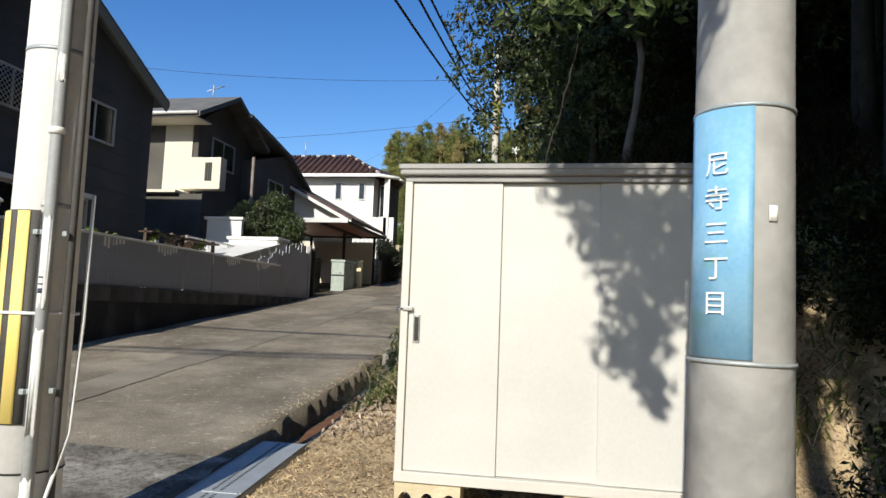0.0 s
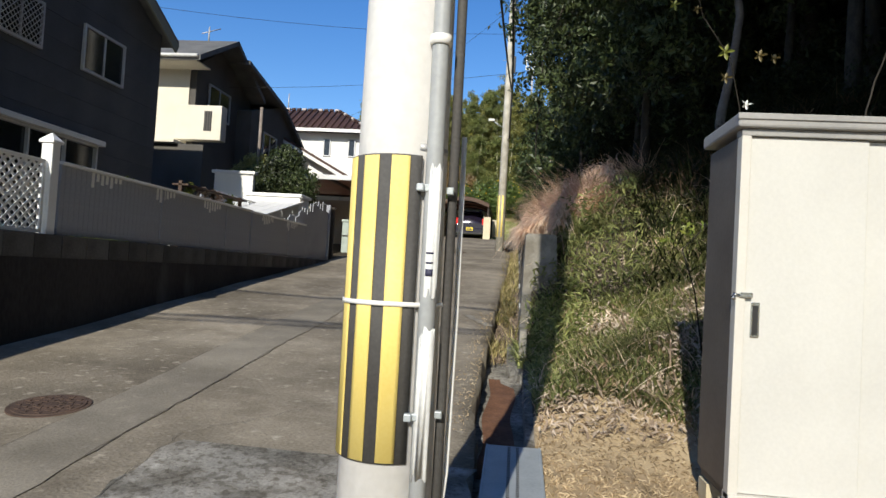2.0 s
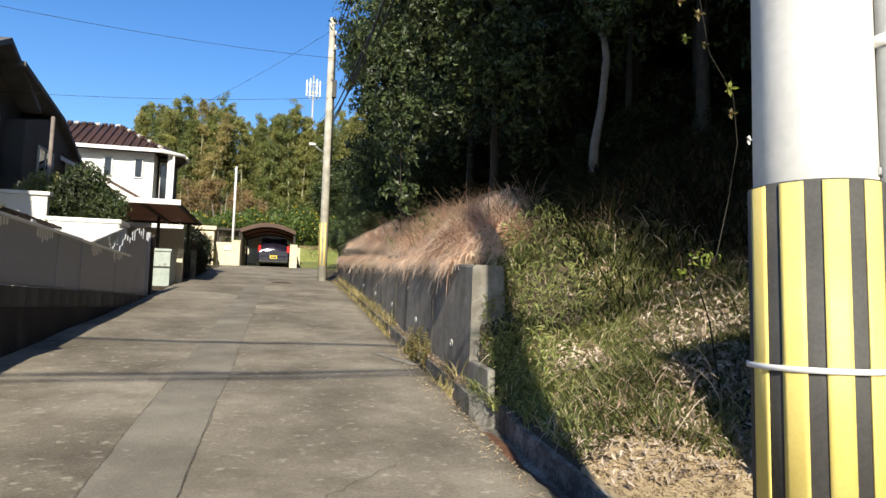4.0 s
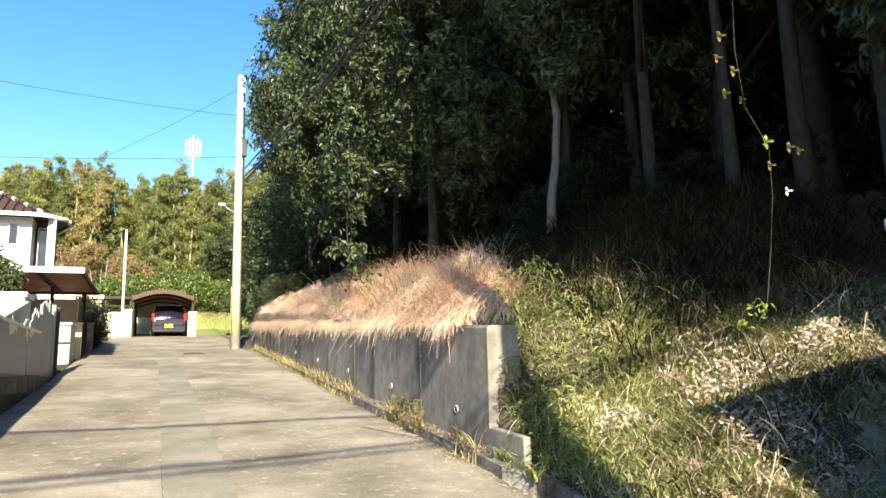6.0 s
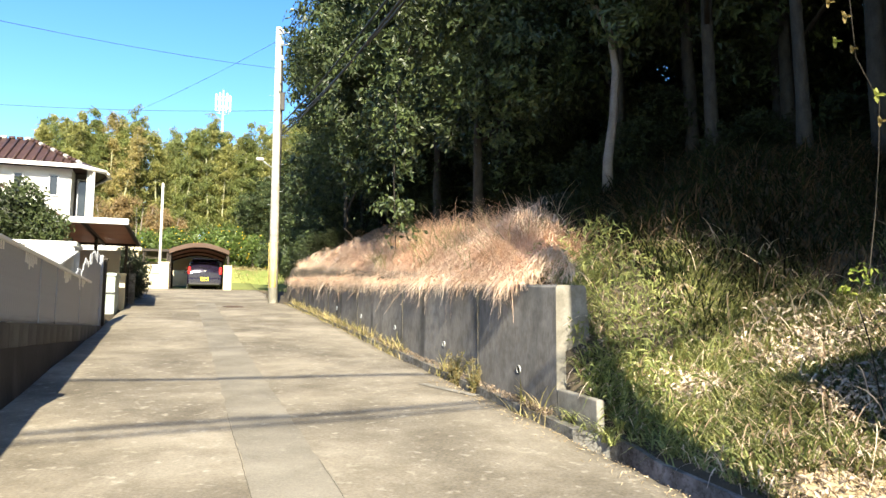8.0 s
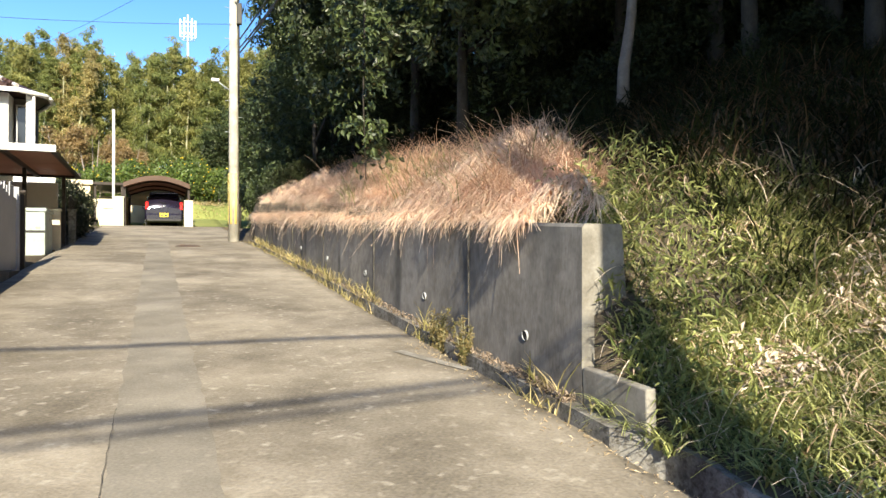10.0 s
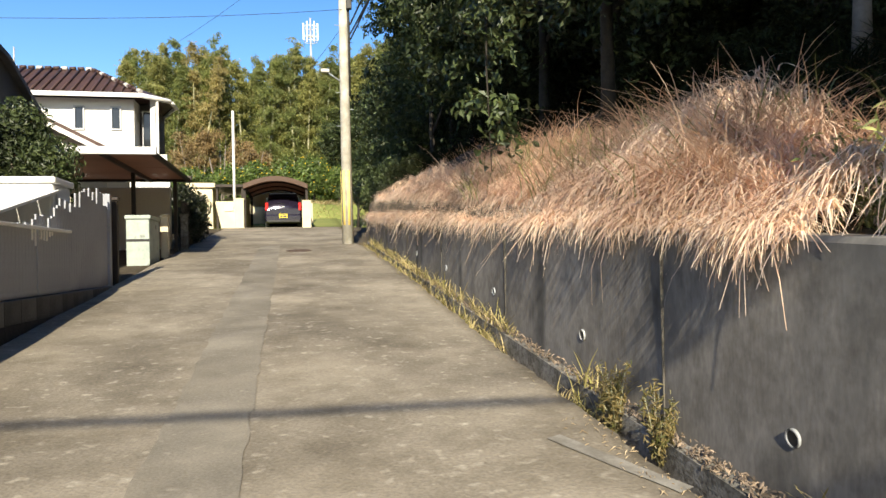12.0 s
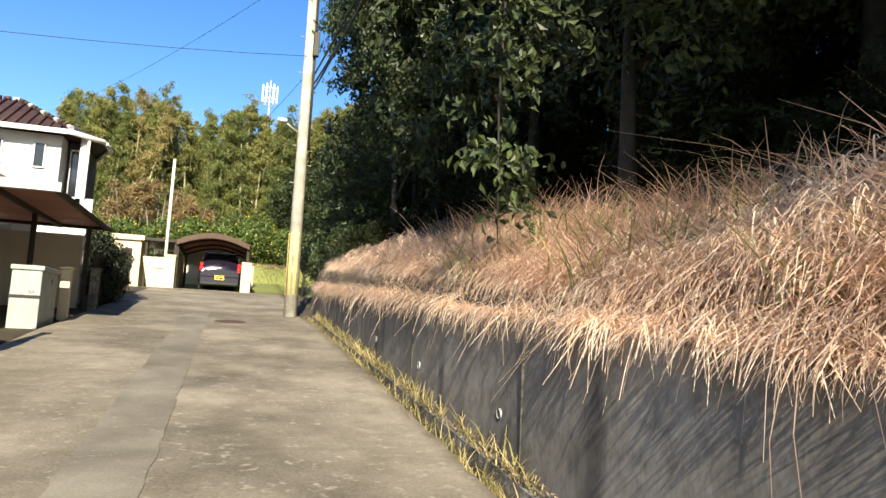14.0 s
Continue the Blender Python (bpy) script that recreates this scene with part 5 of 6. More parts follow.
    v1 = blade_arrays(r - np.array([0, 0, 0.02]), rng.uniform(0, 6.28, n), rng.uniform(0.14, 0.40, n), rng.uniform(0.004, 0.009, n), rng.uniform(0.7, 1.1, n), rng.uniform(0.3, 0.9, n), 5)
    stuff("slab_tufts", *v1, GREEN_BLADE, "green tufts of grass round the concrete slab", "grass")
    # dead leaves in patches on the bank
    def patch(x, y):
        return (y < 7.9 - 1.1 * smooth(-0.6, 0.9, x)) & (np.sin(x * 1.7 + 0.6) * np.sin(y * 2.1 + 0.4) + 0.3 * np.sin(5 * x + 3 * y) > 0.12) & (y < 8.2)
    r = grow(15000, -1.8, 3.5, 5.0, 9.5, patch)
    r[:, 2] += rng.uniform(0.01, 0.07, len(r))
    v = leaf_arrays(r, rng.normal(size=r.shape) * 0.6 + np.array([0, -0.2, 1.0]), 0.058, 0.35)
    stuff("leaf_litter", *v, LITTER, "pale dead leaves lying on the bank", "leaf litter")
    # thicker drifts of pale leaves
    r = np.concatenate([grow(int(2700 * q), cx - q, cx + q, cy - q, cy + q, lambda x, y, cx=cx, cy=cy, q=q: (x - cx) ** 2 + (y - cy) ** 2 < q * q * rng.uniform(0.2, 1.0, len(x))) for cx, cy, q in ((-0.05, 6.85, 0.6), (-1.15, 7.0, 0.32), (0.75, 6.4, 0.25), (-0.5, 5.95, 0.4))])
    r[:, 2] += rng.uniform(0.03, 0.16, len(r))
    v = leaf_arrays(r, rng.normal(size=r.shape) * 0.6 + np.array([0, -0.3, 1.0]), 0.066, 0.38)
    stuff("leaf_drift", *v, LITTER, "drifts of pale dry leaves over the grass", "leaf litter")
    # clippings on the plot
    r = grow(26000, -1.82, 2.2, 2.4, 6.2)
    r[:, 2] += 0.006
    v = leaf_arrays(r, rng.normal(size=r.shape) * 0.35 + np.array([0, 0, 1.0]), 0.045, 0.16)
    stuff("dry_clippings", *v, CHAFF, "dry grass clippings strewn over sandy soil", "clippings")


bank_grass()


def gutter_weeds():
    n = 3400
    y = 7.6 + 16.5 * rng.uniform(0, 1, n)
    keep = np.sin(y * 2.6) + 0.6 * np.sin(y * 6.1 + 1) + 1.6 * smooth(11.5, 13.5, y) > 0.5
    y = y[keep]
    n = len(y)
    x = rng.uniform(-2.26, -1.95, n)
    root = np.stack([x, y, road_z(y) + np.where(x > -2.05, -0.01, -0.18)], axis=1)
    v = blade_arrays(root, rng.uniform(0, 6.28, n), rng.uniform(0.16, 0.40, n), rng.uniform(0.003, 0.007, n), rng.uniform(0.8, 1.1, n), rng.uniform(0.1, 0.7, n), 4)
    stuff("gutter_weeds", *v, leaf_material("gutter_grass", (0.26, 0.24, 0.07), (0.58, 0.46, 0.24), 0.3, 0.3, 0.7), "dry and green weeds growing in the gutter", "weeds")
    n = 5600
    y = 7.9 + 14 * rng.uniform(0, 1, n) ** 1.8
    x = rng.uniform(-2.23, -1.945, n)
    c = np.stack([x, y, road_z(y) + np.where(x > -2.05, 0.0, -0.21) + rng.uniform(0, 0.05, n)], axis=1)
    v = leaf_arrays(c, rng.normal(size=c.shape) * 0.7 + np.array([0, 0, 0.6]), 0.042, 0.35)
    stuff("gutter_litter", *v, leaf_material("gutter_leaf", (0.09, 0.068, 0.05), (0.34, 0.26, 0.19), 0.3, 0.1, 0.8), "brown dead leaves lying in the gutter", "leaf litter")
    n = 420
    y = 4.9 + 5.0 * rng.uniform(0, 1, n)
    c = np.stack([-2.34 + np.minimum(rng.normal(0, 0.07, n), 0.06), y, road_z(y) + 0.012], axis=1)
    v = leaf_arrays(c, rng.normal(size=c.shape) * 0.3 + np.array([0, 0, 1.0]), 0.035, 0.12)
    stuff("road_chaff", *v, CHAFF, "dry bits of grass on the lane's edge", "clippings")


gutter_weeds()


WEED_LEAF = leaf_material("weed_leaf", (0.09, 0.10, 0.03), (0.36, 0.27, 0.12), 0.3, 0.3)


def fern(x, y, label):
    base = thing("weed", label, "weed", at=(x, y, float(road_z(y)) - 0.18))
    sets = []
    for k in range(10):
        a, L = random.uniform(0, 6.28), random.uniform(0.26, 0.50)
        tip = Vector((math.cos(a) * 0.08 - 0.02, math.sin(a) * 0.13 - 0.02, L))
        part("stem", tube([(0, 0, 0), tip * 0.5 + Vector((0, 0, 0.03)), tip], [0.004, 0.003, 0.001], 5), BAMBOO_CULM, base)
        t = rng.uniform(0.2, 1, 70)
        c = np.array(tip)[None, :] * t[:, None] + rng.normal(0, 0.018, (70, 3))
        d = rng.normal(size=(70, 3))
        sets.append(leaf_arrays(c, d, 0.05, 0.22))
    v, f = join(*sets)
    o = new("foliage", mesh_of("foliage", v, f, WEED_LEAF))
    o.parent = base
    tagged(o, "fine reddish-green leaflets", kind="stuff")


fern(-2.08, 9.95, "feathery reddish-green weed at the foot of the wall")
fern(-2.05, 9.50, "feathery yellow-green weed growing from the gutter")


# ---- houses ----
def window(parent, face, a0, a1, z0, z1, at, bars=1, lattice=False, deep=0.06):
    """A window on a wall: face 'x' looks along +x, 'y' along -y."""
    def bx(p0, q0, r0, p1, q1, r1, b=0.004):
        return box(at + r0, p0, q0, at + r1, p1, q1, b) if face == "x" else box(p0, at - r1, q0, p1, at - r0, q1, b)
    w = thing("window", "", "")
    w.parent = parent
    for k in ("label", "category"):
        if k in w:
            del w[k]
    t = 0.05
    for p in ((a0, z0, a1, z0 + t), (a0, z1 - t, a1, z1), (a0, z0 + t, a0 + t, z1 - t), (a1 - t, z0 + t, a1, z1 - t)):
        part("frame", bx(p[0], p[1], 0.0, p[2], p[3], deep), ALU, w)
    for k in range(bars):
        c = a0 + (a1 - a0) * (k + 1) / (bars + 1)
        part("mullion", bx(c - 0.02, z0 + t, 0.0, c + 0.02, z1 - t, deep - 0.015), ALU, w)
    part("pane", bx(a0 + t, z0 + t, 0.006, a1 - t, z1 - t, 0.02, 0), GLASS_DARK, w)
    if lattice:
        n = 15
        W, H = a1 - a0 - 2 * t, z1 - z0 - 2 * t
        for k in range(n):
            for s in (0, 1):
                c = (W + H) * (k + 0.5) / n - H
                f0, f1 = max(c, 0.0), min(c + H, W)
                u0, u1 = a0 + t + f0, a0 + t + f1
                zz0, zz1 = z0 + t + (f0 - c), z0 + t + (f1 - c)
                if s:
                    zz0, zz1 = z0 + z1 - zz0, z0 + z1 - zz1
                lo, hi = (at + deep, at + deep + 0.01)
                pts = ((lo, u0, zz0), (lo, u1, zz1)) if face == "x" else ((u0, at - deep, zz0), (u1, at - deep, zz1))
                part("grille_bar", tube(pts, 0.008, 5), ALU, w)
    return w


def roof_gable(name, axis, lo, hi, half, zc, ze, c, mat, thick=0.12):
    """A gable roof: the ridge along an axis from lo to hi at c, falling to both sides over half."""
    out = [(c - half, ze), (c, zc), (c + half, ze), (c + half, ze - thick), (c, zc - thick), (c - half, ze - thick)]
    return prism(out, lo, hi, axis)


def house_dark():
    h = thing("house", "two-storey house with dark grey siding and a gable roof", "house", at=(0, 0, 0))
    out = [(8.85, 1.4), (15.35, 1.4), (15.35, 6.6), (12.2, 8.1), (9.42, 6.80), (9.42, 5.15), (8.85, 5.15)]
    part("wall", prism(out, -18.5, -10.5, "x"), HOUSE_DARK, h)
    # siding boards on the gable face
    me = bpy.data.meshes.new("board")
    bm = box(0, 0, 0, 0.012, 6.5, 0.44, 0.003)
    bm.to_mesh(me)
    bm.free()
    me.materials.append(HOUSE_DARK)
    upper = bpy.data.meshes.new("board")
    bm = box(0, 0.57, 0, 0.012, 6.5, 0.44, 0.003)
    bm.to_mesh(upper)
    bm.free()
    upper.materials.append(HOUSE_DARK)
    for k in range(11):
        o = new("board", me if k < 7 else upper)
        o.parent = h
        o.location = (-10.502, 8.85, 1.75 + 0.45 * k)
    part("roof", roof_gable("roof", "x", -19.0, -10.25, 3.5, 8.4, 6.65, 12.2, TILE_GREY, 0.14), TILE_GREY, h, "grey tiled gable roof")
    for s in (-1, 1):
        m = Matrix.Translation((-10.25, 12.2, 8.32)) @ pose(0, 0, 0, -s * math.degrees(math.atan(0.5)))
        part("bargeboard", box(-0.03, min(0, s * 3.9), -0.24, 0.02, max(0, s * 3.9), -0.02, 0.004, m), HOUSE_SAGE, h, "pale green-grey bargeboard")
    part("front_wall", box(-18.4, 8.81, 1.4, -10.51, 8.847, 5.14, 0), HOUSE_SAGE, h, "grey-green rendered front wall")
    part("upper_wall", box(-18.4, 9.38, 5.28, -10.51, 9.417, 6.75, 0), HOUSE_SAGE, h, "grey-green upper wall behind the balcony")
    part("balcony_slab", box(-18.4, 8.72, 5.152, -10.44, 9.41, 5.25, 0.01), WHITE, h)
    for z in (5.62, 6.02):
        rail = part("balcony_rail", box(-18.3, 8.76, z, -10.50, 8.80, z + 0.05, 0.006), WHITE, h, "white balcony railing")
        part("balcony_rail", box(-10.50, 8.76, z, -10.46, 9.38, z + 0.05, 0.006), WHITE, h)
    for k in range(14):
        part("baluster", box(-18.2 + 0.58 * k, 8.765, 5.25, -18.16 + 0.58 * k, 8.795, 6.02, 0.003), WHITE, rail)
    window(h, "x", 10.40, 11.44, 5.03, 5.85, -10.49, 1, True)
    window(h, "x", 12.55, 13.90, 5.02, 5.92, -10.49, 1)
    window(h, "x", 10.30, 13.15, 2.4, 3.66, -10.49, 2, deep=0.10)
    part("awning", box(-10.49, 10.2, 3.66, -10.30, 13.25, 3.76, 0.01), WHITE, h)
    pipe = part("downpipe", tube([(-10.42, 9.55, 1.5), (-10.42, 9.55, 6.6)], 0.04, 10), WHITE, h, "white downpipe")
    part("downpipe_branch", tube([(-10.42, 9.55, 4.0), (-10.42, 9.1, 4.35), (-10.42, 9.0, 4.5)], 0.03, 8), WHITE, pipe)
    part("vent_hood", box(-10.49, 8.92, 4.4, -10.33, 9.08, 4.62, 0.02), WHITE, h)
    part("downpipe", tube([(-10.42, 9.30, 1.5), (-10.42, 9.30, 3.9)], 0.03, 10), PIPE, h)
    return h


house_dark()


def house_cream():
    h = thing("house", "old cream and grey house with a projecting balcony", "house", at=(0, 0, 0))
    # cream only where the sun falls; the shaded faces take the dark grey
    part("wall", prism([(20.4, 1.5), (24.6, 1.5), (24.6, 7.6), (22.0, 8.5), (20.4, 7.55)], -17.5, -12.15, "x"), HOUSE_GREY_SHADE, h, "stucco wall coloured dark grey for shade")
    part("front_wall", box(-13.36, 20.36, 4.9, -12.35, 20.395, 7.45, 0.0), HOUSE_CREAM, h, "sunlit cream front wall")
    part("roof", roof_gable("roof", "x", -18, -11.55, 2.6, 8.85, 7.55, 21.95, TILE_GREY, 0.16), TILE_GREY, h, "grey tiled gable roof")
    part("gutter", tube([(-18, 19.3, 7.5), (-11.6, 19.3, 7.5)], 0.06, 8), WHITE, h, "white eaves gutter")
    part("soffit", box(-17.9, 19.4, 7.38, -11.7, 20.36, 7.42, 0.0), HOUSE_CREAM, h)
    b = part("balcony", box(-12.54, 20.0, 5.14, -11.08, 20.4, 6.2, 0.02), HOUSE_CREAM, h, "cream rendered balcony")
    part("slot", box(-11.62, 19.985, 5.42, -11.38, 20.01, 6.02, 0.004), BLACK_METAL, b, "dark openwork block in the balcony")
    for k in range(3):
        part("grille_bar", box(-11.60 + 0.08 * k, 19.975, 5.42, -11.57 + 0.08 * k, 19.985, 6.02, 0), HOUSE_GREY_SHADE, b)
    part("rear_wall", prism([(23.5, 1.5), (30.0, 1.5), (30.0, 6.3), (26.5, 7.75), (23.5, 6.9)], -17, -11.6, "x"), HOUSE_GREY_SHADE, h, "rear wing stucco coloured dark grey for shade")
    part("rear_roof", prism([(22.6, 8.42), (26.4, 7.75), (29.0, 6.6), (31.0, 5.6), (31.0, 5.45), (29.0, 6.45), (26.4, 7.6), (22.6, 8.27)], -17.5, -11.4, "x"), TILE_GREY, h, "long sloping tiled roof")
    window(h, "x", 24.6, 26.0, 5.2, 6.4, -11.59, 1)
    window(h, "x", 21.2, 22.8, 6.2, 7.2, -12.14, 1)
    part("lower_wall", box(-14.5, 19.2, 1.5, -11.2, 20.35, 4.85, 0.01), HOUSE_GREY_SHADE, h, "lower grey wall under the balcony")
    part("ledge", box(-14.5, 19.0, 4.86, -12.0, 20.3, 4.95, 0.01), HOUSE_CREAM, h)
    part("aerial_mast", tube([(-12.6, 21.9, 8.8), (-12.6, 21.9, 9.3)], 0.025, 6), ALU, h)
    part("aerial_arm", tube([(-12.75, 21.7, 9.0), (-12.35, 22.2, 9.35)], 0.018, 6), ALU, h)
    return h


house_cream()


def yard_wall():
    b = thing("garden_wall", "white rendered garden wall with a flat coping", "wall", at=(-9.94, 17.4, 1.6))
    part("panel", box(0, 0, 0, 1.05, 0.14, 2.20, 0.01), HOUSE_WHITE, b)
    part("coping", box(-0.06, -0.06, 2.20, 1.11, 0.2, 2.28, 0.01), HOUSE_WHITE, b)


yard_wall()


def house_white():
    h = thing("house", "white two-storey house with a brown tiled hip roof", "house", at=(0, 0, 0))
    part("wall", box(-18.0, 33.0, 3.0, -9.72, 36.6, 8.15, 0.0), HOUSE_WHITE, h, "bright white stucco wall")
    part("corner_post", box(-9.16, 33.0, 3.0, -8.98, 33.2, 8.15, 0.01), HOUSE_WHITE, h)
    part("parapet", box(-9.70, 33.0, 3.0, -8.60, 33.12, 6.1, 0.01), HOUSE_WHITE, h)
    part("recess_wall", box(-9.70, 33.9, 3.0, -9.25, 36.4, 8.15, 0.01), HOUSE_GREY_SHADE, h, "shaded recess of the upper veranda")
    for x in (-11.77, -10.52):
        window(h, "y", x, x + 0.37, 6.98, 7.86, 32.99, 0)
    window(h, "y", -9.62, -9.2, 6.2, 7.9, 33.88, 0)
    # hip roof
    bm = bmesh.new()
    e = [bm.verts.new(p) for p in ((-18.6, 32.4, 8.2), (-9.35, 32.4, 8.2), (-8.5, 33.3, 8.2), (-8.5, 34.4, 8.2), (-9.6, 37.2, 8.2), (-18.6, 37.2, 8.2))]
    r = [bm.verts.new(p) for p in ((-15.4, 34.8, 9.65), (-11.6, 34.8, 9.65))]
    for f in ((e[0], e[1], r[1], r[0]), (e[1], e[2], r[1]), (e[2], e[3], r[1]), (e[3], e[4], r[1]), (e[4], e[5], r[0], r[1]), (e[5], e[0], r[0]), e[::-1]):
        bm.faces.new(f)
    roof = part("roof", bm, TILE_BROWN, h, "dark reddish brown tiled hip roof")
    part("fascia", box(-18.6, 32.36, 8.08, -9.36, 32.42, 8.24, 0.005), HOUSE_WHITE, roof)
    part("fascia", tube([(-9.35, 32.39, 8.16), (-8.5, 33.29, 8.16), (-8.48, 34.4, 8.16), (-9.58, 37.2, 8.16)], 0.09, 4), HOUSE_WHITE, roof)
    # tile rolls down the front slope
    for k in range(30):
        x = -18.3 + 0.33 * k
        t = min(1.0, (x + 18.6) / 3.2, (-9.35 - x) / 2.25)
        if t > 0.05:
            part("tile_roll", tube([(x, 32.4, 8.24), (x, 32.4 + 2.4 * t, 8.24 + 1.45 * t)], 0.05, 6), TILE_BROWN, roof)
    for a, b in (((-9.35, 32.4, 8.3), (-11.6, 34.8, 9.7)), ((-11.6, 34.8, 9.7), (-15.4, 34.8, 9.7))):
        a, b = Vector(a), Vector(b)
        n = int((b - a).length / 0.28)
        for k in range(n):
            p, q = a.lerp(b, k / n), a.lerp(b, (k + 0.75) / n)
            part("ridge_tile", tube([p, q], [0.085, 0.07], 8), TILE_EDGE if k % 3 == 0 else TILE_BROWN, roof)
    part("eaves_gutter", tube([(-8.42, 33.3, 8.12), (-8.42, 34.4, 8.12)], 0.05, 8), WHITE, h)
    part("downpipe", tube([(-8.9, 32.95, 8.1), (-8.9, 32.95, 3.2)], 0.05, 8), WHITE, h)
    part("aerial_mast", tube([(-15.0, 36.6, 10.1), (-15.0, 36.6, 11.0)], 0.03, 6), ALU, h)
    return h


house_white()


def house_small():
    h = thing("house", "small house with a brown tiled gable roof and white verge", "house", at=(0, 0, 0))
    part("wall", prism([(-15.6, 2), (-9.3, 2), (-9.3, 5.2), (-12.4, 6.9), (-15.6, 5.2)], 27.4, 31.5, "y"), HOUSE_WHITE, h)
    part("roof", roof_gable("roof", "y", 26.9, 32, 3.6, 7.1, 5.2, -12.4, TILE_BROWN, 0.14), TILE_BROWN, h, "brown tiled gable roof")
    m = Matrix.Translation((-12.4, 26.88, 6.95)) @ pose(0, 0, 0, 0, math.degrees(math.atan(1.9 / 3.6)), 0)
    part("verge", box(0, -0.03, -0.10, 4.05, 0.03, 0.03, 0.004, m), HOUSE_WHITE, h)
    part("lower_roof", prism([(-11.2, 5.05), (-8.6, 4.75), (-8.6, 4.62), (-11.2, 4.92)], 25.6, 27.35, "y"), TILE_BROWN, h)
    return h


house_small()


# ---- yards along the left side ----
def side_carport():
    b = thing("carport", "flat carport roof of brown sheet on dark posts", "carport", at=(0, 0, 0))
    for k in range(4):
        part("roof_sheet", box(-9.3, 19.42 + 1.1 * k, 4.08, -6.5, 20.50 + 1.1 * k, 4.10, 0), BROWN_SHEET, b)
    for y in (19.4, 23.8):
        part("beam", box(-9.35, y - 0.05, 4.02, -6.45, y + 0.05, 4.16, 0.006), ALU if y < 20 else BRONZE, b)
    for x in (-9.3, -6.5, -7.4):
        part("rafter", box(x - 0.04, 19.45, 4.0, x + 0.04, 23.75, 4.075, 0.004), BRONZE, b)
    for x, y in ((-7.4, 21.9), (-6.8, 23.5), (-9.2, 23.5)):
        part("post", box(x - 0.04, y - 0.04, float(road_z(y)) - 0.1, x + 0.04, y + 0.04, 4.0, 0.006), BRONZE, b)
    part("back_wall", box(-10.0, 23.95, 1.8, -7.0, 24.15, 3.9, 0.01), HOUSE_CREAM, b, "beige wall at the carport's back")


side_carport()


def steel_bin():
    b = thing("storage_bin", "weathered pale green metal storage box on the kerb", "storage box", at=(-7.15, 20.05, float(road_z(20.2)) - 0.13))
    part("body", box(0, 0, 0.04, 0.42, 1.0, 0.98, 0.015), BIN_GREEN, b)
    part("lid", box(-0.02, -0.03, 0.985, 0.45, 1.02, 1.06, 0.015), BIN_GREEN, b)
    for x in (0.02, 0.36):
        part("foot", box(x, 0.02, 0.0, x + 0.04, 0.98, 0.038, 0.004), BLACK_METAL, b)
    part("band", box(-0.004, -0.008, 0.55, 0.43, 0.0, 0.60, 0.002), BLACK_METAL, b)


steel_bin()


def gateway():
    """Posts, dark gate leaves and walls between the box and the far gate."""
    for x, y, w, h, m, lab in ((-6.70, 17.35, 0.10, 1.35, BRONZE, "dark bronze gate post beside the screen"), (-6.72, 21.6, 0.16, 0.95, CREAM_WALL, "cream rendered gate pier"),
                               (-6.62, 23.6, 0.16, 0.9, OLD_CONCRETE, "rough concrete gate pier"), (-6.85, 27.0, 0.3, 1.45, CREAM_WALL, "tall cream gate pier")):
        b = thing("gate_pier", lab, "gate pier", at=(x, y, float(road_z(y)) - 0.1))
        part("shaft", box(-w / 2, -w / 2, 0, w / 2, w / 2, h, 0.01), m, b)
        part("cap", box(-w / 2 - 0.02, -w / 2 - 0.02, h, w / 2 + 0.02, w / 2 + 0.02, h + 0.05, 0.01), m, b)
    for y0, y1, x in ((17.5, 20.0, -7.45), (24.0, 26.8, -6.75)):
        b = thing("gate", "dark bronze sliding gate of upright bars", "gate", at=(x, y0, float(road_z(y0)) - 0.05))
        w = y1 - y0
        for z in (0.1, 1.15):
            part("rail", box(-0.02, 0, z, 0.02, w, z + 0.05, 0.004), BRONZE, b)
        for k in range(int(w / 0.09)):
            part("bar", box(-0.012, k * 0.09, 0.05, 0.012, k * 0.09 + 0.05, 1.25, 0.002), BRONZE, b)
    global rng
    rng = np.random.default_rng(99)
    for x, y, r, h in ((-6.78, 25.5, 0.55, 1.7), (-6.9, 26.4, 0.5, 1.5), (-7.4, 28.5, 0.7, 1.5),):
        z = float(road_z(y))
        c, d = clump_points(2600, [(0, 0, h * 0.3, r, 0.9), (0.1, 0.3, h * 0.6, r * 0.8, 0.9), (-0.1, -0.3, h * 0.75, r * 0.7, 1.0)])
        v, f = leaf_arrays(c, d + rng.normal(scale=0.5, size=d.shape), 0.10)
        o = new("hedge", mesh_of("hedge", v, f, DARK_HEDGE))
        o.location = (x, y, z)
        tagged(o, "dark clipped evergreen shrub inside a gate", "shrub", group="shrubs inside the gates")
    b = thing("side_wall", "white louvred wall of a small building", "wall", at=(-8.2, 25.2, 2.3))
    part("panel", box(0, 0, 0, 1.0, 0.15, 2.0, 0.01), HOUSE_WHITE, b)
    for k in range(5):
        part("louvre", box(0.1 + 0.17 * k, -0.02, 0.9, 0.2 + 0.17 * k, 0.0, 1.9, 0.002), ALU, b)


gateway()


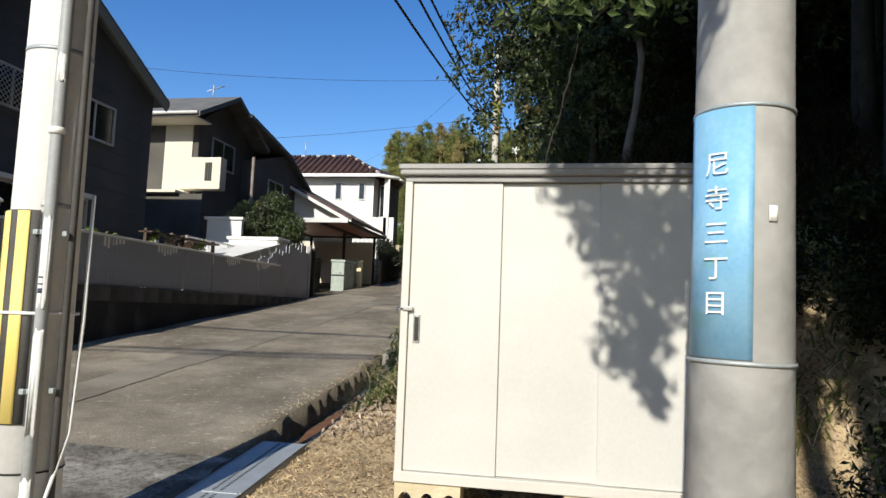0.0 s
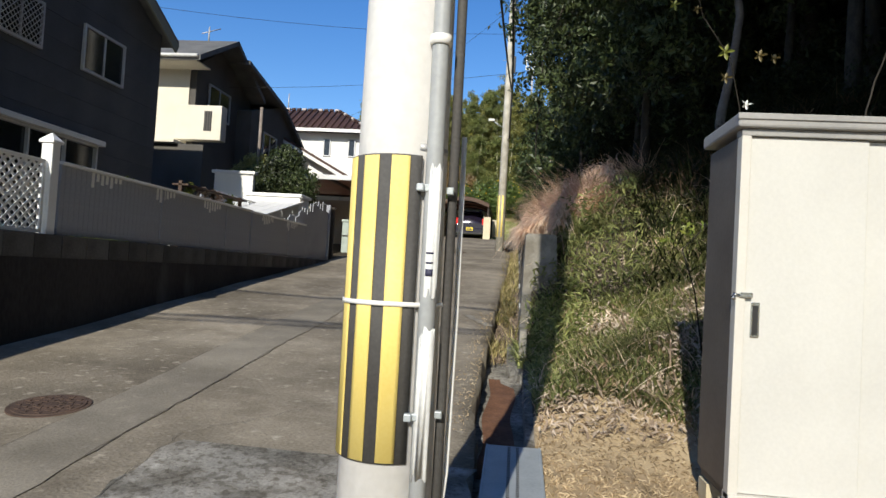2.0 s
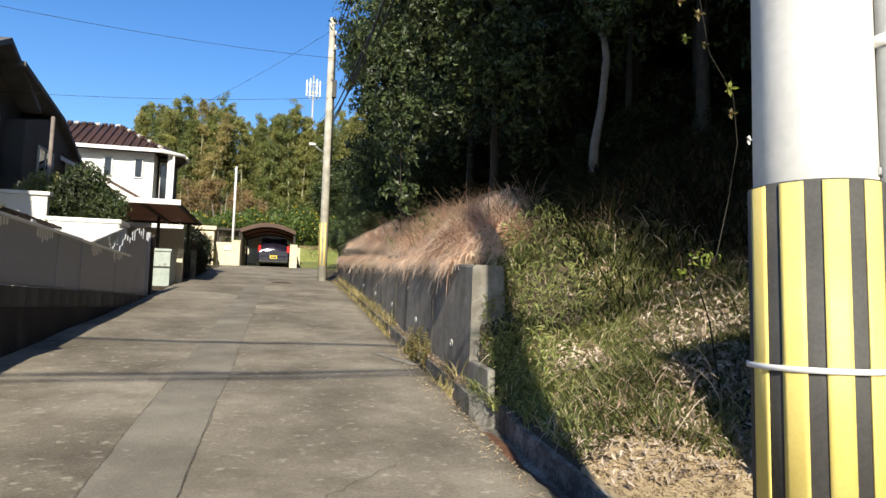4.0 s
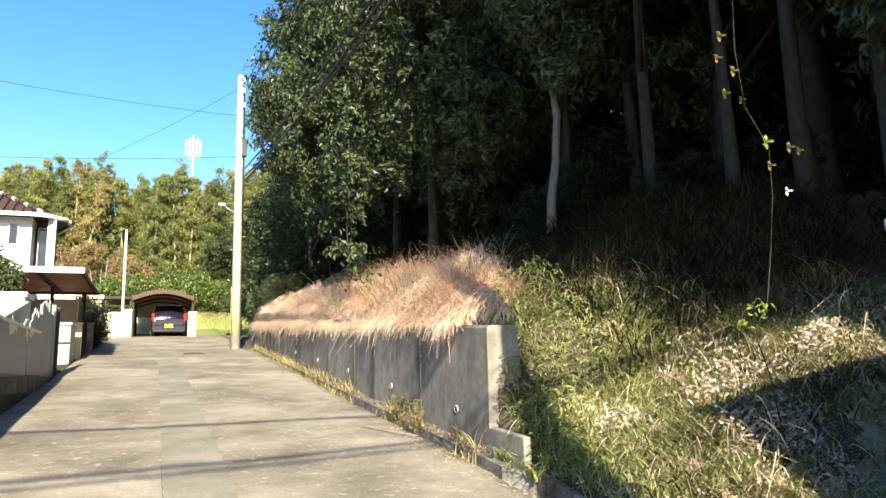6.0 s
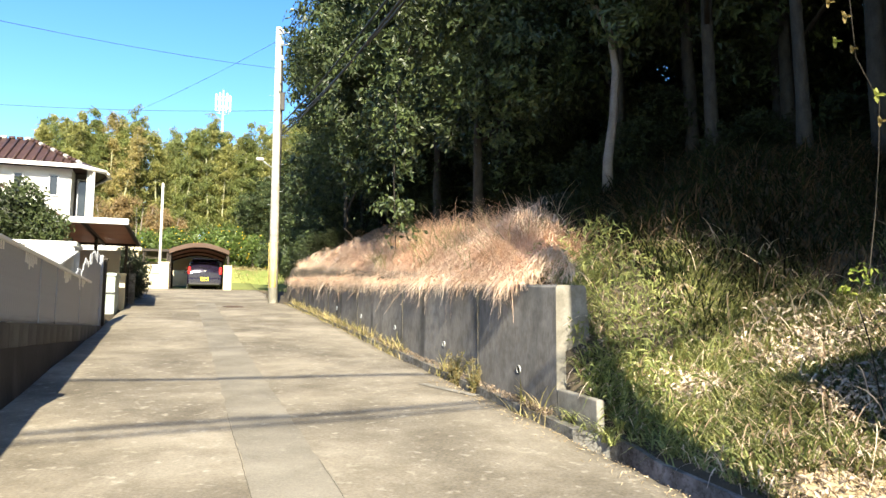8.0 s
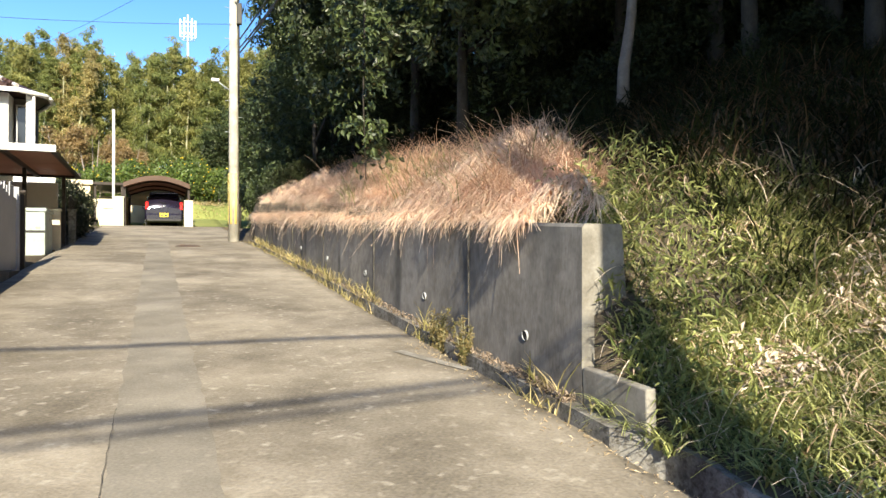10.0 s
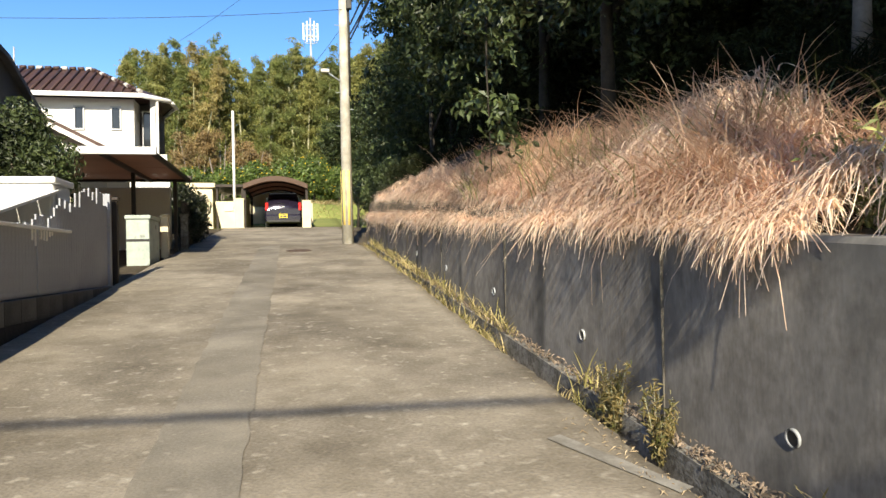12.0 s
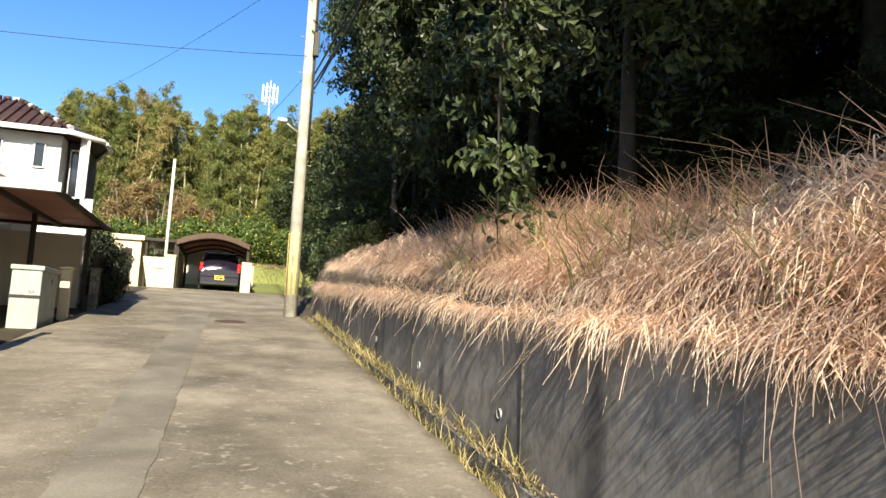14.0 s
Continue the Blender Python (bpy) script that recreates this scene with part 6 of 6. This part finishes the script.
def shrub(x, y, z, s, label, leaf=LEAF):
    b = thing("shrub", label, "shrub", at=(x, y, z))
    part("trunk", tube([(0, 0, 0), (0.05, 0, 0.8 * s), (-0.03, 0.05, 1.6 * s)], [0.05, 0.04, 0.02], 8), PALE_BARK, b)
    c, d = clump_points(9500, [(0, 0, 1.3 * s, 0.75 * s, 0.85), (0.55 * s, -0.1, 1.1 * s, 0.6 * s, 0.9), (-0.5 * s, 0, 1.2 * s, 0.55 * s, 0.9), (0.15 * s, 0, 1.8 * s, 0.5 * s, 0.9), (0.4 * s, 0.2, 0.7 * s, 0.6 * s, 0.8)])
    v, f = leaf_arrays(c, d + rng.normal(scale=0.5, size=d.shape), 0.10)
    o = new("crown", mesh_of("crown", v, f, leaf))
    o.parent = b
    return b


def grey_shrub(x, y, s):
    return shrub(x, y, float(land_z(x, y)), s, "loose grey-green shrub at the end of the wall")


grey_shrub(-0.9, 28.2, 1.15)
grey_shrub(0.2, 29.5, 1.2)
shrub(-8.6, 18.6, 2.6, 0.98, "round green garden tree above the fence")
shrub(-9.6, 19.0, 2.6, 0.9, "loose pale green garden tree with a bare stem", LEAF_BAMBOO)
b_pole = part("garden_post", tube([(-9.35, 18.8, 1.6), (-9.35, 18.8, 5.9)], 0.045, 8), PALE_BARK)
tagged(b_pole, "bare brown post among the garden trees", "post")


def yard_plants():
    for x, y, z, r, m, lab in ((-8.0, 9.6, 2.2, 0.35, LEAF_BRIGHT, "yellow-green garden shrub behind the fence"), (-8.3, 10.6, 2.2, 0.35, LEAF_BRIGHT, "yellow-flowered garden shrub behind the fence"), (-7.6, 4.6, 1.85, 0.35, LEAF, "low green shrub behind the lattice")):
        c, d = clump_points(900, [(0, 0, 0, r, 0.9), (0.3, 0.2, 0.2, r * 0.8, 0.9), (-0.2, 0.4, 0.1, r * 0.8, 1), (0, 0, -0.35, r * 0.9, 0.8)])
        v, f = leaf_arrays(c, d, 0.09)
        o = new("garden_shrub", mesh_of("garden_shrub", v, f, m))
        o.location = (x, y, z)
        tagged(o, lab, "shrub")
    # wooden flower stand with pots, between the fence and the lean-to
    b = thing("flower_stand", "brown wooden flower stand with a rail behind the fence", "flower stand", at=(-7.55, 11.1, 1.62))
    for y in (0.0, 1.2, 2.4):
        part("upright", box(-0.03, y, 0, 0.03, y + 0.06, 1.18, 0.004), RUSTY, b)
    for z in (0.62, 1.10):
        part("shelf", box(-0.14, 0.0, z, 0.14, 2.46, z + 0.03, 0.004), RUSTY, b)
    for k, (y, m, lab) in enumerate(((11.3, LEAF_BRIGHT, "potted plant with yellow-green leaves on a stand"), (11.85, LITTER, "potted plant with faded tan leaves on a stand"), (12.4, STRAW_DARK, "potted plant with reddish brown leaves on a stand"), (12.95, LEAF_BRIGHT, "potted plant with yellow flowers on a stand"))):
        p = thing("potted_plant", lab, "potted plant", group="pots on the flower stand", at=(-7.55, y, 2.27))
        part("pot", tube([(0, 0, 0.0), (0, 0, 0.15), (0, 0, 0.17)], [0.07, 0.095, 0.105], 14), RUST_SILT, p)
        c, d = clump_points(170, [(0, 0, 0.30, 0.14, 1.0), (0.02, 0.08, 0.40, 0.12, 1.1)], 0.2)
        v, f = leaf_arrays(c, d, 0.07)
        o = new("leaves", mesh_of("leaves", v, f, m))
        o.parent = p
    # long white planter shelf and laundry rack behind the fence
    b = thing("greenhouse_frame", "low white frame with washing behind the fence", "rack", at=(-7.9, 13.0, 1.62))
    for k in range(5):
        part("upright", box(0, 0.9 * k, 0, 0.04, 0.9 * k + 0.04, 1.25, 0.004), WHITE, b)
    for z in (0.9, 1.22):
        part("rail", box(0.0, 0, z, 0.04, 3.7, z + 0.035, 0.004), WHITE, b)
    b = thing("lean_to_roof", "white sheet roof of a low lean-to behind the fence", "lean-to", at=(-8.5, 12.4, 1.62))
    for k in range(6):
        x = 0.26 * k
        part("roof_sheet", prism([(0.0, 0.62), (3.4, 1.36), (3.4, 1.39), (0.0, 0.65)], x, x + 0.25, "x"), WHITE, b)
    for y, h in ((0.1, 0.63), (3.3, 1.32)):
        for x in (0.05, 1.45):
            part("post", box(x, y, 0, x + 0.05, y + 0.05, h, 0.004), ALU, b)
    b = thing("water_tank", "white plastic garden cabinet behind the fence", "cabinet", at=(-8.3, 15.6, 1.62))
    part("body", box(0, 0, 0, 1.3, 0.7, 1.45, 0.04), HOUSE_WHITE, b)
    part("lid", box(-0.04, -0.04, 1.45, 1.34, 0.74, 1.53, 0.02), WHITE, b)


yard_plants()


# ---- the head of the lane ----
def far_carport():
    b = thing("carport", "carport with an arched brown roof on dark posts", "carport", at=(-4.68, 33.6, 3.3))
    n = 12
    def arch(t):
        return Vector((-1.24 + 2.48 * t, 0, 1.62 + 0.42 * math.sin(math.pi * (0.08 + 0.84 * t))))
    for k in range(n):
        p, q = arch(k / n), arch((k + 1) / n)
        bm = bmesh.new()
        vs = [bm.verts.new(Vector((a.x, y, a.z + dz))) for y in (0.03, 4.9) for a, dz in ((p, 0), (q, 0), (q, 0.02), (p, 0.02))]
        for f in ((0, 1, 2, 3), (7, 6, 5, 4), (0, 4, 5, 1), (3, 2, 6, 7), (0, 3, 7, 4), (1, 5, 6, 2)):
            bm.faces.new([vs[i] for i in f])
        bmesh.ops.recalc_face_normals(bm, faces=bm.faces)
        part("roof_panel", bm, BROWN_SHEET, b)
    for y in (0.0, 1.6, 3.3, 4.9):
        part("rib", tube([Vector((a.x, y, a.z - 0.03)) for a in (arch(k / 16) for k in range(17))], 0.04, 6), BRONZE, b)
    part("fascia", prism([(arch(k / 16).x, arch(k / 16).z + 0.03) for k in range(17)] + [(arch(k / 16).x, arch(k / 16).z - 0.16) for k in range(16, -1, -1)], -0.06, 0.0, "y"), BROWN_SHEET, b, "curved brown front fascia")
    for x in (-1.2, 1.2):
        for y in (0.12, 4.7):
            part("post", box(x - 0.05, y - 0.05, -0.1, x + 0.05, y + 0.05, 1.64, 0.008), BRONZE, b)
        part("side_beam", box(x - 0.05, 0.05, 1.56, x + 0.05, 4.85, 1.68, 0.006), BRONZE, b)
    end = part("end_panel", prism([(arch(k / 16).x, arch(k / 16).z - 0.02) for k in range(17)] + [(1.2, 1.25), (-1.2, 1.25)], 4.96, 4.98, "y"), HOUSE_CREAM, b, "cream sheet closing the carport's back")
    part("side_sheet", box(-1.29, 1.2, 0.0, -1.265, 4.8, 1.5, 0), HOUSE_CREAM, b, "tan side sheet")
    return b


far_carport()


def loft(sections, mat, name, parent, label=""):
    bm = bmesh.new()
    rings = [[bm.verts.new(p) for p in s] for s in sections]
    n = len(rings[0])
    for r0, r1 in zip(rings, rings[1:]):
        for k in range(n):
            bm.faces.new((r0[k], r0[(k + 1) % n], r1[(k + 1) % n], r1[k])).smooth = True
    bm.faces.new(rings[0][::-1])
    bm.faces.new(rings[-1])
    bmesh.ops.recalc_face_normals(bm, faces=bm.faces)
    return part(name, bm, mat, parent, label)


def car():
    b = thing("car", "dark purple hatchback parked nose-in under the carport", "car", at=(-4.42, 34.6, 3.35))
    def ring(y, w, z0, zs, zt, wt):
        pts = [(-w * 0.9, z0), (-w, z0 + 0.12), (-w, zs - 0.15), (-w * 0.97, zs), (-wt, zt - 0.09), (-wt * 0.85, zt), (0, zt + 0.025), (wt * 0.85, zt), (wt, zt - 0.09), (w * 0.97, zs), (w, zs - 0.15), (w, z0 + 0.12), (w * 0.9, z0)]
        return [(x, y, z) for x, z in pts]
    loft([ring(0.0, 0.68, 0.30, 0.75, 0.80, 0.62), ring(0.06, 0.735, 0.24, 0.90, 0.95, 0.68), ring(0.16, 0.74, 0.2, 0.92, 1.34, 0.58), ring(0.34, 0.74, 0.2, 0.93, 1.47, 0.57), ring(1.2, 0.74, 0.2, 0.93, 1.52, 0.58), ring(2.0, 0.74, 0.2, 0.92, 1.46, 0.57), ring(2.65, 0.74, 0.2, 0.93, 1.02, 0.62), ring(3.25, 0.70, 0.24, 0.80, 0.84, 0.6), ring(3.38, 0.6, 0.3, 0.6, 0.62, 0.5)], CAR_PAINT, "body", b)
    part("bumper", box(-0.72, -0.06, 0.26, 0.72, 0.12, 0.56, 0.05), CAR_PAINT, b)
    part("rear_window", box(-0.57, -0.012, -0.02, 0.57, 0.012, 0.42, 0.01, Matrix.Translation((0, 0.085, 0.96)) @ pose(0, 0, 0, -14)), GLASS_DARK, b, "dark rear window")
    for s in (-1, 1):
        part("tail_light", box(s * 0.665 - 0.055, 0.0, 0.72, s * 0.665 + 0.07, 0.14, 1.06, 0.03), RED_LENS, b, "red tail light")
        part("side_window", box(s * 0.645 - 0.03, 0.5, 0.98, s * 0.645 + 0.03, 1.9, 1.32, 0.01), GLASS_DARK, b)
        part("mirror", box(s * 0.80 - 0.07, 2.05, 0.92, s * 0.80 + 0.07, 2.15, 1.06, 0.03), CAR_PAINT, b)
        for y in (0.55, 2.75):
            w = part("wheel", tube([(s * 0.56, y, 0.27), (s * 0.735, y, 0.27)], 0.27, 24), RUBBER, b)
            part("rim", tube([(s * 0.734, y, 0.27), (s * 0.742, y, 0.27)], 0.18, 20), ALU, w)
    p = part("number_plate", box(-0.165, -0.075, 0.42, 0.165, -0.06, 0.585, 0.004), PLATE_YELLOW, b, "yellow number plate")
    for x0, x1, z0, z1 in ((-0.1, 0.1, 0.535, 0.565), (-0.13, -0.03, 0.445, 0.515), (0.0, 0.13, 0.445, 0.515)):
        part("plate_mark", box(x0, -0.078, z0, x1, -0.074, z1, 0), INK, p)
    part("wiper", tube([(0.1, 0.04, 0.97), (-0.25, 0.06, 1.08)], 0.01, 6), BLACK_METAL, b)
    part("spoiler", box(-0.56, 0.05, 1.40, 0.56, 0.40, 1.455, 0.02), CAR_PAINT, b)
    part("bumper_trim", box(-0.66, -0.066, 0.24, 0.66, 0.02, 0.33, 0.02), BLACK_METAL, b)
    part("badge", box(-0.06, 0.0, 0.86, 0.06, 0.03, 0.90, 0.008), CHROME, b)
    return b


car()


def head_walls():
    g = lambda y: float(road_z(y)) - 0.1
    b = thing("garden_wall", "cream rendered gate wall with a slanted end", "wall", at=(0, 33.6, 0))
    part("panel", prism([(-6.72, 3.15), (-6.25, 3.15), (-6.25, 4.38), (-6.98, 4.38)], 0, 0.2, "y"), CREAM_WALL, b)
    part("letter_box", box(-6.62, -0.05, 4.0, -6.3, 0.0, 4.18, 0.01), ALU, b)
    b = thing("gate_pier", "cream rendered gate pier beside the carport", "gate pier", at=(-6.07, 33.6, 3.15))
    part("shaft", box(-0.17, -0.1, 0, 0.17, 0.25, 1.28, 0.01), CREAM_WALL, b)
    part("cap", box(-0.19, -0.12, 1.28, 0.19, 0.27, 1.34, 0.01), CREAM_WALL, b)
    b = thing("gate_pier", "pale cream pier at the carport's open corner", "gate pier", at=(-3.50, 33.5, 3.2))
    part("shaft", box(-0.17, -0.1, 0, 0.17, 0.25, 1.15, 0.01), CREAM_WALL, b)
    part("cap", box(-0.18, -0.11, 1.15, 0.18, 0.26, 1.19, 0.01), CREAM_WALL, b)
    b = thing("garden_wall", "cream garden wall behind the carport", "wall", at=(-8.0, 39.2, 3.3))
    part("panel", box(0, 0, 0, 4.9, 0.15, 1.45, 0.01), CREAM_WALL, b)
    b = thing("porch_roof", "flat dark porch roof beside the carport", "roof", at=(-7.05, 34.2, 3.25))
    part("slab", box(0, 0, 1.75, 1.15, 3.5, 1.86, 0.01), BRONZE, b)
    for x in (0.08, 1.05):
        part("post", box(x - 0.04, 0.1, 0, x + 0.04, 0.18, 1.75, 0.005), BRONZE, b)
    part("back_wall", box(0, 3.3, 0, 1.15, 3.4, 1.6, 0.005), CREAM_WALL, b)
    b = thing("outbuilding", "small cream outbuilding with a flat yellowish roof", "outbuilding", at=(-8.05, 34.4, 3.25))
    part("wall", box(0, 0, 0, 0.9, 2.4, 1.75, 0.01), CREAM_WALL, b)
    part("roof", box(-0.08, -0.12, 1.75, 1.0, 2.5, 1.93, 0.01), CREAM_WALL, b)
    part("door", box(0.2, -0.02, 0.0, 0.62, 0.0, 1.45, 0.004), BRONZE, b)
    b = part("white_pole", tube([(-6.3, 34.2, 3.2), (-6.3, 34.2, 8.05)], [0.06, 0.05], 10), POLE_CONCRETE)
    tagged(b, "slim pale pole behind the gate wall", "pole")


head_walls()


# ---- distance: citrus trees, bamboo grove, mast ----
def citrus(x, y, s):
    b = thing("citrus_tree", "low green citrus tree dotted with yellow fruit", "citrus tree", group="citrus trees on the terrace", at=(x, y, float(land_z(x, y))))
    part("trunk", tube([(0, 0, -0.1), (0.05, 0, 0.7 * s), (0, 0, 1.4 * s)], [0.09, 0.07, 0.04], 7), BARK, b)
    cl = [(rng.uniform(-0.9, 0.9) * s, rng.uniform(-0.6, 0.6) * s, rng.uniform(0.7, 2.2) * s, rng.uniform(0.5, 0.8) * s, 0.85) for k in range(8)]
    c, d = clump_points(2600, cl)
    v, f = leaf_arrays(c, d + rng.normal(scale=0.5, size=d.shape), 0.2)
    o = new("crown", mesh_of("crown", v, f, LEAF_CITRUS))
    o.parent = b
    c, d = clump_points(60, cl, 0.98)
    bm = bmesh.new()
    for p in c:
        bmesh.ops.create_icosphere(bm, subdivisions=1, radius=0.034, matrix=Matrix.Translation(p))
    tagged(part("fruit", bm, FRUIT, b, "yellow citrus fruit"), kind="stuff")


rng = np.random.default_rng(5)
for x, y, s in ((-9.5, 45.5, 1.0), (-7.6, 46.5, 1.1), (-5.9, 45.8, 1.15), (-4.3, 46.6, 1.2), (-2.9, 45.6, 1.2), (-1.4, 46.0, 1.0), (-11.6, 46.2, 1.1), (-0.2, 44.0, 0.9), (-13.8, 46, 1.1)):
    citrus(x, y, s)


def bare_tree(x, y):
    b = thing("tree", "small grey orchard tree with thin leaves", "tree", at=(x, y, float(land_z(x, y))))
    bm = bmesh.new()
    add_tube(bm, [(0, 0, -0.1), (0.05, 0, 0.8), (0, 0, 1.8)], [0.08, 0.06, 0.03], 7)
    for k in range(6):
        a = k * 1.05
        add_tube(bm, [(0.02, 0, 0.7 + 0.12 * k), (math.cos(a) * 0.6, math.sin(a) * 0.6, 1.5 + 0.15 * k)], [0.03, 0.01], 5)
    part("trunk", bm, BARK, b)
    c, d = clump_points(1500, [(0, 0, 1.9, 0.9, 0.9), (0.5, 0, 1.5, 0.6, 0.8), (-0.5, 0, 1.6, 0.6, 0.8)], 0.2)
    v, f = leaf_arrays(c, d, 0.13)
    o = new("crown", mesh_of("crown", v, f, LEAF))
    o.parent = b


bare_tree(-1.2, 36.5)
bare_tree(0.4, 38.5)


def bamboo_grove():
    """Feathery bamboo on the hill behind: culms and drooping plumes."""
    sets, tint, culms = [], [], bmesh.new()
    for k in range(300):
        x, y = rng.uniform(-15.6, 12), 54 + (6 * rng.uniform() if k < 120 else 6 + 14 * rng.uniform())
        z = float(land_z(x, y))
        h = rng.uniform(9.0, 11.0) + 0.55 * math.sin(x * 1.1) + 0.5 * math.sin(x * 2.9)
        lx, ly = rng.normal(0, 0.8), rng.normal(0, 0.5)
        m, q = (58, 42) if k < 150 else (34, 36)
        tb = np.repeat(rng.uniform(0.2, 1.0, m) ** 0.9, q)
        a = np.repeat(rng.uniform(0, 6.28, m), q) + rng.normal(0, 0.10, m * q)
        n = m * q
        s = rng.uniform(0.1, 1.0, n)
        ln = (1.3 * np.clip(1.02 - tb, 0, 1) ** 0.65 + 0.22) * np.repeat(rng.uniform(0.6, 1.15, m), q)
        c = np.stack([x + lx * tb ** 2 + s * ln * np.cos(a), y + ly * tb ** 2 + s * ln * np.sin(a), z + h * tb + ln * (0.45 * s - 0.42 * s * s)], axis=1) + rng.normal(0, 0.12, (n, 3))
        d = np.stack([np.cos(a), np.sin(a), np.full(n, 0.8)], axis=1) + rng.normal(0, 0.6, (n, 3))
        sets.append(leaf_arrays(c, d, 0.27, 0.22))
        tint.append((rng.choice(3, p=(0.5, 0.08, 0.42)), 2 * n))
        if k < 120:
            add = [(x + lx * t * t, y + ly * t * t, z - 0.2 + h * t) for t in (0, 0.4, 0.8)]
            add_tube(culms, add, [0.09, 0.075, 0.035], 5, False)
    v, f = join(*sets)
    mats = [LEAF_BAMBOO, LEAF_BAMBOO_DRY, LEAF_BAMBOO_DARK]
    grove = new("bamboo_grove", mesh_of("bamboo_grove", v, f, mats, np.concatenate([np.full(c, t) for t, c in tint])))
    tagged(grove, "feathery yellow-green bamboo grove on the hill", "bamboo", kind="stuff")
    ob = part("bamboo_culms", culms, BAMBOO_CULM)
    tagged(ob, "pale upright culms of the bamboo grove", "bamboo", kind="stuff")
    c, d = clump_points(14000, [(x, 53.5 + 2 * math.sin(x), float(land_z(x, 53)) + 1.2, 1.9, 0.8) for x in np.arange(-15.5, 14, 1.5)])
    v, f = leaf_arrays(c, d + rng.normal(scale=0.5, size=d.shape), 0.3, 0.4)
    c2, d2 = clump_points(9000, [(x, 68 + math.sin(x), float(land_z(x, 68)) + h, 2.4, 0.9) for x in np.arange(-15.5, 14, 2.0) for h in (0.5, 3.5, 6.0)])
    stuff("grove_depth", *leaf_arrays(c2, d2 + rng.normal(scale=0.5, size=d2.shape), 0.6, 0.4), LEAF_BAMBOO_DARK, "deep green thicket within the bamboo", "bamboo")
    stuff("hill_scrub", v, f, LEAF_CITRUS, "green scrub at the foot of the bamboo", "scrub")


bamboo_grove()


BROWN_LEAF = leaf_material("browning_leaf", (0.17, 0.115, 0.05), (0.38, 0.27, 0.13), 0.3, 0.35)


def brown_tree(x, y, s):
    b = thing("tree", "small tree with browning autumn leaves before the bamboo", "tree", group="browning trees below the bamboo", at=(x, y, float(land_z(x, y))))
    bm = bmesh.new()
    for k in range(4):
        a = k * 1.7
        add_tube(bm, [(0.25 * math.cos(a), 0.2 * math.sin(a), -0.2), (0.5 * math.cos(a), 0.3 * math.sin(a), 2.0 * s), (0.9 * math.cos(a), 0.5 * math.sin(a), 4.2 * s)], [0.06, 0.045, 0.015], 6)
    part("trunk", bm, PALE_BARK, b)
    c, d = clump_points(3200, [(rng.uniform(-1.2, 1.2) * s, rng.uniform(-0.8, 0.8), rng.uniform(2.2, 4.8) * s, rng.uniform(0.35, 0.7) * s, 0.9) for k in range(12)], 0.2)
    v, f = leaf_arrays(c, d + rng.normal(scale=0.6, size=d.shape), 0.17, 0.4)
    o = new("crown", mesh_of("crown", v, f, BROWN_LEAF))
    o.parent = b


for x, y, s in ((-9.9, 50.3, 1.0), (-8.3, 49.6, 1.0), (-6.7, 50.4, 0.85)):
    brown_tree(x, y, s)


def terrace():
    """Dry grassy terrace edge behind the carport."""
    ys, xs = np.linspace(41.6, 44.6, 10), np.linspace(-3.1, 6.0, 40)
    X, Y = np.meshgrid(xs, ys)
    t = (Y - 41.6) / 3.0
    Z = land_z(X, Y) - 0.05 + 0.75 * smooth(0.0, 0.25, t) * (1 - smooth(0.75, 1.0, t)) + 0.06 * np.sin(X * 3.1 + Y) * smooth(0, 0.2, t) * (1 - smooth(0.8, 1, t))
    nx = len(xs)
    i, j = np.meshgrid(np.arange(nx - 1), np.arange(len(ys) - 1))
    a = (j * nx + i).reshape(-1)
    tagged(new("terrace_bank", mesh_of("terrace_bank", np.stack([X, Y, Z], axis=2).reshape(-1, 3), np.stack([a, a + 1, a + nx + 1, a + nx], axis=1), GRASSLAND, None, True)), "low dry terrace bank beyond the lane's head", "bank", kind="structure")
    n = 5000
    x, t = rng.uniform(-3.1, 6, n), rng.uniform(0.02, 0.9, n)
    y = 41.6 + 3.0 * t
    root = np.stack([x, y, land_z(x, y) - 0.06 + 0.75 * smooth(0.0, 0.25, t) * (1 - smooth(0.75, 1.0, t))], axis=1)
    v = blade_arrays(root, rng.uniform(0, 6.28, n), rng.uniform(0.15, 0.4, n), rng.uniform(0.008, 0.016, n), rng.uniform(0.6, 1.1, n), rng.uniform(0.3, 0.9, n), 4)
    stuff("terrace_grass", *v, leaf_material("terrace_straw", (0.34, 0.27, 0.12), (0.66, 0.53, 0.30), 0.3, 0.3, 0.7), "pale dry grass on the terrace bank", "dry grass")


terrace()


def mast():
    x, y = -0.95, 110.0
    b = thing("antenna_mast", "white mobile phone mast rising above the bamboo", "antenna mast", at=(x, y, 14.0))
    part("pole", tube([(0, 0, -1), (0, 0, 24.8)], [0.25, 0.14], 12), ALU, b)
    for k in range(6):
        a = k * math.pi / 3
        cx, cy = 1.05 * math.cos(a), 1.05 * math.sin(a)
        part("antenna_panel", box(cx - 0.11, cy - 0.09, 21.4, cx + 0.11, cy + 0.09, 24.0, 0.03), WHITE, b)
        part("arm", tube([(0, 0, 22.0), (cx, cy, 22.0)], 0.06, 6), WHITE, b)
    for z in (21.2, 23.4):
        part("ring", tube([(1.0 * math.cos(t * math.pi / 9), 1.0 * math.sin(t * math.pi / 9), z) for t in range(19)], 0.05, 6), WHITE, b)


mast()
